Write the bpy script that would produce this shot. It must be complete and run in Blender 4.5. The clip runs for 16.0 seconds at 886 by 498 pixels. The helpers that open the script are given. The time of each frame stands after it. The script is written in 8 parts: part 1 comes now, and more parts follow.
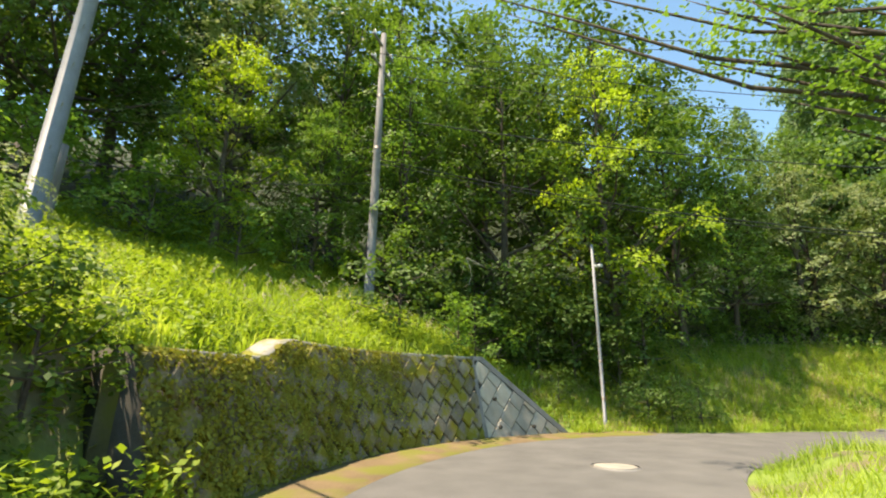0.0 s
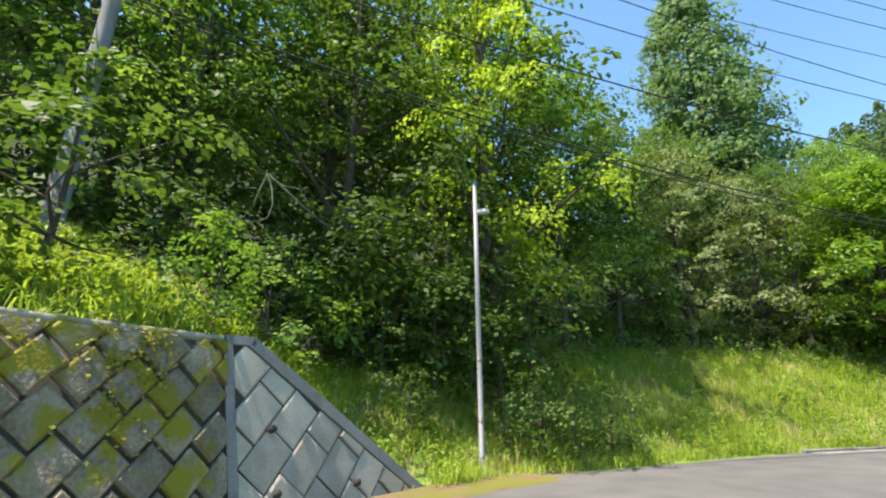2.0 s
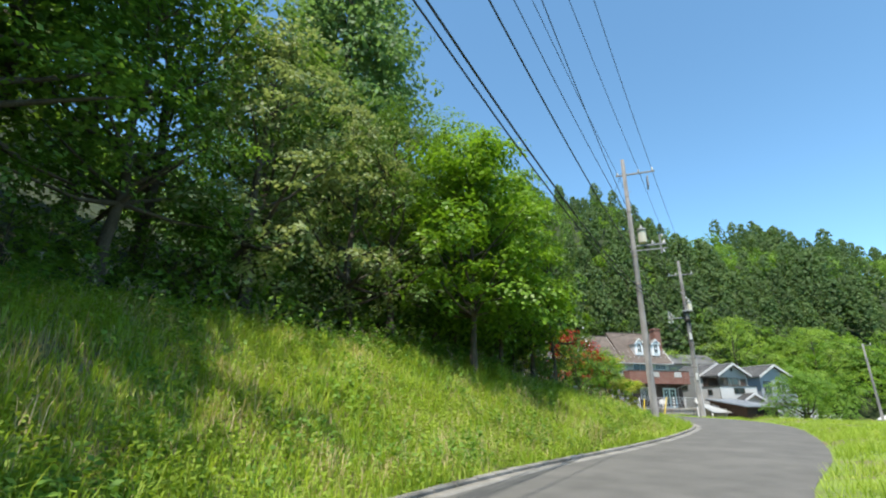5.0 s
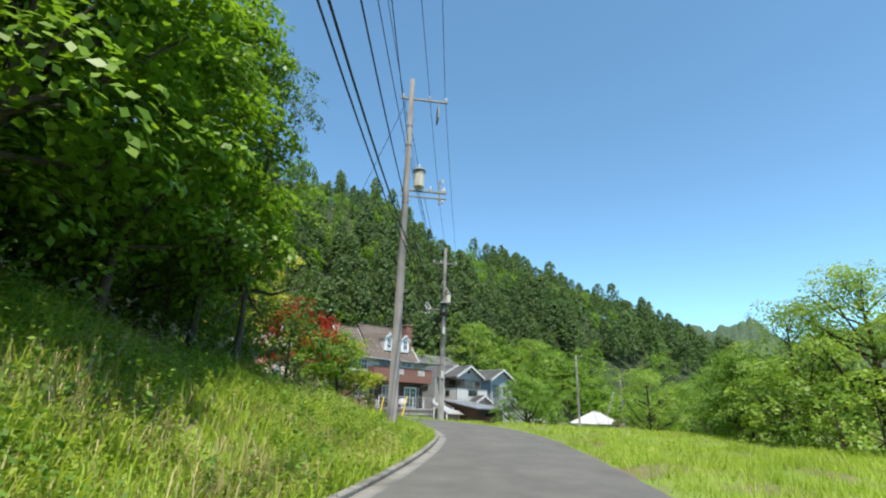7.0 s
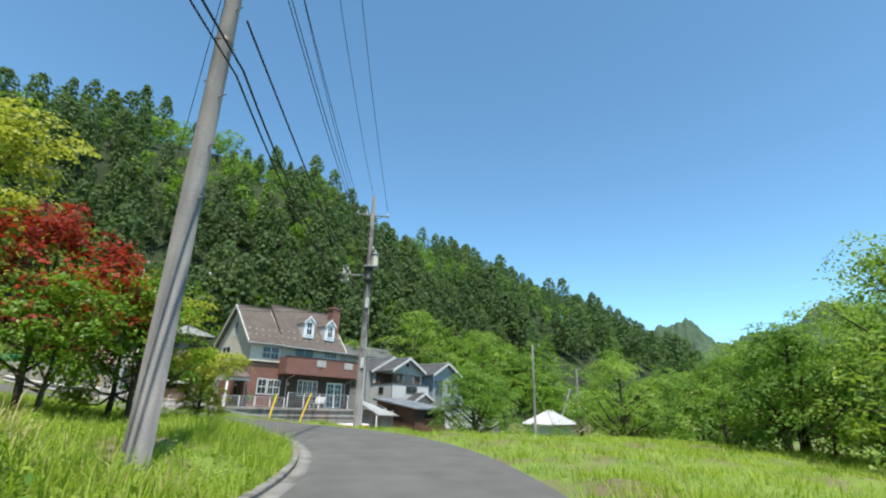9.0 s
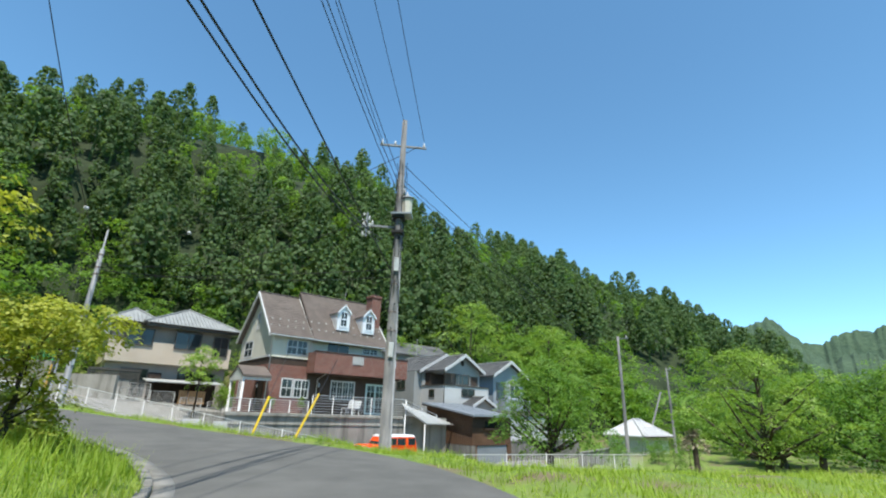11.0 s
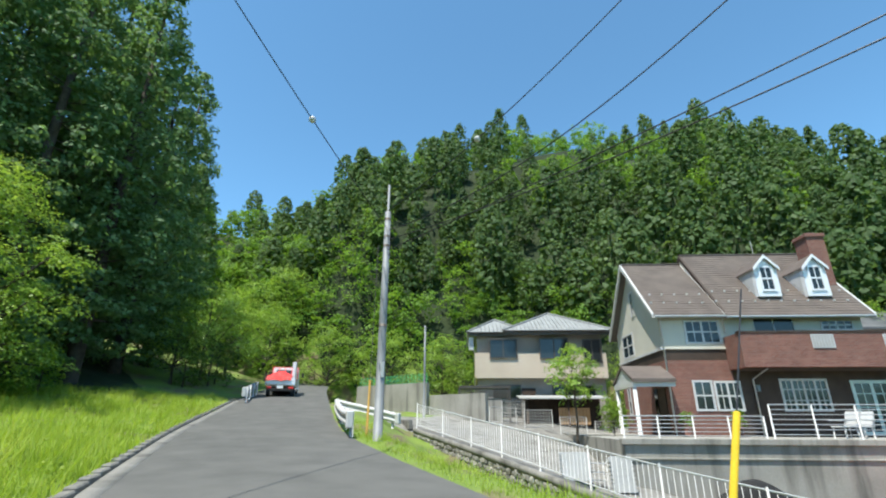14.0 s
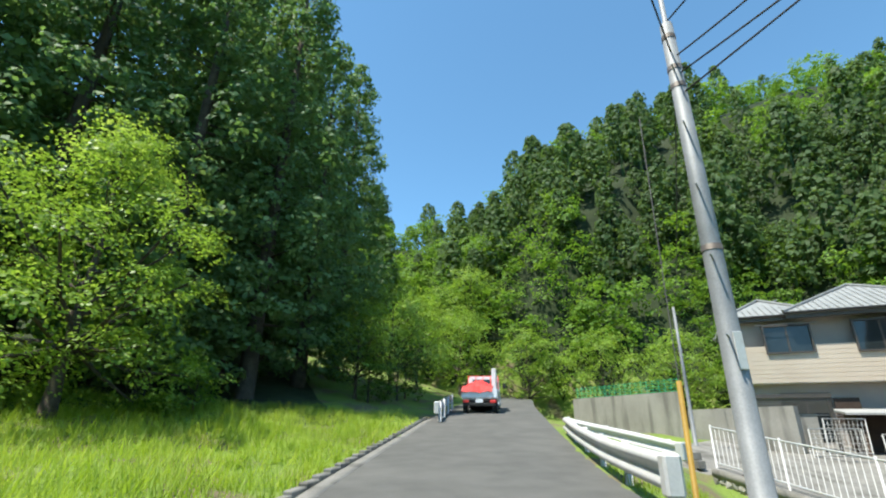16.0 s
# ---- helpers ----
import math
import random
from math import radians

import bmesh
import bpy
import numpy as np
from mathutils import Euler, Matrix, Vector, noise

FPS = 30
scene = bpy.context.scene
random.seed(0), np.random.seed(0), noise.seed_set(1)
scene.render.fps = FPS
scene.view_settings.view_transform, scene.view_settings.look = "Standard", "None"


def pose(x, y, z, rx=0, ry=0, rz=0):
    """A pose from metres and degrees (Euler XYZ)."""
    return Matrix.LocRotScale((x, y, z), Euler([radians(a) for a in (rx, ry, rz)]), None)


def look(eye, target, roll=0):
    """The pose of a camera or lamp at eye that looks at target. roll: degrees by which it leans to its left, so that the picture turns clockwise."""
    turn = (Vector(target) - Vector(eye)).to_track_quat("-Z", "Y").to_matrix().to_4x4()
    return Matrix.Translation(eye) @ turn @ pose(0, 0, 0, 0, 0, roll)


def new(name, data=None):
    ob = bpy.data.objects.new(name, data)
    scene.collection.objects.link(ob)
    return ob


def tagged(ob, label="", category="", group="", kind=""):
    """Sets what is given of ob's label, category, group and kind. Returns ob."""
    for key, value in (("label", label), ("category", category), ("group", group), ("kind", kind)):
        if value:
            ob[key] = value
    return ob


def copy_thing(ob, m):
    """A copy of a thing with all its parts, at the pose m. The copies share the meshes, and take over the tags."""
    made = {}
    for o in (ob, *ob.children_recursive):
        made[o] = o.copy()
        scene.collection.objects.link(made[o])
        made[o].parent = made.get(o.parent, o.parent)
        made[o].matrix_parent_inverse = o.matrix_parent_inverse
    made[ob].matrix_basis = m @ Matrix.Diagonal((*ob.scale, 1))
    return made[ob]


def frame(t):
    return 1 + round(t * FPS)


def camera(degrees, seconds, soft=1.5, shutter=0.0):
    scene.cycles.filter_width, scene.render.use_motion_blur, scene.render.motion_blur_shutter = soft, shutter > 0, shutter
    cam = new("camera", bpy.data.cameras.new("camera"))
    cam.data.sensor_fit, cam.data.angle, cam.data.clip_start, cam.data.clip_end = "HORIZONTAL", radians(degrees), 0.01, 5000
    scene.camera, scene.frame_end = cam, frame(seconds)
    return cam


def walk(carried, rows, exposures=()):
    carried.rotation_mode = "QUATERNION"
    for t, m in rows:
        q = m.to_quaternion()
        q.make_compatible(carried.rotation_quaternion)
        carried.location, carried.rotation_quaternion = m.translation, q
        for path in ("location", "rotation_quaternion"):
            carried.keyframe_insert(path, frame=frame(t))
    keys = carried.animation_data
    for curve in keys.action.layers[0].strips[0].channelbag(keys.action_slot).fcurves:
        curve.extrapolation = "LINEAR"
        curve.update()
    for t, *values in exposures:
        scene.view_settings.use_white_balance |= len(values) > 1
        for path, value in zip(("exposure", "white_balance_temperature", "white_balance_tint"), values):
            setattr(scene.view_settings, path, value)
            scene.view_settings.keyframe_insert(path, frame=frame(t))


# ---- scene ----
cam = camera(86.0, 16.0, soft=2.1)
METRES, EYE, TILT, LEAN, TURN = 64.0, 1.2, 0.0, 0.0, 3.2
ROWS = [
    (0.0, 0.0, 0.0, 0.0, -0.23, 16.46, -0.78),
    (0.5, 0.003, 0.0288, -0.0007, -2.9, 16.97, -0.56),
    (1.0, 0.0076, 0.0554, -0.0005, -6.49, 17.67, -0.16),
    (1.5, 0.0141, 0.0796, -0.0002, -11.24, 18.18, 0.1),
    (2.0, 0.0233, 0.1005, 0.0002, -17.36, 18.45, 0.25),
    (2.5, 0.0347, 0.1187, 0.0006, -24.59, 18.67, 0.4),
    (3.0, 0.0492, 0.1364, 0.0008, -32.42, 18.68, 0.43),
    (5.5, 0.1722, 0.1995, 0.0008, -70.48, 18.68, -0.73),
    (6.0, 0.2061, 0.2047, 0.0013, -78.09, 18.77, -1.31),
    (6.5, 0.2425, 0.2051, 0.002, -85.42, 18.78, -1.78),
    (7.0, 0.2807, 0.2013, 0.0025, -91.54, 18.77, -1.78),
    (7.5, 0.3204, 0.1957, 0.0032, -95.73, 18.73, -1.54),
    (8.0, 0.3601, 0.1883, 0.004, -97.93, 18.8, -1.32),
    (10.5, 0.5374, 0.1621, 0.0066, -94.27, 19.1, -1.45),
    (11.0, 0.5717, 0.1613, 0.0072, -90.9, 19.26, -1.67),
    (11.5, 0.606, 0.1632, 0.0073, -86.69, 19.32, -1.72),
    (12.0, 0.6398, 0.1688, 0.009, -81.12, 19.47, -1.87),
    (12.5, 0.6706, 0.1792, 0.0096, -73.9, 19.73, -1.92),
    (13.0, 0.6978, 0.1936, 0.0102, -65.59, 19.82, -1.58),
    (13.5, 0.721, 0.2122, 0.011, -57.02, 19.86, -0.82),
    (14.0, 0.7413, 0.2321, 0.0121, -48.23, 20.09, -0.19),
    (14.5, 0.7584, 0.2559, 0.0134, -39.95, 20.54, -0.06),
    (15.0, 0.7711, 0.2838, 0.0156, -33.26, 20.96, -0.3),
    (15.5, 0.7834, 0.3108, 0.0172, -28.73, 21.25, -0.63),
    (16.0, 0.7965, 0.3372, 0.019, -26.56, 21.4, -0.86),
]
EXPOSURES = [(0.0, 1.4, 8500, 16), (1.0, 1.4, 7900, 17), (2.0, 1.38, 7100, 18), (3.2, 1.15, 6700, 13), (5.3, 0.87, 6800, 11), (7.0, 0.73, 6850, 11), (8.2, 0.64, 6750, 10), (10.3, 0.6, 6450, 9), (13.0, 0.67, 6380, 7), (16.0, 0.86, 6600, 7)]
walk(cam, [(t, pose(0, 0, EYE, TILT, LEAN, TURN) @ pose(METRES * x, METRES * y, METRES * z, 90 + pitch, roll, yaw)) for t, x, y, z, yaw, pitch, roll in ROWS], EXPOSURES)

# ---- world and sun ----
SUN_AZ, SUN_EL = 190.0, 67.0
world = bpy.data.worlds.new("sky_world")
scene.world = world
world.use_nodes = True
_wn = world.node_tree
_sky = _wn.nodes.new("ShaderNodeTexSky")
_sky.sky_type = "NISHITA"
_sky.sun_disc = False
_sky.sun_elevation = radians(SUN_EL)
_sky.sun_rotation = radians(90.0 - SUN_AZ)
_sky.altitude = 3300.0
_sky.air_density = 1.0
_sky.dust_density = 0.0
_sky.ozone_density = 1.0
_bg = _wn.nodes["Background"]
_bg.inputs["Strength"].default_value = 0.18
_tint = _wn.nodes.new("ShaderNodeMixRGB")
_tint.blend_type = "MULTIPLY"
_tint.inputs["Fac"].default_value = 1.0
_tint.inputs["Color2"].default_value = (0.79, 1.1, 1.07, 1.0)
_wn.links.new(_sky.outputs["Color"], _tint.inputs["Color1"])
_wn.links.new(_tint.outputs["Color"], _bg.inputs["Color"])
sun_data = bpy.data.lights.new("sun", "SUN")
sun_data.energy = 4.6
sun_data.angle = radians(0.53)
sun_data.color = (1.0, 0.95, 0.87)
sun = new("sun", sun_data)
_sd = Vector((math.cos(radians(SUN_AZ)) * math.cos(radians(SUN_EL)), math.sin(radians(SUN_AZ)) * math.cos(radians(SUN_EL)), math.sin(radians(SUN_EL))))
sun.matrix_world = look(_sd * 60.0, (0, 0, 0))

# ---- materials ----
def mat(name, a, b, rough=0.8, scale=6.0, fine=60.0, bump=0.25, metal=0.0, spec=0.4, dist=0.02, third=None, third_scale=0.6, third_cut=(0.5, 0.65), per_object=0.0, streak=False):
    """A two-scale procedural surface: colours a and b mixed by broad and fine noise, optional patches of a third colour, and fine relief."""
    m = bpy.data.materials.new(name)
    m.use_nodes = True
    nt = m.node_tree
    n, l = nt.nodes, nt.links
    p = n["Principled BSDF"]
    geo = n.new("ShaderNodeNewGeometry")
    broad = n.new("ShaderNodeTexNoise")
    broad.inputs["Scale"].default_value = scale
    broad.inputs["Detail"].default_value = 5
    l.new(geo.outputs["Position"], broad.inputs["Vector"])
    fn = n.new("ShaderNodeTexNoise")
    fn.inputs["Scale"].default_value = fine
    fn.inputs["Detail"].default_value = 3
    l.new(geo.outputs["Position"], fn.inputs["Vector"])
    add = n.new("ShaderNodeMath")
    add.operation = "MULTIPLY_ADD"
    add.inputs[1].default_value = 0.55
    l.new(fn.outputs["Fac"], add.inputs[0])
    mul = n.new("ShaderNodeMath")
    mul.operation = "MULTIPLY"
    mul.inputs[1].default_value = 0.75
    l.new(broad.outputs["Fac"], mul.inputs[0])
    l.new(mul.outputs[0], add.inputs[2])
    ramp = n.new("ShaderNodeValToRGB")
    ramp.color_ramp.elements[0].position = 0.42
    ramp.color_ramp.elements[1].position = 0.86
    ramp.color_ramp.elements[0].color = (*a, 1)
    ramp.color_ramp.elements[1].color = (*b, 1)
    l.new(add.outputs[0], ramp.inputs["Fac"])
    col = ramp.outputs["Color"]
    if third:
        tn = n.new("ShaderNodeTexNoise")
        tn.inputs["Scale"].default_value = third_scale
        tn.inputs["Detail"].default_value = 6
        l.new(geo.outputs["Position"], tn.inputs["Vector"])
        if streak:
            mp = n.new("ShaderNodeMapping")
            mp.inputs["Scale"].default_value = (2.6, 2.6, 0.32)
            l.new(geo.outputs["Position"], mp.inputs["Vector"])
            l.new(mp.outputs["Vector"], tn.inputs["Vector"])
        tr = n.new("ShaderNodeMapRange")
        tr.inputs["From Min"].default_value, tr.inputs["From Max"].default_value = third_cut
        l.new(tn.outputs["Fac"], tr.inputs["Value"])
        mx = n.new("ShaderNodeMixRGB")
        mx.inputs["Color2"].default_value = (*third, 1)
        l.new(tr.outputs["Result"], mx.inputs["Fac"])
        l.new(col, mx.inputs["Color1"])
        col = mx.outputs["Color"]
    if per_object:
        oi = n.new("ShaderNodeObjectInfo")
        hs = n.new("ShaderNodeHueSaturation")
        vr = n.new("ShaderNodeMapRange")
        vr.inputs["To Min"].default_value, vr.inputs["To Max"].default_value = 1 - per_object, 1 + per_object
        l.new(oi.outputs["Random"], vr.inputs["Value"])
        l.new(vr.outputs["Result"], hs.inputs["Value"])
        l.new(col, hs.inputs["Color"])
        col = hs.outputs["Color"]
    l.new(col, p.inputs["Base Color"])
    p.inputs["Roughness"].default_value = rough
    p.inputs["Metallic"].default_value = metal
    p.inputs["Specular IOR Level"].default_value = spec
    if bump:
        bp = n.new("ShaderNodeBump")
        bp.inputs["Strength"].default_value = bump
        bp.inputs["Distance"].default_value = dist
        l.new(add.outputs[0], bp.inputs["Height"])
        l.new(bp.outputs["Normal"], p.inputs["Normal"])
    return m


def leaf_mat(name, dark, light, pale, trans=0.35, patch=0.35, rough=0.6):
    """Leaves: each leaf its own shade, each stretch of crown a little different, light shining through."""
    m = bpy.data.materials.new(name)
    m.use_nodes = True
    nt = m.node_tree
    n, l = nt.nodes, nt.links
    p = n["Principled BSDF"]
    geo = n.new("ShaderNodeNewGeometry")
    ramp = n.new("ShaderNodeValToRGB")
    ramp.color_ramp.elements[0].color = (*dark, 1)
    ramp.color_ramp.elements[1].color = (*pale, 1)
    mid = ramp.color_ramp.elements.new(0.55)
    mid.color = (*light, 1)
    tn = n.new("ShaderNodeTexNoise")
    tn.inputs["Scale"].default_value = patch
    tn.inputs["Detail"].default_value = 3
    l.new(geo.outputs["Position"], tn.inputs["Vector"])
    mr = n.new("ShaderNodeMapRange")
    mr.inputs["From Min"].default_value, mr.inputs["From Max"].default_value = 0.3, 0.7
    l.new(tn.outputs["Fac"], mr.inputs["Value"])
    spray = n.new("ShaderNodeTexNoise")
    spray.inputs["Scale"].default_value = patch * 4.5
    spray.inputs["Detail"].default_value = 2
    l.new(geo.outputs["Position"], spray.inputs["Vector"])
    sr = n.new("ShaderNodeMapRange")
    sr.inputs["From Min"].default_value, sr.inputs["From Max"].default_value = 0.32, 0.68
    l.new(spray.outputs["Fac"], sr.inputs["Value"])
    ma = n.new("ShaderNodeMath")
    ma.operation = "MULTIPLY_ADD"
    ma.inputs[1].default_value = 0.34
    l.new(geo.outputs["Random Per Island"], ma.inputs[0])
    mc = n.new("ShaderNodeMath")
    mc.operation = "MULTIPLY_ADD"
    mc.inputs[1].default_value = 0.32
    l.new(sr.outputs["Result"], mc.inputs[0])
    mb = n.new("ShaderNodeMath")
    mb.operation = "MULTIPLY"
    mb.inputs[1].default_value = 0.34
    l.new(mr.outputs["Result"], mb.inputs[0])
    l.new(mb.outputs[0], mc.inputs[2])
    l.new(mc.outputs[0], ma.inputs[2])
    l.new(ma.outputs[0], ramp.inputs["Fac"])
    l.new(ramp.outputs["Color"], p.inputs["Base Color"])
    p.inputs["Roughness"].default_value = rough
    p.inputs["Specular IOR Level"].default_value = 0.3
    tr = n.new("ShaderNodeBsdfTranslucent")
    br = n.new("ShaderNodeMixRGB")
    br.blend_type = "MULTIPLY"
    br.inputs["Fac"].default_value = 1.0
    br.inputs["Color2"].default_value = (1.25, 1.25, 0.72, 1)
    l.new(ramp.outputs["Color"], br.inputs["Color1"])
    l.new(br.outputs["Color"], tr.inputs["Color"])
    mix = n.new("ShaderNodeMixShader")
    mix.inputs["Fac"].default_value = trans
    l.new(p.outputs["BSDF"], mix.inputs[1])
    l.new(tr.outputs["BSDF"], mix.inputs[2])
    l.new(mix.outputs["Shader"], n["Material Output"].inputs["Surface"])
    return m


M_asphalt = mat("asphalt", (0.082, 0.082, 0.077), (0.128, 0.127, 0.119), 0.9, 1.6, 90, 0.35, spec=0.25, dist=0.008, third=(0.14, 0.138, 0.128), third_scale=0.5, third_cut=(0.5, 0.85))
M_ground = mat("meadow_soil", (0.09, 0.15, 0.025), (0.19, 0.26, 0.045), 0.95, 0.8, 12, 0.6, dist=0.08, third=(0.15, 0.125, 0.07), third_scale=0.7, third_cut=(0.48, 0.62))
# leaf litter, near-black because the shade under the trees is in its colour
M_litter_shade = mat("forest_litter_shaded", (0.012, 0.022, 0.006), (0.03, 0.046, 0.014), 0.95, 1.2, 14, 0.6, dist=0.08)
M_concrete = mat("concrete", (0.15, 0.145, 0.13), (0.26, 0.25, 0.225), 0.85, 2.0, 40, 0.25, third=(0.12, 0.115, 0.1), third_scale=1.5)
M_wall_stone = mat("concrete_block", (0.27, 0.24, 0.185), (0.43, 0.385, 0.305), 0.9, 3.0, 45, 0.4, dist=0.015, per_object=0.18)
M_wall_moss = mat("mossy_block", (0.11, 0.09, 0.055), (0.31, 0.265, 0.185), 0.95, 3.4, 25, 0.8, dist=0.04, third=(0.2, 0.18, 0.016), third_scale=2.7, third_cut=(0.46, 0.56), per_object=0.25)
M_coping = mat("coping_concrete", (0.24, 0.225, 0.185), (0.4, 0.375, 0.31), 0.95, 2.5, 35, 0.4, dist=0.02, third=(0.17, 0.17, 0.02), third_scale=1.7, third_cut=(0.47, 0.56))
M_pillar = mat("mossy_pillar", (0.05, 0.045, 0.03), (0.12, 0.105, 0.07), 0.95, 3.0, 30, 0.4, third=(0.085, 0.09, 0.015), third_scale=2.0, third_cut=(0.4, 0.6))
M_joint = mat("mortar_joint", (0.03, 0.028, 0.022), (0.07, 0.065, 0.05), 0.95, 5.0, 60, 0.4)
M_pole = mat("pole_concrete", (0.125, 0.125, 0.12), (0.235, 0.23, 0.22), 0.85, 1.5, 40, 0.25, third=(0.1, 0.1, 0.098), third_scale=2.0, third_cut=(0.48, 0.75), streak=True)
M_steel = mat("galvanised_steel", (0.17, 0.18, 0.185), (0.26, 0.27, 0.275), 0.6, 3.0, 50, 0.05, metal=0.2)
M_cable = mat("cable_black", (0.012, 0.012, 0.013), (0.03, 0.03, 0.03), 0.5, 4, 40, 0.0)
M_white = mat("white_paint", (0.46, 0.46, 0.45), (0.58, 0.58, 0.57), 0.45, 2.0, 30, 0.05, third=(0.55, 0.53, 0.48), third_scale=3.0, third_cut=(0.6, 0.8))
M_ochre = mat("faded_ochre", (0.22, 0.13, 0.015), (0.33, 0.2, 0.025), 0.6, 3, 30, 0.05)
M_dirt = mat("rusty_dirt", (0.1, 0.07, 0.035), (0.2, 0.14, 0.07), 0.8, 1.5, 40, 0.3, third=(0.13, 0.13, 0.02), third_scale=1.3, third_cut=(0.45, 0.6))
M_yellow = mat("yellow_plastic", (0.45, 0.31, 0.015), (0.58, 0.42, 0.02), 0.5, 3, 30, 0.05)
M_bark = mat("bark", (0.035, 0.028, 0.02), (0.1, 0.08, 0.058), 0.95, 4.0, 25, 0.8, dist=0.04)
M_leaf_a = leaf_mat("leaf_broad", (0.055, 0.12, 0.02), (0.14, 0.265, 0.042), (0.29, 0.43, 0.085), 0.46)
M_leaf_woods = leaf_mat("leaf_woods", (0.075, 0.15, 0.022), (0.16, 0.29, 0.042), (0.3, 0.43, 0.08), 0.48)
M_leaf_b = leaf_mat("leaf_bright", (0.1, 0.18, 0.03), (0.24, 0.37, 0.062), (0.47, 0.58, 0.18), 0.5, 0.35, 0.42)
M_leaf_lime = leaf_mat("leaf_lime", (0.13, 0.22, 0.02), (0.3, 0.43, 0.04), (0.52, 0.63, 0.11), 0.5)
M_leaf_c = leaf_mat("leaf_deep", (0.04, 0.085, 0.015), (0.085, 0.16, 0.028), (0.15, 0.23, 0.05), 0.42)
M_leaf_d = leaf_mat("leaf_greyish", (0.11, 0.16, 0.065), (0.25, 0.31, 0.14), (0.42, 0.45, 0.25), 0.42)
M_leaf_red = leaf_mat("leaf_maple_red", (0.13, 0.022, 0.016), (0.33, 0.04, 0.03), (0.5, 0.11, 0.05), 0.42)
M_leaf_gold = leaf_mat("leaf_golden", (0.19, 0.24, 0.03), (0.36, 0.4, 0.06), (0.54, 0.54, 0.13), 0.45)
M_conifer = leaf_mat("needles", (0.075, 0.148, 0.062), (0.155, 0.262, 0.102), (0.26, 0.37, 0.16), 0.48, 0.12, 0.6)
M_needles_far = leaf_mat("needles_far", (0.05, 0.094, 0.034), (0.1, 0.168, 0.056), (0.18, 0.255, 0.092), 0.5, 0.09, 0.6)
M_grass = leaf_mat("grass_blade", (0.16, 0.26, 0.03), (0.31, 0.43, 0.058), (0.52, 0.56, 0.17), 0.5, 0.5)
M_weed = leaf_mat("weed_leaf", (0.12, 0.2, 0.02), (0.25, 0.36, 0.04), (0.43, 0.48, 0.1), 0.46, 0.6)
M_leaf_hero = leaf_mat("leaf_broad_glossy", (0.06, 0.13, 0.012), (0.15, 0.28, 0.025), (0.3, 0.46, 0.05), 0.45, 0.45, 0.45)
M_creeper = leaf_mat("creeper_leaf", (0.12, 0.125, 0.014), (0.25, 0.25, 0.03), (0.44, 0.42, 0.07), 0.3, 0.7)
M_far_hill = mat("hazy_woods", (0.034, 0.062, 0.036), (0.07, 0.11, 0.06), 1.0, 0.06, 0.35, 0.9, dist=3.0)
M_straw = leaf_mat("straw", (0.3, 0.24, 0.12), (0.42, 0.36, 0.19), (0.55, 0.48, 0.3), 0.3, 0.6)
M_plume = mat("seed_plume", (0.3, 0.25, 0.18), (0.45, 0.4, 0.3), 0.9, 8, 60, 0.0)
M_slate = mat("roof_slate", (0.085, 0.068, 0.058), (0.155, 0.125, 0.105), 0.8, 1.2, 30, 0.3, dist=0.02)
M_tile = mat("roof_tile", (0.2, 0.21, 0.205), (0.31, 0.32, 0.31), 0.6, 1.5, 30, 0.2)
M_cream = mat("cream_stucco", (0.5, 0.475, 0.4), (0.6, 0.57, 0.48), 0.9, 0.8, 60, 0.2, dist=0.004)
M_white_wall = mat("white_stucco", (0.45, 0.45, 0.43), (0.56, 0.555, 0.53), 0.9, 0.6, 60, 0.2, dist=0.004)
M_beige = mat("beige_siding", (0.52, 0.43, 0.33), (0.62, 0.53, 0.42), 0.8, 0.7, 40, 0.1)
M_taupe = mat("taupe_siding", (0.31, 0.27, 0.235), (0.4, 0.355, 0.31), 0.8, 0.7, 40, 0.1)
M_greyroof = mat("grey_slate", (0.07, 0.072, 0.074), (0.13, 0.132, 0.132), 0.8, 1.2, 30, 0.3, dist=0.02)
M_greywall = mat("pale_grey_stucco", (0.25, 0.26, 0.255), (0.33, 0.34, 0.33), 0.9, 0.7, 50, 0.2, dist=0.004)
M_bluewall = mat("blue_grey_siding", (0.24, 0.27, 0.29), (0.33, 0.36, 0.38), 0.8, 0.7, 40, 0.1)
M_darkwood = mat("dark_timber", (0.035, 0.022, 0.016), (0.075, 0.05, 0.035), 0.75, 2.0, 30, 0.2)
M_brownwood = mat("brown_boards", (0.075, 0.04, 0.023), (0.15, 0.085, 0.048), 0.8, 1.0, 18, 0.3)
M_glass = mat("window_glass", (0.015, 0.02, 0.022), (0.03, 0.04, 0.042), 0.06, 0.5, 3, 0.0, spec=0.5)
M_dark = mat("dark_void", (0.012, 0.012, 0.012), (0.025, 0.024, 0.022), 0.8, 2, 20, 0.0)
M_alu = mat("bronze_frame", (0.07, 0.06, 0.05), (0.12, 0.105, 0.09), 0.5, 2, 30, 0.0, metal=0.4)
M_stain = mat("stained_concrete", (0.14, 0.135, 0.12), (0.26, 0.25, 0.225), 0.95, 0.8, 30, 0.3, third=(0.06, 0.058, 0.052), third_scale=0.9, third_cut=(0.46, 0.78), streak=True)
M_terrace = mat("streaked_concrete", (0.23, 0.22, 0.19), (0.37, 0.355, 0.315), 0.95, 0.8, 30, 0.3, third=(0.09, 0.087, 0.076), third_scale=0.9, third_cut=(0.5, 0.82), streak=True)
M_rubble = mat("rubble_stone", (0.15, 0.14, 0.12), (0.34, 0.32, 0.28), 0.95, 3, 30, 0.5, dist=0.03, per_object=0.3)
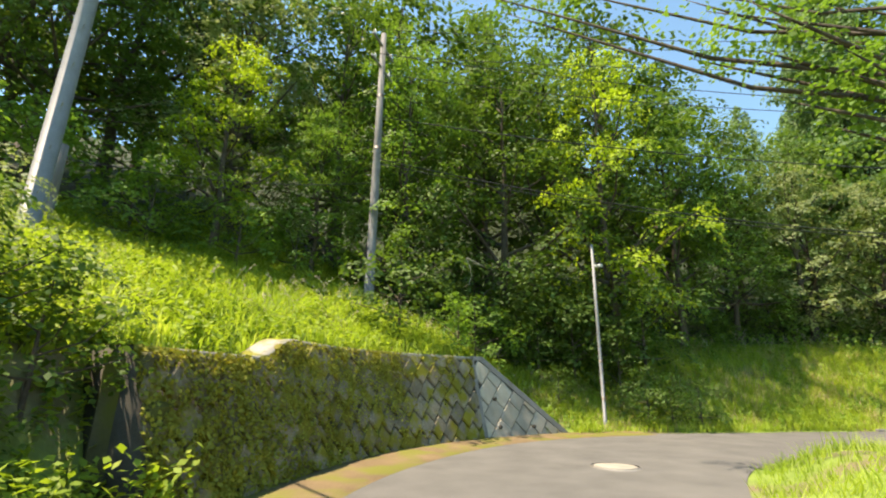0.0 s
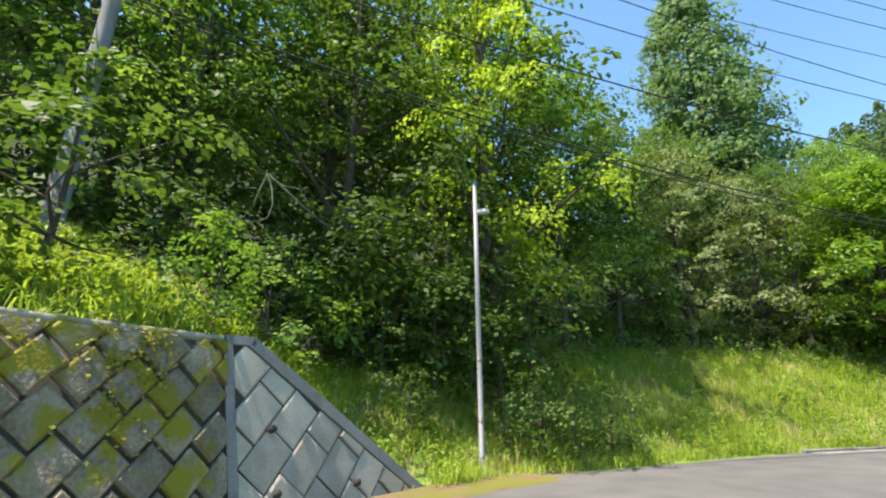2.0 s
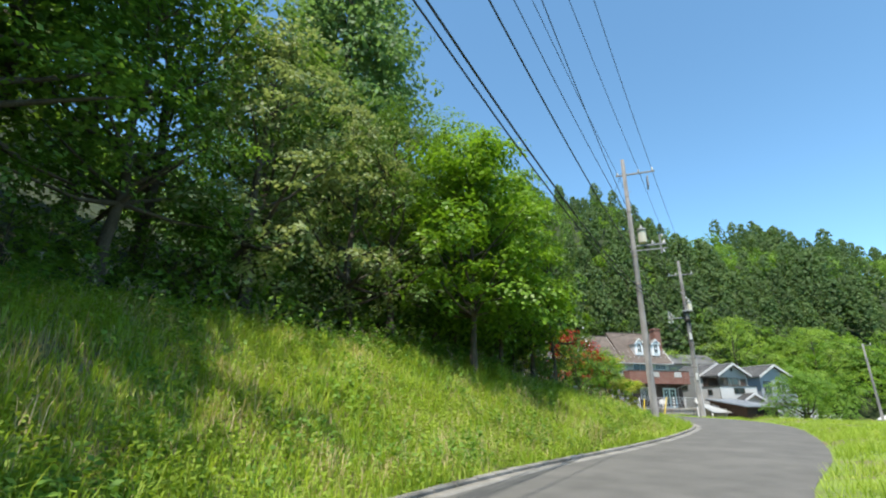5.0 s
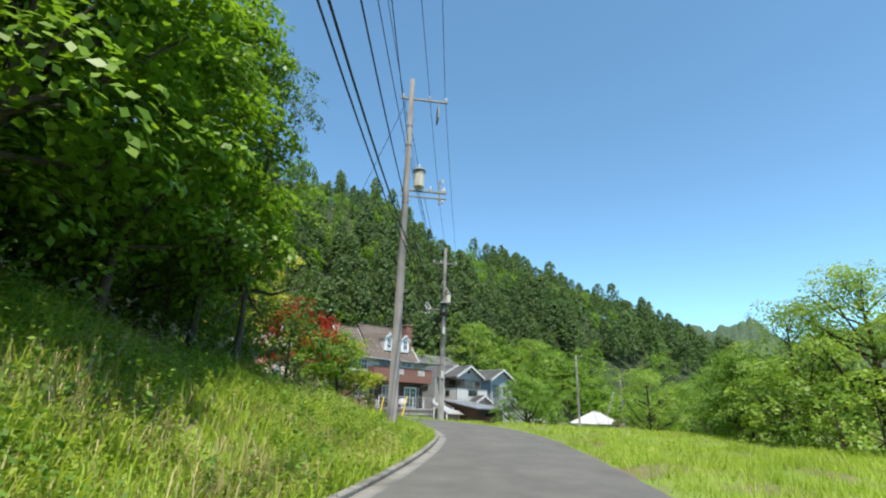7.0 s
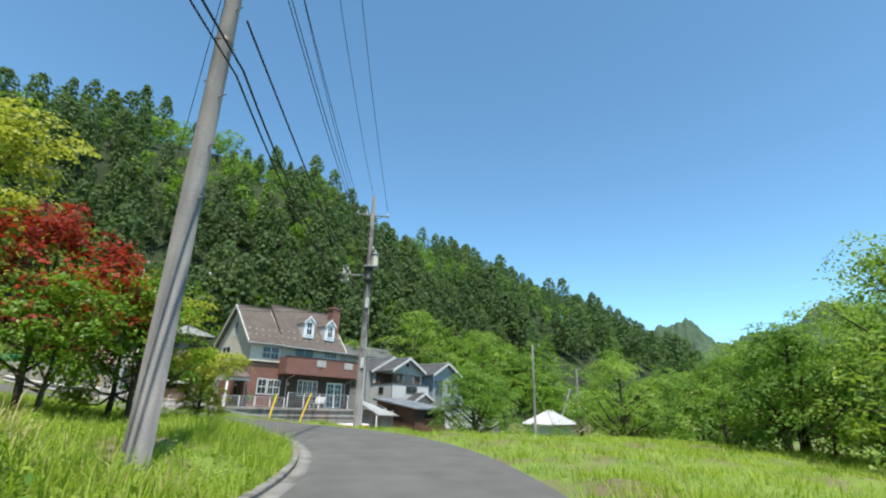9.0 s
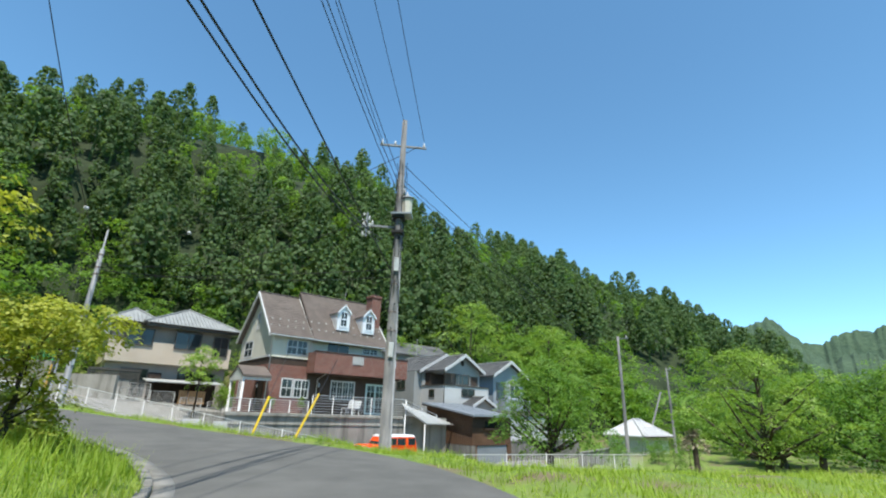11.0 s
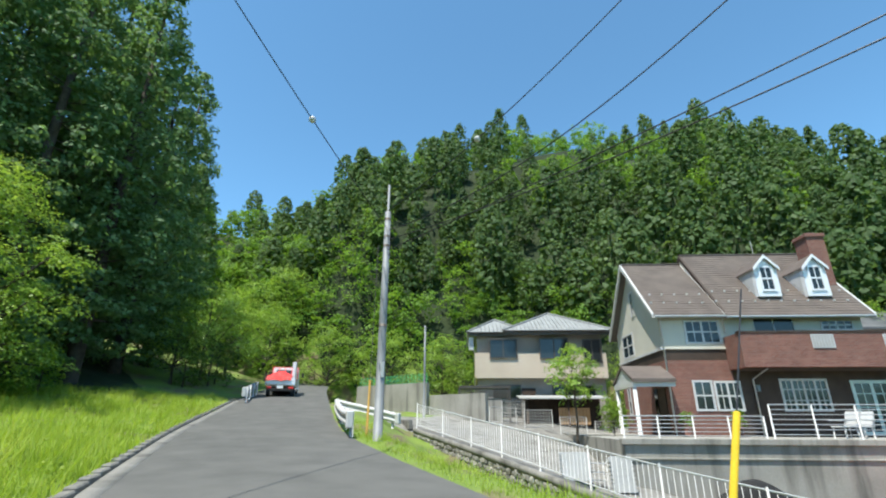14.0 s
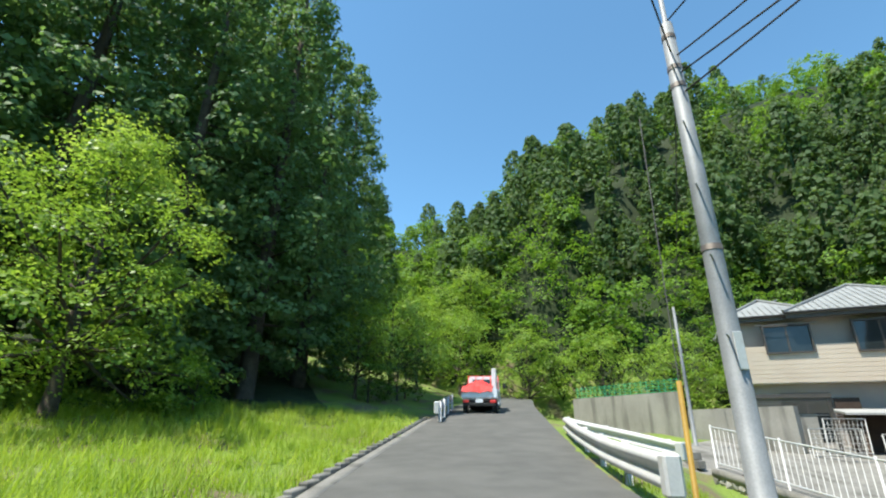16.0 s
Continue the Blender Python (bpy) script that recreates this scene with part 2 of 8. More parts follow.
M_orange = mat("orange_paint", (0.75, 0.085, 0.012), (0.8, 0.1, 0.018), 0.25, 0.5, 5, 0.0, spec=0.6)
M_carwhite = mat("white_car_paint", (0.72, 0.73, 0.74), (0.78, 0.79, 0.8), 0.25, 0.5, 5, 0.0, spec=0.6)
M_red = mat("red_tarpaulin", (0.6, 0.03, 0.03), (0.75, 0.06, 0.05), 0.55, 3, 20, 0.4)
M_rubber = mat("rubber", (0.012, 0.012, 0.012), (0.03, 0.03, 0.03), 0.8, 6, 60, 0.1)
M_green_net = mat("green_net", (0.02, 0.3, 0.14), (0.05, 0.42, 0.2), 0.7, 4, 40, 0.0)
M_poly = mat("corrugated_polycarbonate", (0.33, 0.33, 0.315), (0.44, 0.44, 0.42), 0.5, 1.2, 20, 0.05)
M_zinc = mat("blue_grey_metal_roof", (0.22, 0.25, 0.28), (0.32, 0.35, 0.38), 0.5, 0.8, 20, 0.05, metal=0.2)
M_palewood = mat("pale_boards", (0.38, 0.22, 0.1), (0.5, 0.31, 0.16), 0.8, 2, 20, 0.2)
M_manhole = mat("cast_iron", (0.22, 0.21, 0.18), (0.34, 0.32, 0.27), 0.6, 4, 40, 0.2)
M_teal = mat("pale_teal_paint", (0.45, 0.6, 0.58), (0.55, 0.68, 0.65), 0.5, 2, 20, 0.0)


def brick_mat(name, a, b, mortar):
    m = mat(name, a, b, 0.9, 2.0, 40, 0.3)
    nt = m.node_tree
    n, l = nt.nodes, nt.links
    bt = n.new("ShaderNodeTexBrick")
    tc = n.new("ShaderNodeTexCoord")
    mp = n.new("ShaderNodeMapping")
    sx = n.new("ShaderNodeSeparateXYZ")
    cx = n.new("ShaderNodeCombineXYZ")
    ad = n.new("ShaderNodeMath")
    ad.operation = "ADD"
    l.new(tc.outputs["Object"], sx.inputs[0])
    l.new(sx.outputs["X"], ad.inputs[0])
    l.new(sx.outputs["Y"], ad.inputs[1])
    l.new(ad.outputs[0], cx.inputs["X"])
    l.new(sx.outputs["Z"], cx.inputs["Y"])
    l.new(cx.outputs[0], mp.inputs["Vector"])
    l.new(mp.outputs[0], bt.inputs["Vector"])
    bt.inputs["Scale"].default_value = 1.0
    bt.inputs["Brick Width"].default_value = 0.23
    bt.inputs["Row Height"].default_value = 0.075
    bt.inputs["Mortar Size"].default_value = 0.008
    bt.inputs["Color1"].default_value = (*a, 1)
    bt.inputs["Color2"].default_value = (*b, 1)
    bt.inputs["Mortar"].default_value = (*mortar, 1)
    mx = n.new("ShaderNodeMixRGB")
    mx.blend_type = "MULTIPLY"
    mx.inputs["Fac"].default_value = 0.6
    nz = n.new("ShaderNodeTexNoise")
    nz.inputs["Scale"].default_value = 1.2
    nz.inputs["Detail"].default_value = 5
    rp = n.new("ShaderNodeValToRGB")
    rp.color_ramp.elements[0].color = (0.45, 0.42, 0.42, 1)
    rp.color_ramp.elements[1].color = (1.25, 1.2, 1.15, 1)
    l.new(tc.outputs["Object"], nz.inputs["Vector"])
    l.new(nz.outputs["Fac"], rp.inputs["Fac"])
    l.new(bt.outputs["Color"], mx.inputs["Color1"])
    l.new(rp.outputs["Color"], mx.inputs["Color2"])
    l.new(mx.outputs["Color"], n["Principled BSDF"].inputs["Base Color"])
    return m


M_brick = brick_mat("red_brick", (0.18, 0.066, 0.048), (0.26, 0.105, 0.075), (0.24, 0.2, 0.175))

# ---- mesh helpers ----
def link_np(name, verts, faces, material, parent=None, label="", smooth=False):
    """One mesh object from an array of corners and an array (or list) of faces."""
    me = bpy.data.meshes.new(name)
    verts = np.asarray(verts, dtype=np.float32)
    if isinstance(faces, np.ndarray):
        k = faces.shape[1]
        me.vertices.add(len(verts))
        me.vertices.foreach_set("co", verts.ravel())
        me.loops.add(faces.size)
        me.loops.foreach_set("vertex_index", faces.ravel().astype(np.int32))
        me.polygons.add(len(faces))
        me.polygons.foreach_set("loop_start", np.arange(0, faces.size, k, dtype=np.int32))
        me.polygons.foreach_set("loop_total", np.full(len(faces), k, dtype=np.int32))
        me.update(calc_edges=True)
    else:
        me.from_pydata(verts.tolist(), [], faces)
        me.update()
    me.materials.append(material)
    if smooth:
        me.polygons.foreach_set("use_smooth", np.ones(len(me.polygons), dtype=bool))
    ob = new(name, me)
    if parent:
        ob.parent = parent
    if label:
        ob["label"] = label
    return ob


def part(name, bm, material, parent=None, label=""):
    me = bpy.data.meshes.new(name)
    bm.to_mesh(me)
    bm.free()
    me.materials.append(material)
    ob = new(name, me)
    if parent:
        ob.parent = parent
    if label:
        ob["label"] = label
    return ob


def thing(name, x, y, z, rz=0.0):
    ob = new(name)
    ob.empty_display_size = 0.2
    ob.matrix_basis = pose(x, y, z, 0, 0, rz)
    return ob


def add_box(bm, x0, y0, z0, x1, y1, z1, bevel=0.0, m=None):
    r = bmesh.ops.create_cube(bm, size=1.0)
    vs = r["verts"]
    bmesh.ops.scale(bm, vec=(x1 - x0, y1 - y0, z1 - z0), verts=vs)
    bmesh.ops.translate(bm, vec=((x0 + x1) / 2, (y0 + y1) / 2, (z0 + z1) / 2), verts=vs)
    if bevel:
        es = list({e for v in vs for e in v.link_edges})
        r = bmesh.ops.bevel(bm, geom=es, offset=bevel, segments=1, affect="EDGES")
        vs = list({v for f in r["faces"] for v in f.verts} | {v for v in vs if v.is_valid})
    if m is not None:
        bmesh.ops.transform(bm, matrix=m, verts=vs)
    return vs


def box(x0, y0, z0, x1, y1, z1, bevel=0.0):
    bm = bmesh.new()
    add_box(bm, x0, y0, z0, x1, y1, z1, bevel)
    return bm


def prism(points, a, b, axis="z"):
    """A solid with the given outline, pushed from a to b along an axis. Outline pairs are (x, y), (x, z) or (y, z)."""
    bm = bmesh.new()
    put = {"z": lambda p, h: (p[0], p[1], h), "y": lambda p, h: (p[0], h, p[1]), "x": lambda p, h: (h, p[0], p[1])}[axis]
    lo = [bm.verts.new(put(p, a)) for p in points]
    hi = [bm.verts.new(put(p, b)) for p in points]
    bm.faces.new(lo[::-1])
    bm.faces.new(hi)
    for i in range(len(points)):
        j = (i + 1) % len(points)
        bm.faces.new((lo[i], lo[j], hi[j], hi[i]))
    bmesh.ops.recalc_face_normals(bm, faces=bm.faces)
    return bm


def tube_np(path, radii, sides=8):
    """Corners and quads of a tapering round bar along a path."""
    path = np.asarray(path, float)
    radii = np.broadcast_to(np.asarray(radii, float), (len(path),))
    d = np.gradient(path, axis=0)
    d /= np.linalg.norm(d, axis=1)[:, None] + 1e-9
    ref = np.where(np.abs(d[:, 2:3]) < 0.9, np.array([[0, 0, 1.0]]), np.array([[1.0, 0, 0]]))
    u = np.cross(d, ref)
    u /= np.linalg.norm(u, axis=1)[:, None]
    for i in range(1, len(u)):
        u[i] = u[i - 1] - d[i] * (u[i - 1] @ d[i])
        u[i] /= np.linalg.norm(u[i])
    v = np.cross(d, u)
    an = np.arange(sides) * 2 * np.pi / sides
    ring = path[:, None] + radii[:, None, None] * (np.cos(an)[None, :, None] * u[:, None] + np.sin(an)[None, :, None] * v[:, None])
    verts = ring.reshape(-1, 3)
    i, j = np.meshgrid(np.arange(len(path) - 1), np.arange(sides), indexing="ij")
    k = (j + 1) % sides
    faces = np.stack([i * sides + j, i * sides + k, (i + 1) * sides + k, (i + 1) * sides + j], -1).reshape(-1, 4)
    caps = np.array([[0, 0, 0, 0]])[:0]
    tip = len(verts)
    verts = np.vstack([verts, path[:1], path[-1:]])
    n0 = (len(path) - 1) * sides
    c0 = np.stack([np.full(sides // 2, tip), np.arange(0, sides, 2)[: sides // 2], np.arange(1, sides, 2)[: sides // 2], np.arange(2, sides + 1, 2)[: sides // 2] % sides], -1)
    c1 = np.stack([np.full(sides // 2, tip + 1), n0 + np.arange(0, sides, 2)[: sides // 2], n0 + np.arange(1, sides, 2)[: sides // 2], n0 + np.arange(2, sides + 1, 2)[: sides // 2] % sides], -1)
    return verts, np.vstack([faces, c0, c1, caps])


def merge_np(pieces):
    vs, fs, k = [], [], 0
    for v, f in pieces:
        vs.append(v)
        fs.append(f + k)
        k += len(v)
    return np.vstack(vs), np.vstack(fs)


def bar(name, a, b, r, material, parent=None, sides=8, r2=None, label=""):
    v, f = tube_np([a, b], [r, r if r2 is None else r2], sides)
    return link_np(name, v, f, material, parent, label, smooth=sides > 6)


# ---- the road's line: x, y, z, width to its left, width to its right, then the left bank (start, width, height, slope beyond) ----
STATIONS = [
    (-0.9, -16, 0.0, 2.2, 2.0), (-0.1, -4, 0.0, 2.3, 2.0), (0.1, 0, 0.0, 2.4, 2.0), (0.5, 4, 0.0, 2.6, 2.0),
    (1.2, 7, 0.02, 2.8, 2.2), (2.8, 9.8, 0.05, 2.9, 2.2), (5.3, 11.8, 0.05, 2.9, 2.1), (8.6, 13.1, 0.05, 2.7, 2.1),
    (12.4, 14.0, 0.1, 2.5, 2.1), (17, 14.1, 0.17, 2.2, 2.1), (22.3, 13.3, 0.26, 2.1, 2.2), (27, 12.75, 0.32, 2.1, 2.1),
    (31.5, 12.45, 0.39, 2.1, 2.0), (36, 12.4, 0.46, 2.15, 2.0), (40, 12.9, 0.55, 2.3, 2.1), (43.5, 14.2, 0.64, 2.3, 2.4),
    (46.3, 16.2, 0.75, 2.5, 2.5), (48.3, 19.2, 0.9, 2.3, 2.2), (49.7, 23, 1.15, 2.3, 2.2), (51.3, 27, 1.4, 2.3, 2.2),
    (53.3, 31.5, 1.75, 2.3, 2.2), (56.5, 37.5, 2.4, 2.3, 2.4), (60, 43.5, 3.2, 2.3, 2.4), (64, 50, 4.05, 2.2, 2.3),
    (68.5, 57, 5.0, 2.2, 2.2), (70.5, 62, 5.6, 2.2, 2.2),
]
LEFT_BANK = [
    (0.8, 1.5, 1.0, 0.35), (0.8, 1.5, 1.0, 0.35), (0.9, 0.8, 1.2, 0.42), (1.15, 0.35, 1.5, 0.45), (1.1, 0.35, 1.72, 0.45),
    (1.0, 0.35, 1.9, 0.5), (0.1, 4.0, 1.8, 0.5), (0.1, 5.5, 2.6, 0.5), (0.1, 6.0, 2.9, 0.5), (0.1, 6.0, 2.8, 0.45), (0.1, 5.0, 2.3, 0.35),
    (0.1, 4.5, 1.7, 0.2), (0.1, 3.5, 1.0, 0.05), (0.1, 2.5, 0.55, 0.03), (0.1, 2.0, 0.4, 0.02), (0.1, 1.5, 0.3, 0.02),
    (0.1, 1.5, 0.25, 0.02), (0.1, 1.5, 0.15, 0.03), (0.1, 1.5, 0.15, 0.03), (0.1, 1.5, 0.15, 0.04), (0.1, 1.5, 0.15, 0.05),
    (0.1, 1.5, 0.15, 0.12), (0.1, 1.5, 0.2, 0.2), (0.1, 1.5, 0.3, 0.25), (0.1, 1.5, 0.3, 0.25), (0.1, 1.5, 0.3, 0.25), (0.1, 1.5, 0.3, 0.25),
]
RIGHT_BANK = [
    (0.15, 1.2, 0.3, -0.01)] * 3 + [(0.15, 1.2, 0.4, -0.01)] * 3 + [(0.15, 1.2, 0.3, -0.02)] * 3 + [(0.1, 1.0, 0.1, -0.02)] * 6 + [
    (0.1, 1.0, 0.08, -0.03), (0.4, 5.0, -0.8, -0.05), (0.5, 4.5, -1.4, 0.0), (0.5, 4.0, -1.75, 0.0), (0.5, 3.4, -1.8, 0.0), (0.5, 2.8, -1.55, 0.0),
    (1.0, 2.8, -0.7, 0.05), (0.5, 1.5, 0.5, 0.2), (0.2, 1.5, 0.6, 0.4), (0.2, 1.5, 0.6, 0.4), (0.2, 1.5, 0.6, 0.4), (0.2, 1.5, 0.6, 0.4)]


def spline(rows, per=12):
    """Catmull-Rom through rows of any width."""
    r = np.asarray(rows, float)
    r = np.vstack([2 * r[0] - r[1], r, 2 * r[-1] - r[-2]])
    out = []
    for i in range(1, len(r) - 2):
        t = np.arange(per)[:, None] / per
        a, b, c, d = r[i - 1], r[i], r[i + 1], r[i + 2]
        out.append(0.5 * (2 * b + (c - a) * t + (2 * a - 5 * b + 4 * c - d) * t ** 2 + (3 * b - a - 3 * c + d) * t ** 3))
    return np.vstack(out + [r[-2:-1]])


ROAD = spline([a + b + c for a, b, c in zip(STATIONS, LEFT_BANK, RIGHT_BANK)], 14)
_dir = np.gradient(ROAD[:, :2], axis=0)
_dir /= np.linalg.norm(_dir, axis=1)[:, None]
NORMAL = np.stack([-_dir[:, 1], _dir[:, 0]], 1)
LEFT_EDGE = np.column_stack([ROAD[:, :2] + NORMAL * ROAD[:, 3:4], ROAD[:, 2]])
RIGHT_EDGE = np.column_stack([ROAD[:, :2] - NORMAL * ROAD[:, 4:5], ROAD[:, 2]])
# the yard level behind the white fence, by y
YARD_Y, YARD_Z = [-40, 13, 16, 19, 22.5, 26, 30, 33.6, 40, 60], [-1.5, -1.5, -1.5, -1.2, -0.6, 0.15, 0.95, 1.65, 2.4, 4.0]
FENCE = [(61.1, 33.6), (60.3, 30), (58.9, 26), (57.8, 22.5), (57.5, 19), (58, 16), (58.8, 13), (60.5, 8), (63, 3)]
# foot of the wooded mountain, and its height above the foot and reach to the ridge, along a line from north-west to south-east
FOOT = np.array([(-70, 70, 45, 50), (-30, 44, 45, 50), (10, 40, 38, 50), (45, 62, 26, 45), (62, 70, 27, 22), (74, 56, 55, 23), (82, 42, 134, 92), (87, 25, 131, 84), (93, 5, 90, 100), (105, -17, 82, 102), (128, -52, 90, 102), (170, -105, 55, 82), (245, -175, 33, 70)], float)


def smooth01(t):
    t = np.clip(t, 0, 1)
    return t * t * (3 - 2 * t)


def nearest(px, py):
    idx = np.empty(len(px), int)
    for i in range(0, len(px), 20000):
        d = (px[i:i + 20000, None] - ROAD[None, :, 0]) ** 2 + (py[i:i + 20000, None] - ROAD[None, :, 1]) ** 2
        idx[i:i + 20000] = d.argmin(1)
    dx, dy = px - ROAD[idx, 0], py - ROAD[idx, 1]
    return idx, dx * NORMAL[idx, 0] + dy * NORMAL[idx, 1]


def mountain(px, py):
    """Height of the wooded mountain above the valley floor: the slope rises from its foot to a ridge behind it."""
    best = np.full(len(px), 1e9)
    inside = np.zeros(len(px), bool)
    wsum, csum, rsum = np.zeros(len(px)), np.zeros(len(px)), np.zeros(len(px))
    for a, b in zip(FOOT[:-1], FOOT[1:]):
        e = b[:2] - a[:2]
        ln = np.hypot(*e)
        e = e / ln
        s = np.clip((px - a[0]) * e[0] + (py - a[1]) * e[1], 0, ln)
        dist = np.hypot(px - a[0] - e[0] * s, py - a[1] - e[1] * s)
        side = -(px - a[0]) * e[1] + (py - a[1]) * e[0]
        w = 1 / (dist + 3) ** 3
        wsum += w
        csum += w * (a[2] + (b[2] - a[2]) * s / ln)
        rsum += w * (a[3] + (b[3] - a[3]) * s / ln)
        up = dist < best
        best = np.where(up, dist, best)
        inside = np.where(up, side > 0, inside)
    cap = csum / wsum
    reach = rsum / wsum
    h = cap * (1 - np.exp(-np.minimum(best, 0.95 * reach) / reach)) - 0.5 * np.maximum(best - 0.95 * reach, 0)
    return np.where(inside, np.maximum(h, 0), 0)


def height(px, py):
    """The ground's height at arrays of x and y."""
    px, py = np.asarray(px, float), np.asarray(py, float)
    i, d = nearest(px, py)
    r = ROAD[i]
    lo = d - r[:, 3]
    ro = -d - r[:, 4]
    left = r[:, 7] * smooth01((lo - r[:, 5]) / r[:, 6]) + r[:, 8] * np.clip(lo - r[:, 5] - r[:, 6], 0, 45)
    right = r[:, 11] * smooth01((ro - r[:, 9]) / r[:, 10]) + r[:, 12] * np.clip(ro - r[:, 9] - r[:, 10], 0, np.where(r[:, 12] > 0, 5, 60))
    z = r[:, 2] + np.where(d > 0, np.where(lo > 0, left, 0), np.where(ro > 0, right, 0))
    # the yard beyond the fence
    fy = np.array([p[1] for p in FENCE][::-1])
    fx = np.array([p[0] for p in FENCE][::-1])
    yard = np.interp(py, YARD_Y, YARD_Z)
    beyond = smooth01((px - np.interp(py, fy, fx) + 0.25) / 0.5) * (d < 0) * (py < 60)
    z = z * (1 - beyond) + yard * beyond
    far = smooth01((-d - 12) / 25) * (d < 0) * (px < 62)
    z = z * (1 - far) + np.minimum(z, -1.2) * far
    z = z + mountain(px, py)
    rough = np.where(np.maximum(lo, ro) > 0.5, 1.0, 0.0)
    z = z + rough * 0.05 * (np.sin(px * 1.7 + py * 0.6) + np.sin(py * 2.1 - px * 0.9))
    inside = np.minimum(r[:, 3] - d, r[:, 4] + d)
    return z - 0.06 * smooth01(inside / 0.4)


def ground_z(x, y):
    return float(height(np.array([x]), np.array([y]))[0])


def sheet(name, xs, ys, material, hole=None):
    gx, gy = np.meshgrid(xs, ys, indexing="ij")
    z = height(gx.ravel(), gy.ravel())
    verts = np.column_stack([gx.ravel(), gy.ravel(), z])
    a, b = np.meshgrid(np.arange(len(xs) - 1), np.arange(len(ys) - 1), indexing="ij")
    n = len(ys)
    faces = np.stack([a * n + b, (a + 1) * n + b, (a + 1) * n + b + 1, a * n + b + 1], -1).reshape(-1, 4)
    return link_np(name, verts, faces, material, smooth=True)


_xs = np.concatenate([[-1500, -900, -500, -300, -180, -120], np.arange(-80, -14, 4), np.arange(-14, 70, 0.4), np.arange(70, 190, 2.0), np.arange(190, 290, 8), [320, 400, 600, 1000, 2000]])
_ys = np.concatenate([[-2000, -1000, -600, -400, -280, -200], np.arange(-160, -20, 6), np.arange(-20, 4, 1.0), np.arange(4, 36, 0.4), np.arange(36, 60, 0.8), np.arange(60, 140, 2), [150, 180, 240, 400, 800, 1500]])
ground = tagged(sheet("ground", _xs, _ys, M_ground), "grassy ground rising to wooded slopes", "ground", kind="structure")

ground.data.materials.append(M_litter_shade)
_co = np.empty(len(ground.data.vertices) * 3, dtype=np.float32)
ground.data.vertices.foreach_get("co", _co)
_co = _co.reshape(-1, 3)
# wooded ground takes the litter colour with the shade painted in
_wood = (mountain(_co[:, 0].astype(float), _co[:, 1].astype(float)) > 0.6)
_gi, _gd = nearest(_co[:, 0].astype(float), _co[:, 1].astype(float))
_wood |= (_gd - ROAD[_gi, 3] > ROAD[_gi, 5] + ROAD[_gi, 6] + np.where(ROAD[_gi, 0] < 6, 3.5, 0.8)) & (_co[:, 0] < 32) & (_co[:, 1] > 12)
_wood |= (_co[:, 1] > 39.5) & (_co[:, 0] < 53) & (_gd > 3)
_fv = np.empty(len(ground.data.loops), dtype=np.int32)
ground.data.loops.foreach_get("vertex_index", _fv)
ground.data.materials.append(M_concrete)
_paved = (_gd < 0) & (_co[:, 0] > np.interp(_co[:, 1], [p[1] for p in FENCE][::-1], [p[0] for p in FENCE][::-1]) + 0.1) & (_co[:, 1] > 6) & (_co[:, 1] < 39) & (_co[:, 0] < 82) & ~_wood
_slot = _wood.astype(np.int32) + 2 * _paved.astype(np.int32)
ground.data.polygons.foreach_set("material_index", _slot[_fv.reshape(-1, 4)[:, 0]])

# road surface: a gently crowned strip between its two edges
_t = np.linspace(0, 1, 9)
_rv = LEFT_EDGE[:, None] * (1 - _t)[None, :, None] + RIGHT_EDGE[:, None] * _t[None, :, None]
_rv[:, :, 2] += 0.03 * (4 * _t * (1 - _t))[None, :] + 0.004
_a, _b = np.meshgrid(np.arange(len(ROAD) - 1), np.arange(8), indexing="ij")
_rf = np.stack([_a * 9 + _b, _a * 9 + _b + 1, (_a + 1) * 9 + _b + 1, (_a + 1) * 9 + _b], -1).reshape(-1, 4)
tagged(link_np("road", _rv.reshape(-1, 3), _rf[:, ::-1].copy(), M_asphalt, smooth=True), "grey worn asphalt lane between grass verges", "road", kind="structure")

# far hills that close the valley
_hx = np.linspace(-1, 1, 700)
_fh = []
for _r, _base, _amp, _sd in ((330, 54, 22, 3), (520, 98, 34, 9)):
    _an = radians(-38) + _hx * radians(34)
    _pr = np.array([_base + _amp * noise.fractal(Vector((a * 7 + _sd, 0.3, _sd)), 0.9, 2.1, 6) + 2.2 * noise.noise(Vector((a * 160, 1.0, _sd))) for a in _an])
    _rows = []
    for _k in range(15):
        _q = _k / 14
        _wob = np.array([noise.noise(Vector((a * 120, _k * 1.7, _sd))) for a in _an])
        _rr = _r + 90 * _q + _wob * 5
        _rows.append(np.column_stack([45 + np.cos(_an) * _rr, 10 + np.sin(_an) * _rr, -8 + (_pr + 8) * _q ** 0.8 + _wob * 1.6]))
    _v = np.concatenate(_rows)
    _a2, _b2 = np.meshgrid(np.arange(14), np.arange(699), indexing="ij")
    _fh.append((_v, np.stack([_a2 * 700 + _b2, _a2 * 700 + _b2 + 1, (_a2 + 1) * 700 + _b2 + 1, (_a2 + 1) * 700 + _b2], -1).reshape(-1, 4)))
tagged(link_np("backdrop", *merge_np(_fh), M_far_hill), "hazy wooded hills closing the valley", "hills", kind="structure")

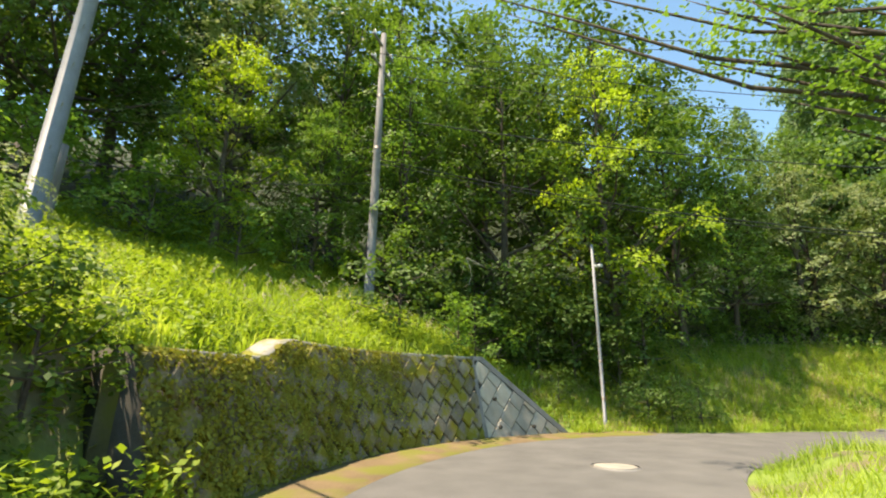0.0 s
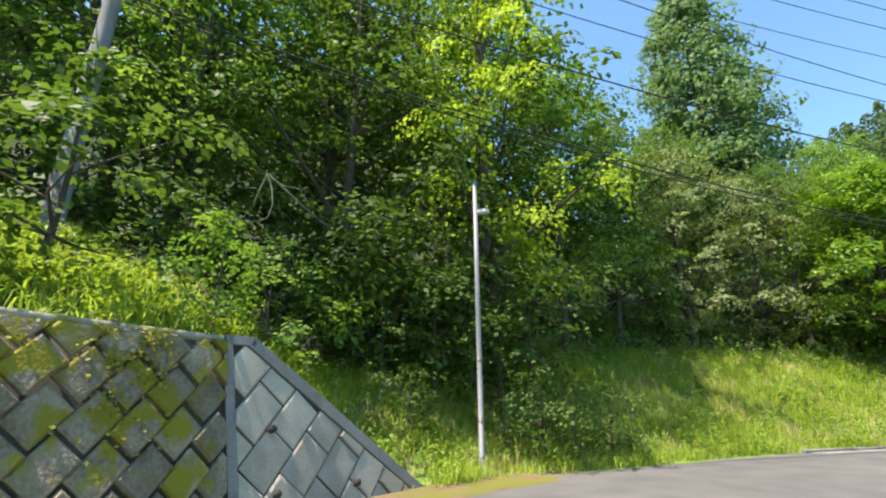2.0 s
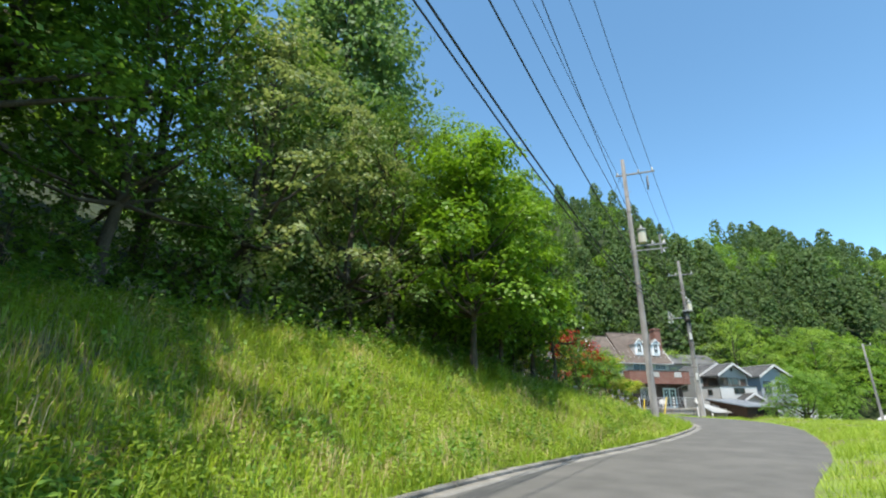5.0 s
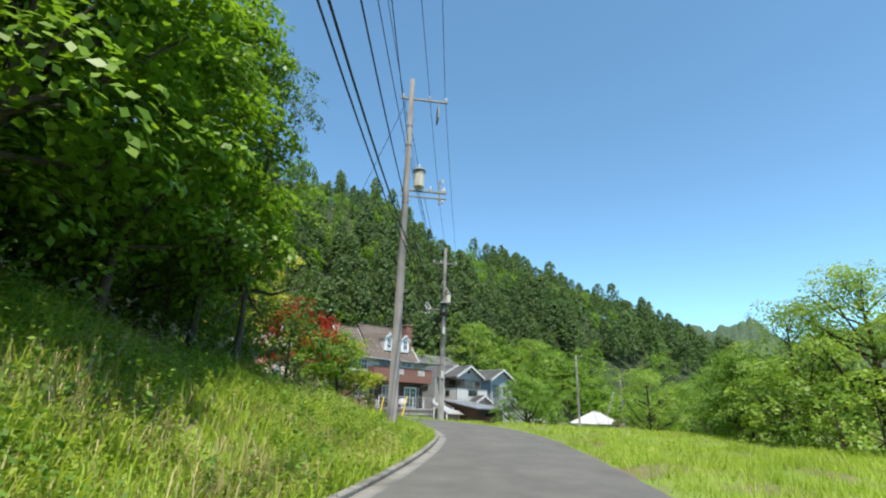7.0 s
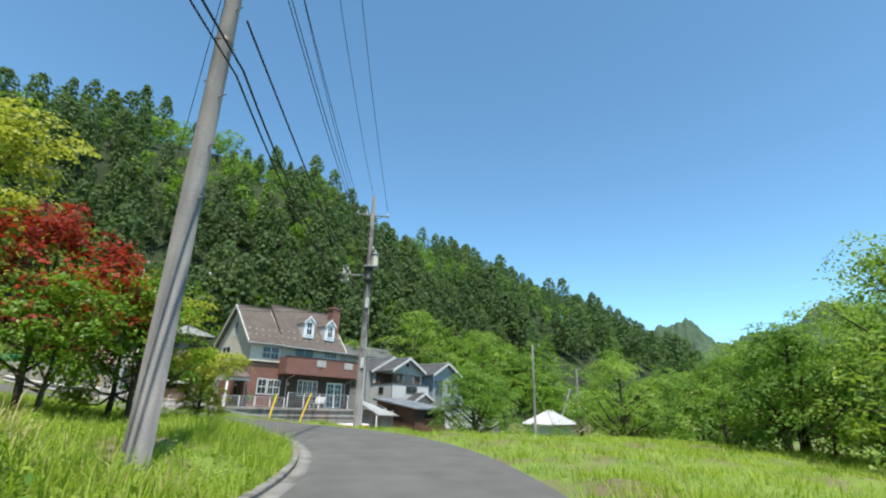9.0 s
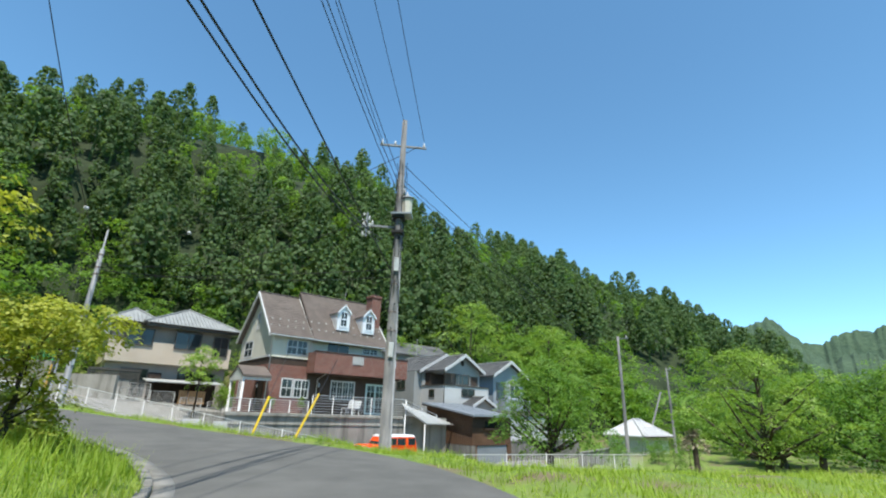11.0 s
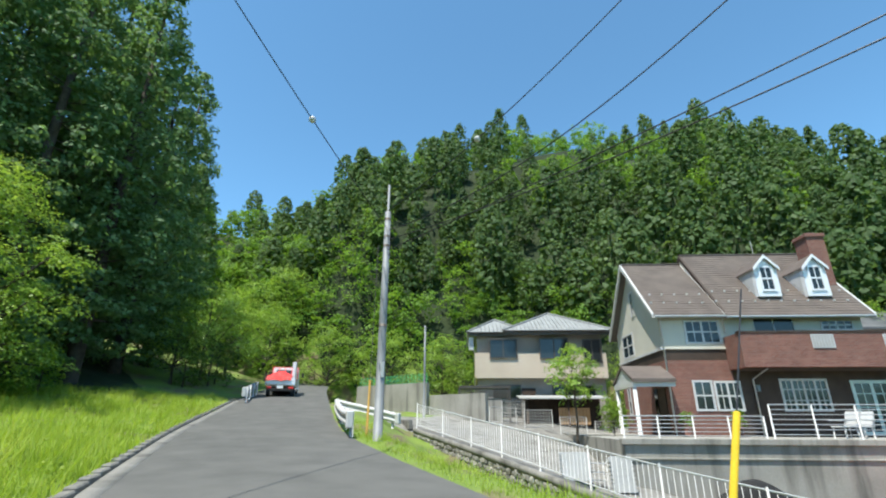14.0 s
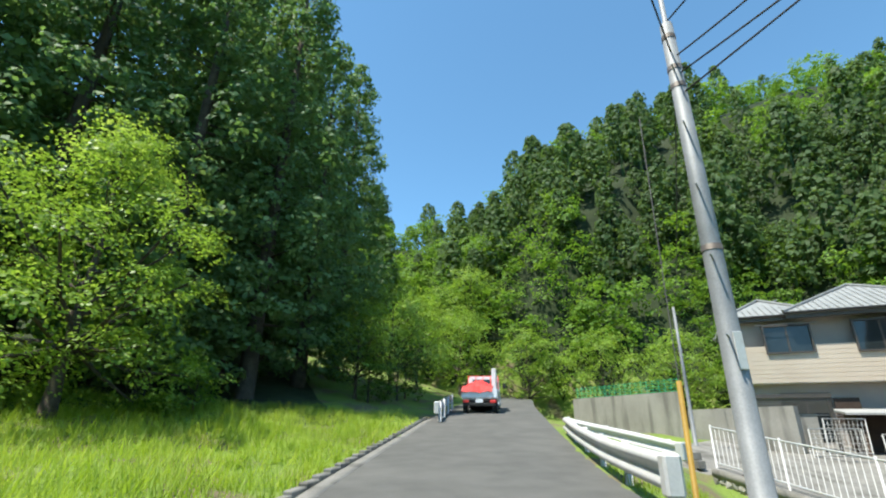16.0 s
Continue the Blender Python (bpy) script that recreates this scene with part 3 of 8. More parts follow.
# ---- kerb and gutter along the lane's left side ----
def strip(name, line, offs, material, label="", parent=None):
    """A swept band: at every station of the line, the profile offs of (distance to the left of the edge, height)."""
    n = len(offs)
    v = np.concatenate([np.column_stack([line[:, :2] + nn * o[0], line[:, 2] + o[1]])[:, None] for o in offs for nn in (line[:, 3:5],)], 1)
    a, b = np.meshgrid(np.arange(len(line) - 1), np.arange(n), indexing="ij")
    c = (b + 1) % n
    f = np.stack([a * n + b, a * n + c, (a + 1) * n + c, (a + 1) * n + b], -1).reshape(-1, 4)
    return link_np(name, v.reshape(-1, 3), f, material, parent, label)


_k0 = int(np.argmin(np.hypot(ROAD[:, 0] - 13.0, ROAD[:, 1] - 14.0)))
_k1 = int(np.argmin(np.hypot(ROAD[:, 0] - 59.3, ROAD[:, 1] - 42.5)))
_el = np.column_stack([LEFT_EDGE, NORMAL])[_k0:_k1]
_len = np.concatenate([[0], np.cumsum(np.hypot(*np.diff(_el[:, :2], axis=0).T))])
_units = int(_len[-1] / 0.6)
_fine = np.column_stack([np.interp(np.linspace(0, _len[-1], _units * 2 + 1), _len, _el[:, k]) for k in range(5)])
kerb = tagged(strip("kerb", _fine, [(-0.26, -0.06), (-0.26, 0.012), (-0.02, 0.02), (0.0, 0.0), (0.0, -0.06)], M_concrete), "pale concrete gutter with a low kerb beside grass", "kerb", kind="structure")
_kr = np.random.default_rng(5)
_kerb_mesh = {}
for i in range(_units):
    a, b = _fine[2 * i], _fine[2 * i + 2]
    mid = (a[:3] + b[:3]) / 2
    ln = np.hypot(b[0] - a[0], b[1] - a[1]) - 0.006
    key = round(ln, 2)
    if key not in _kerb_mesh:
        bm = bmesh.new()
        add_box(bm, -key / 2, 0.0, -0.12, key / 2, 0.14, 0.075, 0.018)
        me = bpy.data.meshes.new("kerb_stone")
        bm.to_mesh(me)
        bm.free()
        me.materials.append(M_concrete)
        _kerb_mesh[key] = me
    o = new("kerb_stone", _kerb_mesh[key])
    o.parent = kerb
    o.matrix_basis = pose(mid[0] + a[3] * 0.006, mid[1] + a[4] * 0.006, mid[2] + _kr.uniform(-0.004, 0.004), 0, _kr.uniform(-0.3, 0.3), math.degrees(math.atan2(b[1] - a[1], b[0] - a[0])))

# mossy strip of concrete at the foot of the retaining wall
_m1 = int(np.argmin(np.hypot(ROAD[:, 0] - 6.5, ROAD[:, 1] - 12.3)))
_ml = np.column_stack([LEFT_EDGE, NORMAL])[20:_m1]
tagged(strip("moss_strip", _ml, [(-0.55, -0.02), (-0.5, 0.02), (-0.1, 0.04), (0.25, 0.06), (0.6, 0.05), (0.6, -0.1)], M_dirt), "rusty brown stain and moss on the lane's worn edge", "moss", kind="structure")
# manhole cover
mh = thing("manhole_cover", 2.30, 8.26, ground_z(2.30, 8.26) + 0.092)
bm = bmesh.new()
bmesh.ops.create_cone(bm, cap_ends=True, segments=40, radius1=0.33, radius2=0.325, depth=0.03)
part("lid", bm, M_manhole, mh)
bm = bmesh.new()
bmesh.ops.create_cone(bm, cap_ends=False, segments=40, radius1=0.4, radius2=0.37, depth=0.03)
part("rim", bm, M_concrete, mh)
tagged(mh, "round pale manhole cover set in the asphalt", "manhole cover")

# ---- retaining wall of slanting concrete blocks ----
WALL_TOP = spline([(-3.1, 4.3, 1.56), (-2.85, 6.4, 1.6), (-2.45, 8.7, 1.91), (-1.45, 10.75, 1.95), (0.06, 12.55, 2.0)], 10)
WALL_TOP[:, 2] = np.interp(WALL_TOP[:, 1], [4.3, 6.55, 7.2, 9.0, 12.55], [1.55, 1.58, 1.9, 1.92, 2.0])
WALL_FOOT = spline([(-2.5, 4.2, -0.5), (-2.28, 6.1, -0.35), (-1.85, 8.3, -0.2), (-0.9, 10.3, -0.1), (0.38, 12.08, -0.05)], 10)


def clip_poly(poly, a, b, c):
    """Keep the part of a polygon where a * x + b * y >= c."""
    out = []
    for i, p in enumerate(poly):
        q = poly[(i + 1) % len(poly)]
        sp, sq = a * p[0] + b * p[1] - c, a * q[0] + b * q[1] - c
        if sp >= 0:
            out.append(p)
        if (sp < 0) != (sq < 0):
            t = sp / (sp - sq)
            out.append((p[0] + (q[0] - p[0]) * t, p[1] + (q[1] - p[1]) * t))
    return out


def slant_blocks(wall, at_, length, tall, limits, material, seed, w=0.47, h=0.34, depth=0.05, cap=None, inset=0.955):
    """Blocks in bond, turned 45 degrees, cut off along the limits; at_ gives place and frame for (s, h)."""
    rng = np.random.default_rng(seed)
    c = math.sqrt(0.5)
    made = 0
    span = int((length + tall) / h) + 6
    for r in range(-span, span):
        for k in range(-span, span):
            x0 = k * w + (r % 2) * w * 0.5
            y0 = r * h
            poly = [(x0, y0), (x0 + w, y0), (x0 + w, y0 + h), (x0, y0 + h)]
            poly = [((x - y) * c, (x + y) * c) for x, y in poly]
            cx, cy = sum(p[0] for p in poly) / 4, sum(p[1] for p in poly) / 4
            if not (-0.4 < cx < length + 0.4 and -0.4 < cy < tall + 0.4):
                continue
            poly = [(cx + (x - cx) * inset, cy + (y - cy) * inset) for x, y in poly]
            for lim in limits:
                poly = clip_poly(poly, *lim) if poly else poly
            if poly and cap:
                poly = clip_poly(poly, 0, -1, -cap(cx))
            if len(poly) < 3:
                continue
            area = abs(sum(p[0] * q[1] - q[0] * p[1] for p, q in zip(poly, poly[1:] + poly[:1]))) / 2
            if area < 0.012:
                continue
            mx, my = sum(p[0] for p in poly) / len(poly), sum(p[1] for p in poly) / len(poly)
            org, es, eh, en = at_(mx, my)
            out = rng.uniform(0.6, 1.3) * depth
            bm = bmesh.new()
            back = [bm.verts.new(Vector(((x - mx), (y - my), -0.04))) for x, y in poly]
            edge = [bm.verts.new(Vector(((x - mx), (y - my), out * 0.65))) for x, y in poly]
            face = [bm.verts.new(Vector(((x - mx) * 0.88, (y - my) * 0.88, out))) for x, y in poly]
            n = len(poly)
            for i in range(n):
                j = (i + 1) % n
                bm.faces.new((back[i], back[j], edge[j], edge[i]))
                bm.faces.new((edge[i], edge[j], face[j], face[i]))
            bm.faces.new(face)
            o = part("block", bm, material, wall)
            tilt = Euler((rng.normal() * 0.02, rng.normal() * 0.02, 0)).to_matrix()
            o.matrix_basis = Matrix.Translation(org) @ (Matrix((es, eh, en)).transposed() @ tilt).to_4x4()
            made += 1
    return made


def wall_solid(name, top, foot, thick, material, kind_label):
    """The wall's body: a leaning face from foot to top, and a thickness behind it."""
    top, foot = np.asarray(top, float), np.asarray(foot, float)
    d = np.gradient(top[:, :2], axis=0)
    d /= np.linalg.norm(d, axis=1)[:, None]
    nl = np.stack([-d[:, 1], d[:, 0]], 1)
    back_t = np.column_stack([top[:, :2] + nl * thick, top[:, 2]])
    back_f = np.column_stack([top[:, :2] + nl * thick, foot[:, 2]])
    v = np.stack([foot, top, back_t, back_f], 1).reshape(-1, 3)
    a, b = np.meshgrid(np.arange(len(top) - 1), np.arange(4), indexing="ij")
    c = (b + 1) % 4
    f = np.stack([a * 4 + b, (a + 1) * 4 + b, (a + 1) * 4 + c, a * 4 + c], -1).reshape(-1, 4)
    k = (len(top) - 1) * 4
    f = np.vstack([f, [[0, 1, 2, 3]], [[k + 3, k + 2, k + 1, k]]])
    return tagged(link_np(name, v, f, material), kind_label, "wall", kind="structure")


wall_main = wall_solid("wall_retaining", WALL_TOP, WALL_FOOT, 0.45, M_joint, "moss-covered retaining wall of slanting concrete blocks")
_wl = np.concatenate([[0], np.cumsum(np.linalg.norm(np.diff(WALL_TOP, axis=0), axis=1))])


def at_main(s, h):
    s_ = np.clip(s, 0, _wl[-1])
    t = np.array([np.interp(s_, _wl, WALL_TOP[:, k]) for k in range(3)])
    f = np.array([np.interp(s_, _wl, WALL_FOOT[:, k]) for k in range(3)])
    t2 = np.array([np.interp(min(s_ + 0.1, _wl[-1]), _wl, WALL_TOP[:, k]) for k in range(3)])
    t1 = np.array([np.interp(max(s_ - 0.1, 0), _wl, WALL_TOP[:, k]) for k in range(3)])
    up = Vector(t - f).normalized()
    es = Vector(t2 - t1).normalized()
    es = (es - up * es.dot(up)).normalized()
    return Vector(f) + up * h, es, up, es.cross(up)


def main_height(s):
    return float(np.interp(s, _wl, np.linalg.norm(WALL_TOP - WALL_FOOT, axis=1))) - 0.06


slant_blocks(wall_main, at_main, _wl[-1], 2.4, [(1, 0, 0.05), (-1, 0, -_wl[-1] + 0.04), (0, 1, 0.02)], M_wall_moss, 3, depth=0.06, cap=main_height, inset=0.9)
# coping along the top, with a step part-way
_cp = WALL_TOP.copy()
_cd = np.gradient(_cp[:, :2], axis=0)
_cd /= np.linalg.norm(_cd, axis=1)[:, None]
_cl = np.column_stack([_cp, -_cd[:, 1], _cd[:, 0]])
strip("coping", _cl, [(-0.025, -0.07), (-0.025, 0.012), (0.4, 0.025), (0.4, -0.1)], M_coping, "thin concrete coping spotted with moss", wall_main)
# rough stub at the wall's end, a step lower than the top
bm = bmesh.new()
add_box(bm, -0.34, 0.0, -0.8, 0.04, 0.5, 1.5, 0.04)
add_box(bm, -0.3, 0.03, -0.8, 0.2, 0.42, 1.06, 0.05)
for _v in bm.verts:
    _v.co += noise.noise_vector(_v.co * 3.1) * 0.035
_pl = part("end_stub", bm, M_pillar, wall_main, "squat dark end stub, stepped and mossy")
_pl.matrix_basis = pose(-3.0, 4.3, 0, 0, 0, 6)

# the wing that falls to the lane's edge
W_A, W_B, W_C = Vector((0.08, 12.57, 2.02)), Vector((0.4, 12.1, -0.1)), Vector((2.75, 14.1, -0.05))
_es = (W_C - W_B).normalized()
_up = (W_A - W_B)
_up = (_up - _es * _up.dot(_es)).normalized()
_en = _es.cross(_up)
_L, _T = (W_C - W_B).length, (W_A - W_B).length
_flat = 0.42
_poly = [(-0.02, 0.0), (_L, 0.0), (_L + 0.05, 0.12), (_flat, _T), (-0.02, _T)]
bm = bmesh.new()
_f = [bm.verts.new(W_B + _es * x + _up * y) for x, y in _poly]
_bk = [bm.verts.new(W_B + _es * x + _up * y - _en * 0.4) for x, y in _poly]
bm.faces.new(_f)
bm.faces.new(_bk[::-1])
for i in range(5):
    bm.faces.new((_f[i], _bk[i], _bk[(i + 1) % 5], _f[(i + 1) % 5]))
bmesh.ops.recalc_face_normals(bm, faces=bm.faces)
wall_wing = tagged(part("wall_wing", bm, M_joint), "clean grey wing of slanting concrete blocks", "wall", kind="structure")


def at_wing(s, h):
    return W_B + _es * s + _up * h, _es, _up, _en


_sl = Vector((_T - 0.12, _L + 0.05 - _flat))
_sl.normalize()
_cut = -(_sl.x * (_L + 0.05) + _sl.y * 0.12) + 0.17
slant_blocks(wall_wing, at_wing, _L, _T, [(1, 0, 0.12), (0, 1, 0.02), (0, -1, -_T + 0.12), (-_sl.x, -_sl.y, _cut)], M_wall_stone, 4, 0.6, 0.43, 0.03)
# edge bands of the wing
bm = bmesh.new()
for x0, y0, x1, y1, wd in ((0.0, 0.0, 0.0, _T, 0.11), (0.0, _T, _flat, _T, 0.11), (_flat, _T, _L + 0.05, 0.12, 0.15)):
    d = Vector((x1 - x0, y1 - y0)).normalized()
    n = Vector((d.y, -d.x))
    q = [(x0, y0), (x1, y1), (x1 + n.x * wd, y1 + n.y * wd), (x0 + n.x * wd, y0 + n.y * wd)]
    lo = [bm.verts.new(W_B + _es * x + _up * y - _en * 0.3) for x, y in q]
    hi = [bm.verts.new(W_B + _es * x + _up * y + _en * 0.035) for x, y in q]
    bm.faces.new(hi)
    for i in range(4):
        bm.faces.new((lo[i], lo[(i + 1) % 4], hi[(i + 1) % 4], hi[i]))
bmesh.ops.recalc_face_normals(bm, faces=bm.faces)
part("edge_band", bm, M_concrete, wall_wing, "darker mossy concrete edge band")
for s, h in ((0.55, 1.1), (0.55, 0.42), (1.75, 0.38)):
    c = W_B + _es * s + _up * h
    bar("drain_pipe", c - _en * 0.1, c + _en * 0.09, 0.045, M_joint, wall_wing, 12)

# ---- poles ----
def insulator(parent, x, y, z, s=1.0):
    vs, fs, k = [], [], 0
    prof = [(0.015, 0), (0.05, 0.02), (0.055, 0.06), (0.03, 0.07), (0.05, 0.09), (0.05, 0.13), (0.025, 0.15), (0.02, 0.2)]
    return link_np("insulator", *tube_np([(x, y, z + p[1] * s) for p in prof], [p[0] * s for p in prof], 8), M_white, parent, smooth=True)


def pole(name, x, y, z0, z1, r0, r1, label, material=None, steps=None, bands=()):
    p = thing(name, x, y, z0)
    v, f = tube_np([(0, 0, -0.6), (0, 0, (z1 - z0) / 2), (0, 0, z1 - z0)], [r0, (r0 + r1) / 2, r1], 18)
    link_np("shaft", v, f, material or M_pole, p, smooth=True)
    if steps:
        for i, z in enumerate(np.arange(steps[0], steps[1], 0.45)):
            a = math.radians(steps[2] + (180 if i % 2 else 0))
            r = np.interp(z, [z0, z1], [r0, r1])
            bar("step_bolt", (math.cos(a) * r * 0.8, math.sin(a) * r * 0.8, z - z0), (math.cos(a) * (r + 0.17), math.sin(a) * (r + 0.17), z - z0), 0.011, M_steel, p, 6)
    for z in bands:
        r = np.interp(z, [z0, z1], [r0, r1]) + 0.007
        bar("band", (0, 0, z - z0 - 0.035), (0, 0, z - z0 + 0.035), r, M_alu, p, 18)
    return tagged(p, label, "utility pole")


def crossarm(p, z, a, ends, thick=0.04, pins=(), pin_up=True):
    """A steel crossarm at height z above the pole's foot, along direction a (degrees), between two distances; insulators at pins."""
    c, s = math.cos(math.radians(a)), math.sin(math.radians(a))
    bm = bmesh.new()
    add_box(bm, ends[0], -thick, z - thick, ends[1], thick, z + thick, 0.006, pose(0, 0, 0, 0, 0, a))
    arm = part("crossarm", bm, M_steel, p)
    for q in pins:
        insulator(arm, c * q, s * q, z + thick if pin_up else z - thick - 0.2)
    return arm


def transformer(p, z, x, y):
    bm = bmesh.new()
    bmesh.ops.create_cone(bm, cap_ends=True, segments=20, radius1=0.21, radius2=0.21, depth=0.66, matrix=Matrix.Translation((x, y, z)))
    t = part("transformer", bm, M_cream, p, "pale grey transformer can")
    bm = bmesh.new()
    bmesh.ops.create_cone(bm, cap_ends=True, segments=20, radius1=0.27, radius2=0.2, depth=0.08, matrix=Matrix.Translation((x, y, z + 0.4)))
    part("lid", bm, M_steel, t)
    for i in range(3):
        insulator(t, x - 0.12 + 0.12 * i, y, z + 0.42)


P2 = (33.95, 16.05)
P3 = (53.8, 15.1)
P4 = (54.62, 27.92)
P1 = (-3.2, 14.9)
p1 = pole("utility_pole", *P1, ground_z(*P1), 14.15, 0.17, 0.1, "weathered grey concrete pole on the grassy bank", steps=(6, 13.5, 20), bands=(9.3, 11.4))
for z, pins in ((13.55 - p1.location.z, (-0.7, 0.7)), (12.6 - p1.location.z, (-0.6, 0.6))):
    crossarm(p1, z, 75, (-0.85, 0.85), pins=pins)
p2 = pole("utility_pole", *P2, ground_z(*P2), 14.6, 0.175, 0.1, "tall concrete pole with transformer beside the lane", steps=(4.0, 13.2, 60), bands=(7.4, 8.9, 11.4, 12.3))
_z = p2.location.z
crossarm(p2, 13.65 - _z, -80, (-0.45, 1.55), pins=(-0.35, 0.75, 1.45))
crossarm(p2, 13.0 - _z, -80, (1.1, 1.16), 0.3)
crossarm(p2, 9.45 - _z, -80, (-0.2, 1.6), pins=(0.95, 1.5))
crossarm(p2, 9.2 - _z, -80, (-0.2, 1.6), 0.03)
bm = bmesh.new()
add_box(bm, -0.04, -0.04, 8.95 - _z, 0.04, 0.04, 10.0 - _z, 0, pose(0.25, -1.3, 0))
part("bracket_post", bm, M_steel, p2)
for zz in (9.0, 9.45, 9.85):
    insulator(p2, 0.25, -1.3 - 0.12, zz - _z, 0.8)
transformer(p2, 9.95 - _z, 0.1, -0.48)
p3 = pole("utility_pole", *P3, ground_z(*P3), 13.85, 0.21, 0.11, "tall concrete pole carrying many cables above the verge", steps=(3.2, 12.2, 10), bands=(4.6, 5.3, 6.4, 7.4, 8.4, 10.2, 11.2))
_z = p3.location.z
crossarm(p3, 12.57 - _z, 100, (-1.0, 1.0), pins=(-0.9, 0.9, 0.35))
crossarm(p3, 8.78 - _z, 100, (-0.2, 1.45), pins=(1.05, 1.35))
bm = bmesh.new()
add_box(bm, -0.04, -0.04, 8.3 - _z, 0.04, 0.04, 9.35 - _z, 0, pose(-0.22, 1.25, 0))
part("bracket_post", bm, M_steel, p3)
for zz in (8.35, 8.8, 9.2):
    insulator(p3, -0.22, 1.38, zz - _z, 0.8)
transformer(p3, 9.75 - _z, 0.1, -0.3)
for zz, yy in ((10.9, 0.16), (10.4, -0.16), (7.9, -0.16)):
    insulator(p3, 0.1, yy, zz - _z)
for i, zz in enumerate((3.6, 6.9)):
    bm = bmesh.new()
    add_box(bm, -0.235, -0.09, zz - _z, -0.19, 0.09, zz - _z + 0.55, 0.01, pose(0, 0, 0, 0, 0, 15))
    part("plate", bm, M_white, p3)
# platform, brackets and the bundle of cables down the pole
part("platform", box(-0.32, -0.55, 9.28 - _z, 0.32, 0.3, 9.36 - _z, 0.01), M_zinc, p3, "dark steel platform")
for zz in (9.2, 8.55):
    part("bracket", box(-0.26, -0.24, zz - _z - 0.06, 0.26, 0.24, zz - _z + 0.06, 0.01), M_dark, p3)
for i in range(3):
    insulator(p3, -0.28, 1.1 + 0.02 * i, 8.4 - _z + 0.3 * i, 0.9)
    insulator(p3, -0.16, 1.42, 8.4 - _z + 0.3 * i, 0.9)
_pr = np.random.default_rng(8)
for i in range(9):
    an = radians(i * 40 + _pr.uniform(-12, 12))
    z1, z0 = 12.4 - _pr.uniform(0, 3.0), 9.0 - _pr.uniform(0, 4.0)
    t = np.linspace(0, 1, 9)
    rr_ = 0.2 + 0.05 * np.sin(t * 7 + i)
    link_np("drop_cable", *tube_np(np.column_stack([np.cos(an + 0.5 * t) * rr_, np.sin(an + 0.5 * t) * rr_, z1 - _z + (z0 - z1) * t]), 0.014, 5), M_cable, p3)
for i in range(5):
    an, z1 = radians(_pr.uniform(0, 360)), _pr.uniform(5.2, 11.8)
    t = np.linspace(0, 1, 9)
    ln = _pr.uniform(0.15, 0.3)
    link_np("cable_loop", *tube_np(np.column_stack([np.cos(an) * (0.15 + ln * np.sin(math.pi * t)), np.sin(an) * (0.15 + ln * np.sin(math.pi * t)), z1 - _z - 0.55 * t]), 0.011, 5), M_cable, p3)
for i in range(14):
    an, z1 = radians(20 + 180 * (i % 2) + _pr.uniform(-25, 25)), 4.2 + 0.45 * i
    bar("clamp", (math.cos(an) * 0.12, math.sin(an) * 0.12, z1 - _z), (math.cos(an) * 0.3, math.sin(an) * 0.3, z1 - _z + 0.05), 0.018, M_dark, p3, 5)
# conduit down the pole
bar("conduit", (0.12, -0.2, 0.2), (0.08, -0.13, 9.0 - _z), 0.045, M_steel, p3, 10)
p4 = pole("utility_pole", *P4, ground_z(*P4), 7.95, 0.13, 0.085, "slim grey steel-topped pole beside the verge", material=M_steel, steps=(3.0, 7.4, 30), bands=(4.5, 6.85, 7.15, 7.7))
bar("top_spike", (0, 0, 7.95 - p4.location.z), (0, 0, 8.85 - p4.location.z), 0.035, M_steel, p4)
bm = bmesh.new()
add_box(bm, -0.135, -0.05, 3.1 - p4.location.z, -0.12, 0.05, 3.5 - p4.location.z, 0.004, pose(0, 0, 0, 0, 0, 70))
part("plate", bm, M_white, p4)
# tall pair of poles above the bank
pa = pole("utility_pole", -7.9, 7.65, ground_z(-7.9, 7.65), 15.0, 0.18, 0.12, "tall blue-grey steel pole above the bank", M_steel, steps=(4.5, 13, -40))
pb = pole("utility_pole", -8.85, 8.85, ground_z(-8.85, 8.85), 6.2, 0.16, 0.13, "short concrete stub pole above the bank")
# lamp pole
lp = pole("street_lamp", 4.1, 15.4, ground_z(4.1, 15.4), 5.9, 0.055, 0.045, "thin grey steel lamp pole among bank shrubs", M_steel, bands=(2.1, 1.0))
_z = lp.location.z
bm = bmesh.new()
add_box(bm, -0.05, -0.3, 5.1 - _z, 0.07, -0.04, 5.2 - _z, 0.03, pose(0, 0, 0, 0, 0, 60))
part("lamp_head", bm, M_white, lp)
bar("lamp_arm", (0, 0, 5.3 - _z), (0.1, -0.12, 5.18 - _z), 0.015, M_steel, lp, 6)
bar("wire_hook", (0, 0, 5.8 - _z), (-0.35, 0.1, 6.05 - _z), 0.01, M_cable, lp, 6)
lp["category"] = "street lamp"
# far poles
for x, y, top, ends in ((75, 0, 8.05, (-0.75, 0.1)), (92.36, -10.6, 7.45, (-0.5, 0.1))):
    q = pole("utility_pole", x, y, -1.55, top, 0.14, 0.085, "grey concrete pole beyond the meadow")
    crossarm(q, top + 1.35, 60, ends, thick=0.03, pins=(ends[0] + 0.08,))
_bp = tagged(thing("brace_pole", 90.99, -6.69, -1.6), "slanting grey pole that props its neighbour", "pole")
bar("shaft", (0, 0, -0.4), (-0.89, -2.08, 6.2), 0.12, M_pole, _bp, 10, r2=0.09)
bar("cap", (-0.89, -2.08, 6.2), (-0.9, -2.11, 6.29), 0.1, M_steel, _bp, 10)
_sp = pole("utility_pole", 65.2, 37.6, ground_z(65.2, 37.6), 7.25, 0.07, 0.05, "slim steel service pole near the beige house", M_steel)

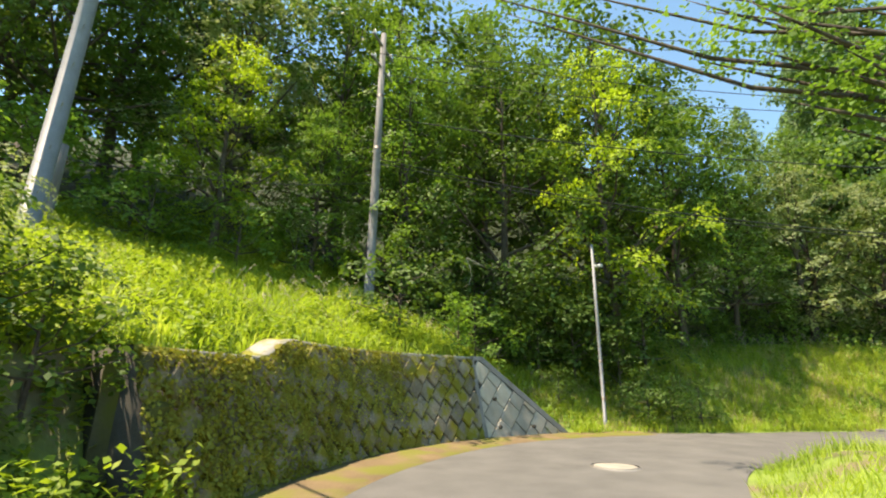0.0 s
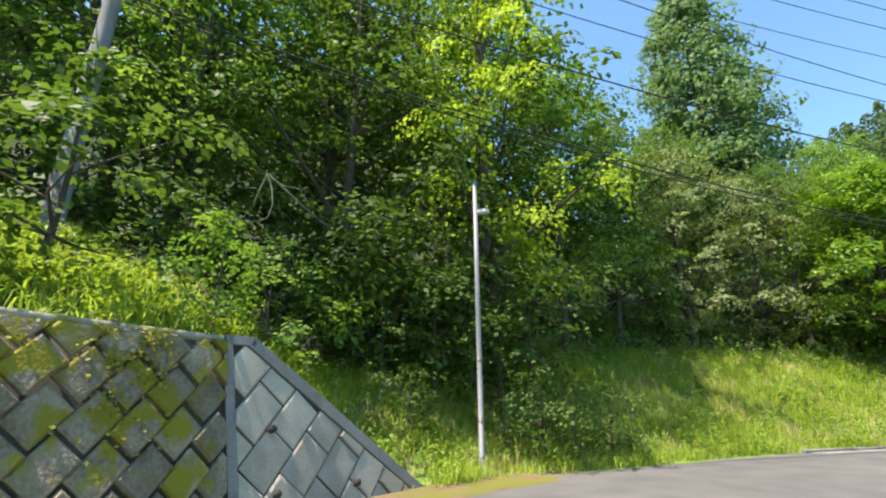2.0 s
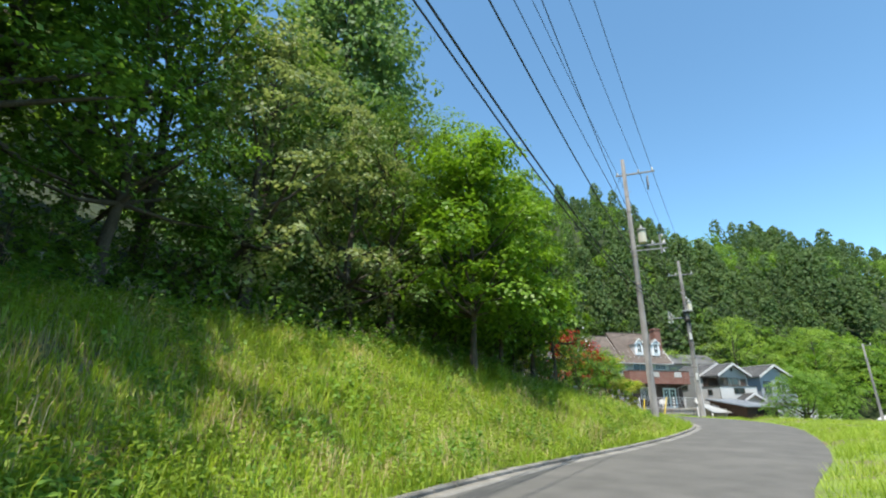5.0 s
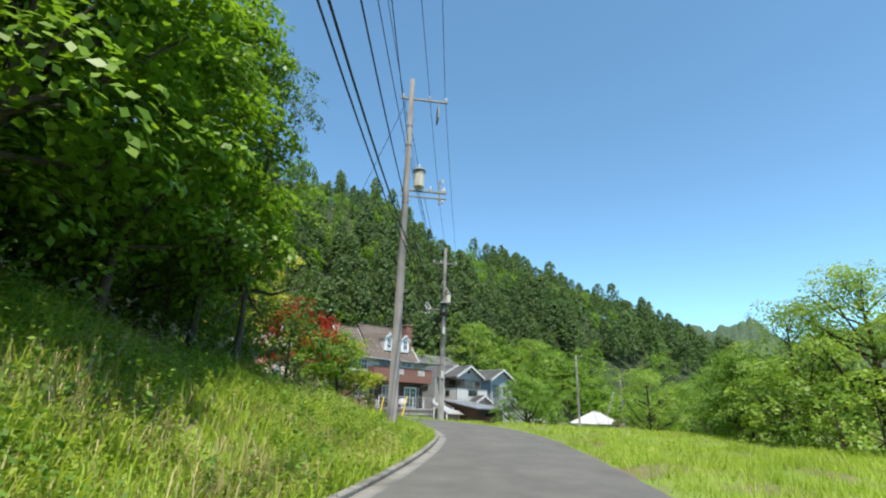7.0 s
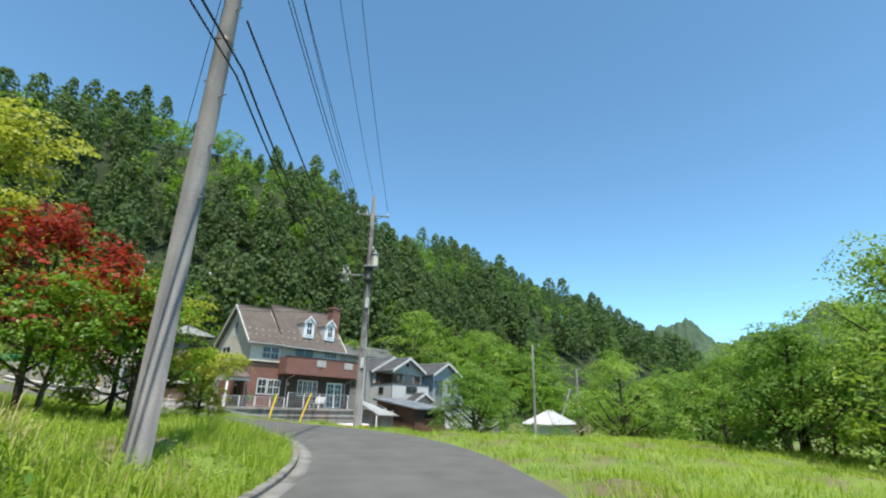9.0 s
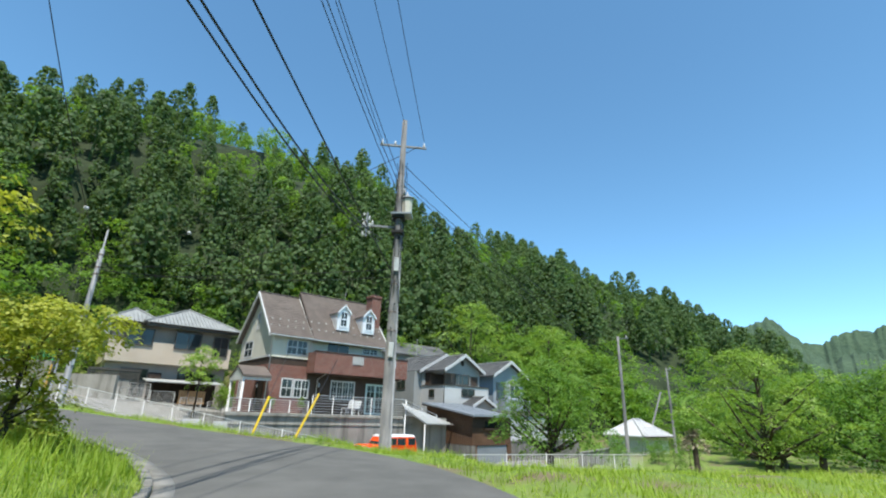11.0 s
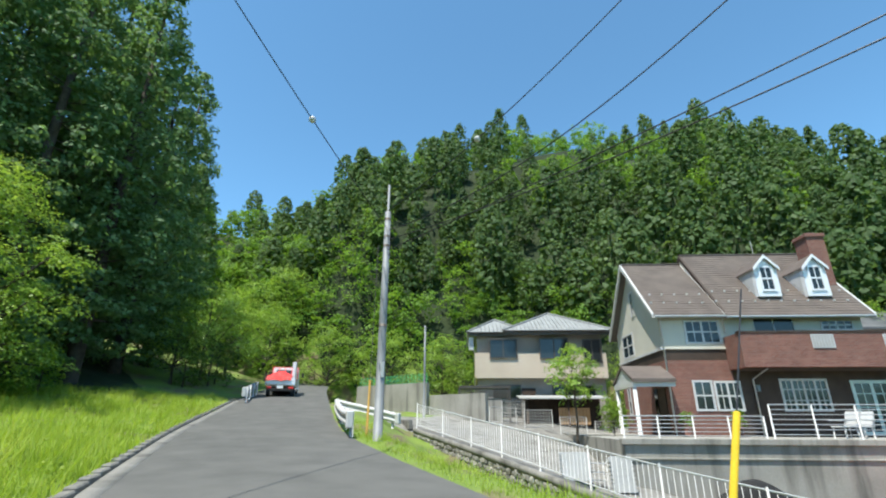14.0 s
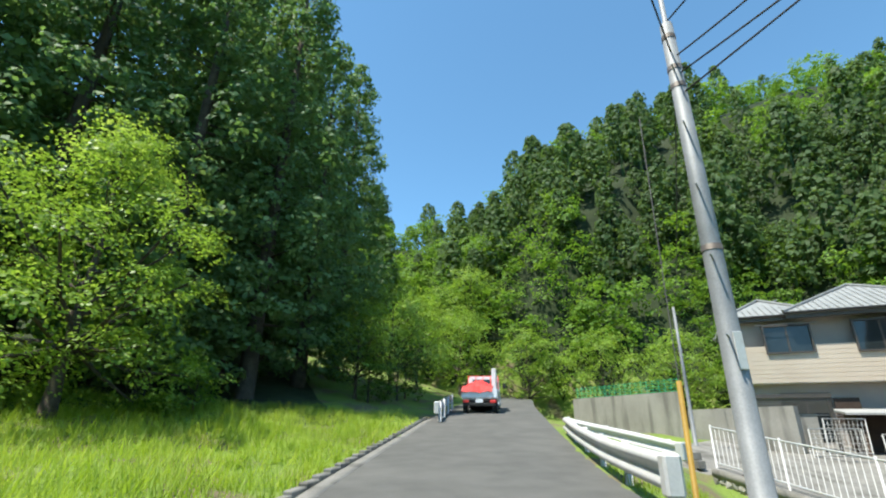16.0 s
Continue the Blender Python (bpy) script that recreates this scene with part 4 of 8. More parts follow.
# ---- cables ----
def cable(a, b, sag, r=0.012, label="black overhead cable sagging between poles", n=25, balls=()):
    t = np.linspace(0, 1, n)
    a, b = np.array(a, float), np.array(b, float)
    p = a + (b - a) * t[:, None]
    p[:, 2] -= sag * 4 * t * (1 - t)
    o = link_np("cable", *tube_np(p, r, 5), M_cable, smooth=True)
    tagged(o, label, "cable", "overhead cables")
    for k in balls:
        q = a + (b - a) * k
        q[2] -= sag * 4 * k * (1 - k)
        bm = bmesh.new()
        bmesh.ops.create_uvsphere(bm, u_segments=14, v_segments=10, radius=0.08, matrix=Matrix.Translation(q))
        part("marker_ball", bm, M_white, o, "white marker ball")
    return o


for dy1, z1, dy2, z2, sag, r in ((-1.4, 13.85, -0.9, 12.8, 0.5, 0.011), (-0.75, 13.85, 0.0, 13.7, 0.5, 0.011), (0.35, 13.85, 0.9, 12.8, 0.5, 0.011), (-0.05, 12.3, 0.1, 11.2, 0.45, 0.013), (0.0, 11.4, 0.15, 10.9, 0.5, 0.013), (0.05, 11.3, 0.2, 10.6, 0.5, 0.013)):
    cable((P2[0], P2[1] + dy1, z1), (P3[0], P3[1] + dy2, z2), sag, r)
cable((P2[0], P2[1] - 0.3, 7.9), (P3[0] - 0.1, P3[1] + 0.05, 6.75), 0.12, 0.02, "thick twisted black cable between poles")
cable((P2[0], P2[1] - 0.4, 6.85), (P3[0] - 0.11, P3[1] + 0.6, 8.25), 1.0, 0.02, "thick black communication cable between poles")
cable((P2[0], P2[1] - 0.3, 6.75), (P3[0] - 0.11, P3[1] + 0.7, 8.15), 1.0, 0.018)
for dy1, z1, dy2, z2, sag, r in ((-0.7, 13.75, -1.4, 13.85, 0.9, 0.012), (0.0, 14.0, -0.75, 13.85, 0.9, 0.012), (0.7, 13.75, 0.35, 13.85, 0.9, 0.012), (-0.6, 12.8, 0.0, 11.4, 1.2, 0.014), (0.6, 12.8, 0.1, 11.3, 1.2, 0.014), (0.13, 10.66, 0.04, 9.13, 1.31, 0.02), (0.3, 9.05, -0.4, 6.85, 1.83, 0.02), (0.4, 8.95, -0.3, 6.75, 1.83, 0.016)):
    cable((P1[0], P1[1] + dy1, z1), (P2[0], P2[1] + dy2, z2), sag, r)
for dx, dy, z1, z2, sag, bl in ((0.0, -0.68, 12.57, 8.0, 0.75, (0.72,)), (-0.2, 1.35, 9.05, 7.35, 0.85, ()), (0.0, 0.15, 7.02, 6.72, 0.1, ()), (0.0, 0.15, 6.7, 7.05, 0.28, ())):
    cable((P3[0] + dx, P3[1] + dy, z1), (P4[0], P4[1], z2), sag, 0.013, "thin cable with a white marker ball" if bl else "black overhead cable sagging between poles", balls=bl)
for dy, z1, z2, sag in ((0.0, 11.75, 7.6, 0.7), (0.0, 11.05, 6.4, 0.4), (0.0, 10.85, 6.2, 0.5), (0.0, 10.4, 6.0, 0.6)):
    cable((P3[0], P3[1] + dy, z1), (75, 0, z2), sag, 0.014)
cable((75, 0, 7.4), (92.3, -10.7, 6.9), 0.5)
cable((75, 0, 6.6), (92.3, -10.7, 6.2), 0.5)
cable((P4[0], P4[1], 7.2), (65.2, 37.6, 7.1), 0.4, 0.01)
cable((65.2, 37.6, 7.0), (72.9, 41.0, 7.4), 0.5, 0.012, "pale service cable to the beige house")
cable((P2[0], P2[1], 14.1), (P4[0], P4[1], 7.4), 0.85, 0.012, "thin overhead wire with a white marker ball", balls=(0.81,))
cable((P1[0], P1[1], 11.4), (-7.9, 7.65, 11.0), 0.2)
cable((P1[0], P1[1], 8.0), (-8.85, 8.85, 5.9), 0.3)
cable((-7.9, 7.65, 9.6), (-2.0, 3.0, 7.2), 0.6, 0.03, "thick pale cable across the bank")

# guy wires with yellow covers
for base, top in (((51.9, 17.75, None), (53.8, 17.6, 2.24)), ((52.5, 19.35, None), (53.5, 19.3, 2.1))):
    b = Vector((base[0], base[1], ground_z(base[0], base[1]) - 0.05))
    t = Vector(top)
    g = tagged(thing("guy_wire", b.x, b.y, b.z), "yellow plastic cover on a slanting guy wire", "guy wire")
    bar("yellow_cover", (0, 0, 0.05), t - b, 0.042, M_yellow, g, 12)
    up = (t - b).normalized()
    bar("wire", t - b, (t - b) + up * 2.2, 0.012, M_cable, g, 5)
g = tagged(thing("marker_post", 55.25, 29.25, ground_z(55.25, 29.25)), "faded ochre guard post beside the pole", "post")
bar("yellow_cover", (0, 0, -0.1), (0.02, 0, 3.15 - g.location.z), 0.035, M_ochre, g, 12)
bar("wire", (0.02, 0, 3.1 - g.location.z), (0.03, -0.05, 7.4 - g.location.z), 0.008, M_cable, g, 5)

# ---- guard rails ----
def guard_rail(points, label, end_box=True):
    pts = [Vector(p) for p in points]
    g = tagged(thing("guard_rail", *pts[0]), label, "guard rail")
    o = pts[0]
    prof = [(-0.02, 0.35), (0.06, 0.4), (0.06, 0.47), (-0.02, 0.52), (-0.02, 0.58), (0.06, 0.63), (0.06, 0.7), (-0.02, 0.75)]
    sp = spline([tuple(p) for p in pts], 8)
    d = np.gradient(sp[:, :2], axis=0)
    d /= np.linalg.norm(d, axis=1)[:, None]
    nl = np.stack([-d[:, 1], d[:, 0]], 1)
    v = np.stack([np.column_stack([sp[:, :2] + nl * a, sp[:, 2] + b]) for a, b in prof] + [np.column_stack([sp[:, :2] + nl * (a - 0.012), sp[:, 2] + b]) for a, b in prof[::-1]], 1) - np.array(o)
    n = len(prof) * 2
    a, b = np.meshgrid(np.arange(len(sp) - 1), np.arange(n), indexing="ij")
    c = (b + 1) % n
    f = np.stack([a * n + b, a * n + c, (a + 1) * n + c, (a + 1) * n + b], -1).reshape(-1, 4)
    link_np("beam", v.reshape(-1, 3), f, M_white, g, "white-painted corrugated beam")
    total = np.concatenate([[0], np.cumsum(np.linalg.norm(np.diff(sp, axis=0), axis=1))])
    for s in np.arange(0.35, total[-1], 1.9):
        q = np.array([np.interp(s, total, sp[:, k]) for k in range(3)]) - np.array(o)
        nn = np.array([np.interp(s, total, nl[:, k]) for k in range(2)])
        q[:2] -= nn * 0.09
        bar("post", (q[0], q[1], q[2] - 0.5), (q[0], q[1], q[2] + 0.76), 0.055, M_white, g, 12)
    if end_box:
        ang = math.degrees(math.atan2(d[0][1], d[0][0]))
        bm = bmesh.new()
        add_box(bm, -0.1, -0.1, 0.33, 0.12, 0.1, 0.77, 0.03, pose(0, 0, 0, 0, 0, ang))
        part("end_cap", bm, M_white, g, "boxy white end cap")
    return g


def gz(x, y, d=0.0):
    return (x, y, ground_z(x, y) + d)


guard_rail([(54.2, 28.6, 1.5), (55.9, 31.6, 1.68), (57.8, 34.8, 1.98), (59.3, 37.2, 2.25)], "white corrugated guard rail along the lane")
guard_rail([(60.2, 33.8, 1.58), (59.9, 35.2, 1.85), (59.6, 36.6, 2.1), (59.4, 37.3, 2.25)], "white corrugated guard rail beside the driveway")
guard_rail([(56.9, 41.7, 2.82), (58.4, 44.5, 3.2), (60.0, 47.3, 3.6)], "short white guard rail beneath overhanging branches")

# ---- white fence above the yard ----
FENCE_TOP = spline([(61.1, 33.6, 2.74), (60.3, 30, 2.2), (58.9, 26, 1.7), (57.8, 22.5, 1.2), (57.5, 19, 0.7), (58, 16, 0.2), (58.8, 13, 0.03), (60.5, 8, 0.08), (63, 3, 0.05)], 20)
_fl = np.concatenate([[0], np.cumsum(np.linalg.norm(np.diff(FENCE_TOP, axis=0), axis=1))])


def fence_at(s):
    return np.array([np.interp(s, _fl, FENCE_TOP[:, k]) for k in range(3)])


_n = int(_fl[-1] / 2.0)
for i in range(_n):
    a, b = fence_at(i * _fl[-1] / _n), fence_at((i + 1) * _fl[-1] / _n)
    g = tagged(thing("fence_panel", a[0], a[1], a[2] - 1.0), "white-painted steel bar fence panel on a low wall", "fence", "panels of the white fence")
    d = b - a
    bar("post", (0, 0, -0.1), (0, 0, 1.03), 0.022, M_white, g, 8)
    bar("top_rail", (0, 0, 0.98), (d[0], d[1], d[2] + 0.98), 0.019, M_white, g, 6)
    bar("bottom_rail", (0, 0, 0.14), (d[0], d[1], d[2] + 0.14), 0.018, M_white, g, 6)
    k = 14
    me = None
    for j in range(1, k):
        t = j / k
        if me is None:
            o = bar("baluster", (0, 0, 0.14), (0, 0, 0.98), 0.0075, M_white, g, 5)
            me = o.data
        else:
            o = new("baluster", me)
            o.parent = g
        o.location = (d[0] * t, d[1] * t, d[2] * t)
# rubble wall that carries the fence
_ft = FENCE_TOP.copy()
_ft[:, 2] -= 1.02
_ff = _ft.copy()
_ff[:, 2] -= 1.3
rub = wall_solid("wall_rubble", _ft[:110, :] + np.array([-0.14, 0, 0]), _ff[:110, :] + np.array([-0.14, 0, 0]), 0.32, M_stain, "rough rubble wall with concrete top under the fence")
strip("coping", np.column_stack([_ft[:110] + np.array([-0.2, 0, -0.02]), np.tile([1.0, 0.1], (110, 1))]), [(-0.02, -0.12), (-0.02, 0.06), (0.46, 0.06), (0.46, -0.12)], M_stain, "weathered concrete coping", rub)
_rr = np.random.default_rng(12)
_stone = []
for k in range(5):
    bm = bmesh.new()
    bmesh.ops.create_icosphere(bm, subdivisions=1, radius=0.13)
    for v in bm.verts:
        v.co *= _rr.uniform(0.75, 1.2)
        v.co.x *= 0.6
    me = bpy.data.meshes.new("stone")
    bm.to_mesh(me)
    bm.free()
    me.materials.append(M_rubble)
    _stone.append(me)
_len2 = np.concatenate([[0], np.cumsum(np.linalg.norm(np.diff(_ft[:70], axis=0), axis=1))])
for s in np.arange(0.1, _len2[-1], 0.2):
    for lev in range(5):
        q = np.array([np.interp(s + 0.1 * (lev % 2), _len2, _ft[:70, k]) for k in range(3)])
        o = new("stone", _stone[_rr.integers(5)])
        o.parent = rub
        o.matrix_basis = pose(q[0] - 0.16 + _rr.uniform(-0.03, 0.03), q[1] + _rr.uniform(-0.03, 0.03), q[2] - 0.22 - 0.19 * lev, _rr.uniform(0, 360), 0, _rr.uniform(-10, 10))

# ---- trees ----
def leaf_quads(rng, p, nrm, size, slim=0.42, fold=0.12):
    """Pointed four-cornered leaves at p, facing nrm."""
    n = len(p)
    nrm = nrm / (np.linalg.norm(nrm, axis=1)[:, None] + 1e-9)
    r = rng.normal(size=(n, 3))
    u = np.cross(nrm, r)
    u /= np.linalg.norm(u, axis=1)[:, None] + 1e-9
    w = np.cross(nrm, u)
    s = (size * rng.uniform(0.65, 1.25, n))[:, None]
    v = np.stack([p - u * s * 0.5, p + w * s * slim - nrm * s * fold * 0 , p + u * s * 0.5 - nrm * s * fold, p - w * s * slim], 1)
    f = np.arange(n * 4).reshape(n, 4)
    return v.reshape(-1, 3), f


def lobed_crown(rng, lobes, clumps, per, leaf, clump_r, up=0.55, shell=(0.72, 1.05), slim=0.33):
    """Flat drooping sprays of leaves over the outside of many lobes, with gaps between them and a few leaves deep inside."""
    ps, ns, ss = [], [], []
    per = int(per * 1.4)
    for c, r in lobes:
        c, r = np.array(c, float), np.array(r, float)
        k = max(3, int(0.6 * clumps * (r.mean() ** 2)))
        d = rng.normal(size=(k, 3))
        d[:, 2] += 0.3
        d /= np.linalg.norm(d, axis=1)[:, None]
        q = c + d * r * rng.uniform(*shell, k)[:, None]
        cn = d * 0.5 + np.array([0, 0, 0.85]) + rng.normal(size=(k, 3)) * 0.16
        cn /= np.linalg.norm(cn, axis=1)[:, None]
        e1 = d - (d * cn).sum(1, keepdims=True) * cn + rng.normal(size=(k, 3)) * 0.05
        e1 /= np.linalg.norm(e1, axis=1)[:, None] + 1e-9
        e2 = np.cross(cn, e1)
        rho, th = np.sqrt(rng.uniform(0.02, 1.1, (k, per))), rng.uniform(0, 2 * np.pi, (k, per))
        rr = clump_r * rng.uniform(0.6, 1.45, k)[:, None]
        a, b = rho * np.cos(th) * rr * 1.15, rho * np.sin(th) * rr * 0.8
        lift = rng.normal(size=(k, per)) * rr * 0.13 - rho ** 2 * rr * 0.3
        pts = q[:, None] + e1[:, None] * a[:, :, None] + e2[:, None] * b[:, :, None] + cn[:, None] * lift[:, :, None]
        nn = cn[:, None] + (e1[:, None] * np.cos(th)[:, :, None] + e2[:, None] * np.sin(th)[:, :, None]) * rho[:, :, None] * 0.45 + rng.normal(size=(k, per, 3)) * 0.27
        ps.append(pts.reshape(-1, 3))
        ns.append(nn.reshape(-1, 3))
        ss.append(np.full(k * per, leaf))
        m = max(4, k * per // 7)
        inner = rng.normal(size=(m, 3))
        inner *= (rng.uniform(0.15, 0.75, m) / np.linalg.norm(inner, axis=1))[:, None]
        ps.append(c + inner * r)
        ns.append(rng.normal(size=(m, 3)) + np.array([0, 0, 0.8]))
        ss.append(np.full(m, leaf * 1.1))
    return leaf_quads(rng, np.vstack(ps), np.vstack(ns), np.concatenate(ss), slim)


def limbs(rng, height_, girth, lobes, sides=7, lean=(0.0, 0.0), fork=0.35):
    """A trunk with a limb to each lobe."""
    top = np.array([lean[0], lean[1], height_ * 0.8])
    ts = np.linspace(0, 1, 7)
    wob = rng.normal(size=(7, 2)) * 0.03 * height_ * ts[:, None] * (1 - ts[:, None])
    path = np.column_stack([top[0] * ts ** 1.4 + wob[:, 0], top[1] * ts ** 1.4 + wob[:, 1], -0.25 + (top[2] + 0.25) * ts])
    rad = girth * (1 - 0.85 * ts) * np.where(ts == 0, 1.35, 1)
    out = [tube_np(path, rad, sides)]
    for c, r in lobes:
        c = np.array(c, float)
        h = np.clip(c[2] - np.hypot(c[0], c[1]) * 0.75, height_ * fork * 0.6, height_ * 0.72)
        k = (h + 0.25) / (top[2] + 0.25)
        a = np.array([np.interp(k, ts, path[:, 0]), np.interp(k, ts, path[:, 1]), h])
        m = (a + c) / 2 + np.array([0, 0, -0.06 * np.linalg.norm(c - a)]) + rng.normal(size=3) * 0.08
        g = girth * (1 - 0.8 * k) * 0.6
        out.append(tube_np([a, m, c, c + (c - m) * 0.3], [g, g * 0.65, g * 0.35, g * 0.1], 5))
    return merge_np(out)


def make_broadleaf(name, label, seed, height_, spread, leafm, leaf=0.2, n_lobes=14, clumps=9.0, per=26, clump_r=0.5, low=0.3, girth=0.16, lean=(0, 0), flat=0.75, category="tree", lobe=(0.3, 0.48)):
    rng = np.random.default_rng(seed)
    ob = new(name)
    tagged(ob, label, category)
    lobes = []
    for i in range(n_lobes):
        t = (i + 0.5) / n_lobes
        z = height_ * (low + (0.93 - low) * t)
        prof = math.sin(math.pi * min(1, (0.18 + 0.82 * t)) ** 0.8) ** 0.6
        rad = spread * prof * rng.uniform(0.35, 0.8)
        an = i * 2.4 + rng.uniform(-0.5, 0.5)
        lr = spread * rng.uniform(*lobe)
        lobes.append(((math.cos(an) * rad + lean[0] * t, math.sin(an) * rad + lean[1] * t, z), (lr, lr, lr * flat)))
    v, f = limbs(rng, height_, girth, lobes, lean=lean)
    link_np("trunk", v, f, M_bark, ob, smooth=True)
    v, f = lobed_crown(rng, lobes, clumps, per, leaf, clump_r)
    link_np("crown", v, f, leafm, ob)
    return ob


def make_conifer(name, label, seed, height_, spread, leafm, leaf=0.4, whorls=26, per=16, low=0.18, girth=0.22, arms=9, droop=0.25):
    """Drooping boughs that carry rounded tufts of foliage, thinner towards the tip."""
    rng = np.random.default_rng(seed)
    ob = new(name)
    tagged(ob, label, "tree")
    pieces = [tube_np([(0, 0, -0.4), (0.03, 0, height_ * 0.5), (0, 0.02, height_ * 0.98)], [girth * 1.2, girth * 0.65, 0.03], 8)]
    ps, ns = [], []
    lump = [noise.noise(Vector((i * 0.37, seed, 0.5))) for i in range(200)]
    for w in range(whorls):
        t = w / (whorls - 1)
        z = height_ * (low + (1 - low) * t)
        reach = spread * (1 - t) ** 0.6 * (0.6 + 0.4 * min(1, t * 5)) + 0.15
        for a in range(max(4, int(arms * (1 - 0.45 * t)))):
            an = rng.uniform(0, 2 * math.pi)
            ln = reach * (rng.uniform(0.78, 1.06) + 0.3 * lump[int(an * 8 + w * 1.7) % 200])
            d = np.array([math.cos(an), math.sin(an), 0])
            side = np.array([-math.sin(an), math.cos(an), 0])
            z0 = z + rng.uniform(-0.5, 0.5) * height_ / whorls
            end = np.array([d[0] * ln, d[1] * ln, z0 - droop * ln + 0.12 * ln])
            if w % 2 == 0 and a < 4:
                pieces.append(tube_np([(0, 0, z0), end * 0.5 + np.array([0, 0, z0 * 0.5 + 0.05 * ln]), end], [girth * 0.22 * (1 - t) + 0.01, 0.02, 0.008], 4))
            for j in range(max(1, int(round(1 + 3.2 * ln / spread)))):
                f = 1.0 - 0.24 * j + rng.uniform(-0.07, 0.07)
                tuft = (0.3 + 0.22 * ln / spread) * rng.uniform(0.75, 1.3)
                c = d * ln * f + side * rng.normal() * 0.2 * ln * (1.1 - f * 0.6) + np.array([0, 0, z0 - droop * ln * f ** 1.5 + 0.12 * ln * f ** 3])
                k = max(6, int(per * 0.3))
                o = rng.normal(size=(k, 3))
                o[:, 2] = np.abs(o[:, 2]) * 0.7 - 0.25
                o /= np.linalg.norm(o, axis=1)[:, None]
                ps.append(c + o * tuft * rng.uniform(0.75, 1.1, k)[:, None])
                ns.append(o + d * 0.35 + np.array([0, 0, 0.45]) + rng.normal(size=(k, 3)) * 0.3)
    v, f = merge_np(pieces)
    link_np("trunk", v, f, M_bark, ob, smooth=True)
    v, f = leaf_quads(rng, np.vstack(ps), np.vstack(ns), leaf, 0.36, 0.25)
    link_np("crown", v, f, leafm, ob)
    return ob


def plant(ob, x, y, rz=0.0, s=1.0, dz=0.0, first=False, sz=None):
    """Set a tree, or a copy of it, on the ground."""
    m = pose(x, y, ground_z(x, y) - 0.05 + dz, 0, 0, rz)
    o = ob if first else copy_thing(ob, m)
    o.matrix_basis = m @ Matrix.Diagonal((s, s, sz or s, 1))
    return o


# kinds of tree, each built once
oak = make_broadleaf("broadleaf_tree", "leafy deciduous tree at the wood's edge", 1, 11, 3.4, M_leaf_a, 0.12, 26, 16, 34, 0.46, 0.13, flat=0.55, lobe=(0.26, 0.42))
oak_b = make_broadleaf("broadleaf_tree", "dense dark green tree in the wood", 2, 12, 3.6, M_leaf_c, 0.2, 24, 6, 22, 0.55, 0.15)
beech = make_broadleaf("broadleaf_tree", "bright yellow-green young tree on the bank", 3, 9.5, 3.0, M_leaf_lime, 0.115, 22, 20, 34, 0.42, 0.14, flat=0.45, lobe=(0.26, 0.4))
greyleaf = make_broadleaf("broadleaf_tree", "pale grey-green tree overhung with climbers", 4, 9, 3.0, M_leaf_d, 0.13, 24, 16, 32, 0.42, 0.08, flat=0.5, lobe=(0.26, 0.42))
oak_c = make_broadleaf("broadleaf_tree", "dense dark green tree at the wood's edge", 10, 11, 3.5, M_leaf_c, 0.13, 24, 12, 30, 0.5, 0.1, flat=0.6, lobe=(0.28, 0.44))
shrub = make_broadleaf("shrub", "low leafy shrub under the trees", 5, 2.0, 1.3, M_leaf_a, 0.11, 9, 17, 28, 0.32, 0.12, 0.05, category="shrub")
shrub_c = make_broadleaf("shrub", "bright leafy shrub at the meadow's edge", 25, 2.2, 1.5, M_leaf_b, 0.12, 10, 15, 26, 0.35, 0.1, 0.05, flat=0.5, category="shrub")
shrub_d = make_broadleaf("shrub", "pale grey-green brushwood beside the wall", 26, 1.8, 1.3, M_leaf_d, 0.07, 10, 20, 28, 0.3, 0.08, 0.04, category="shrub")
shrub_b = make_broadleaf("shrub", "low dark shrub under the trees", 6, 2.4, 1.5, M_leaf_c, 0.115, 9, 17, 28, 0.35, 0.1, 0.05, category="shrub")
cedar = make_conifer("conifer_tree", "tall dark cypress in a dense stand", 7, 24, 3.5, M_conifer, 0.235, 46, 72, 0.08, 0.3)
cedar_b = make_conifer("conifer_tree", "tall dark cypress in a dense stand", 8, 22, 3.8, M_conifer, 0.24, 42, 72, 0.05, 0.3)

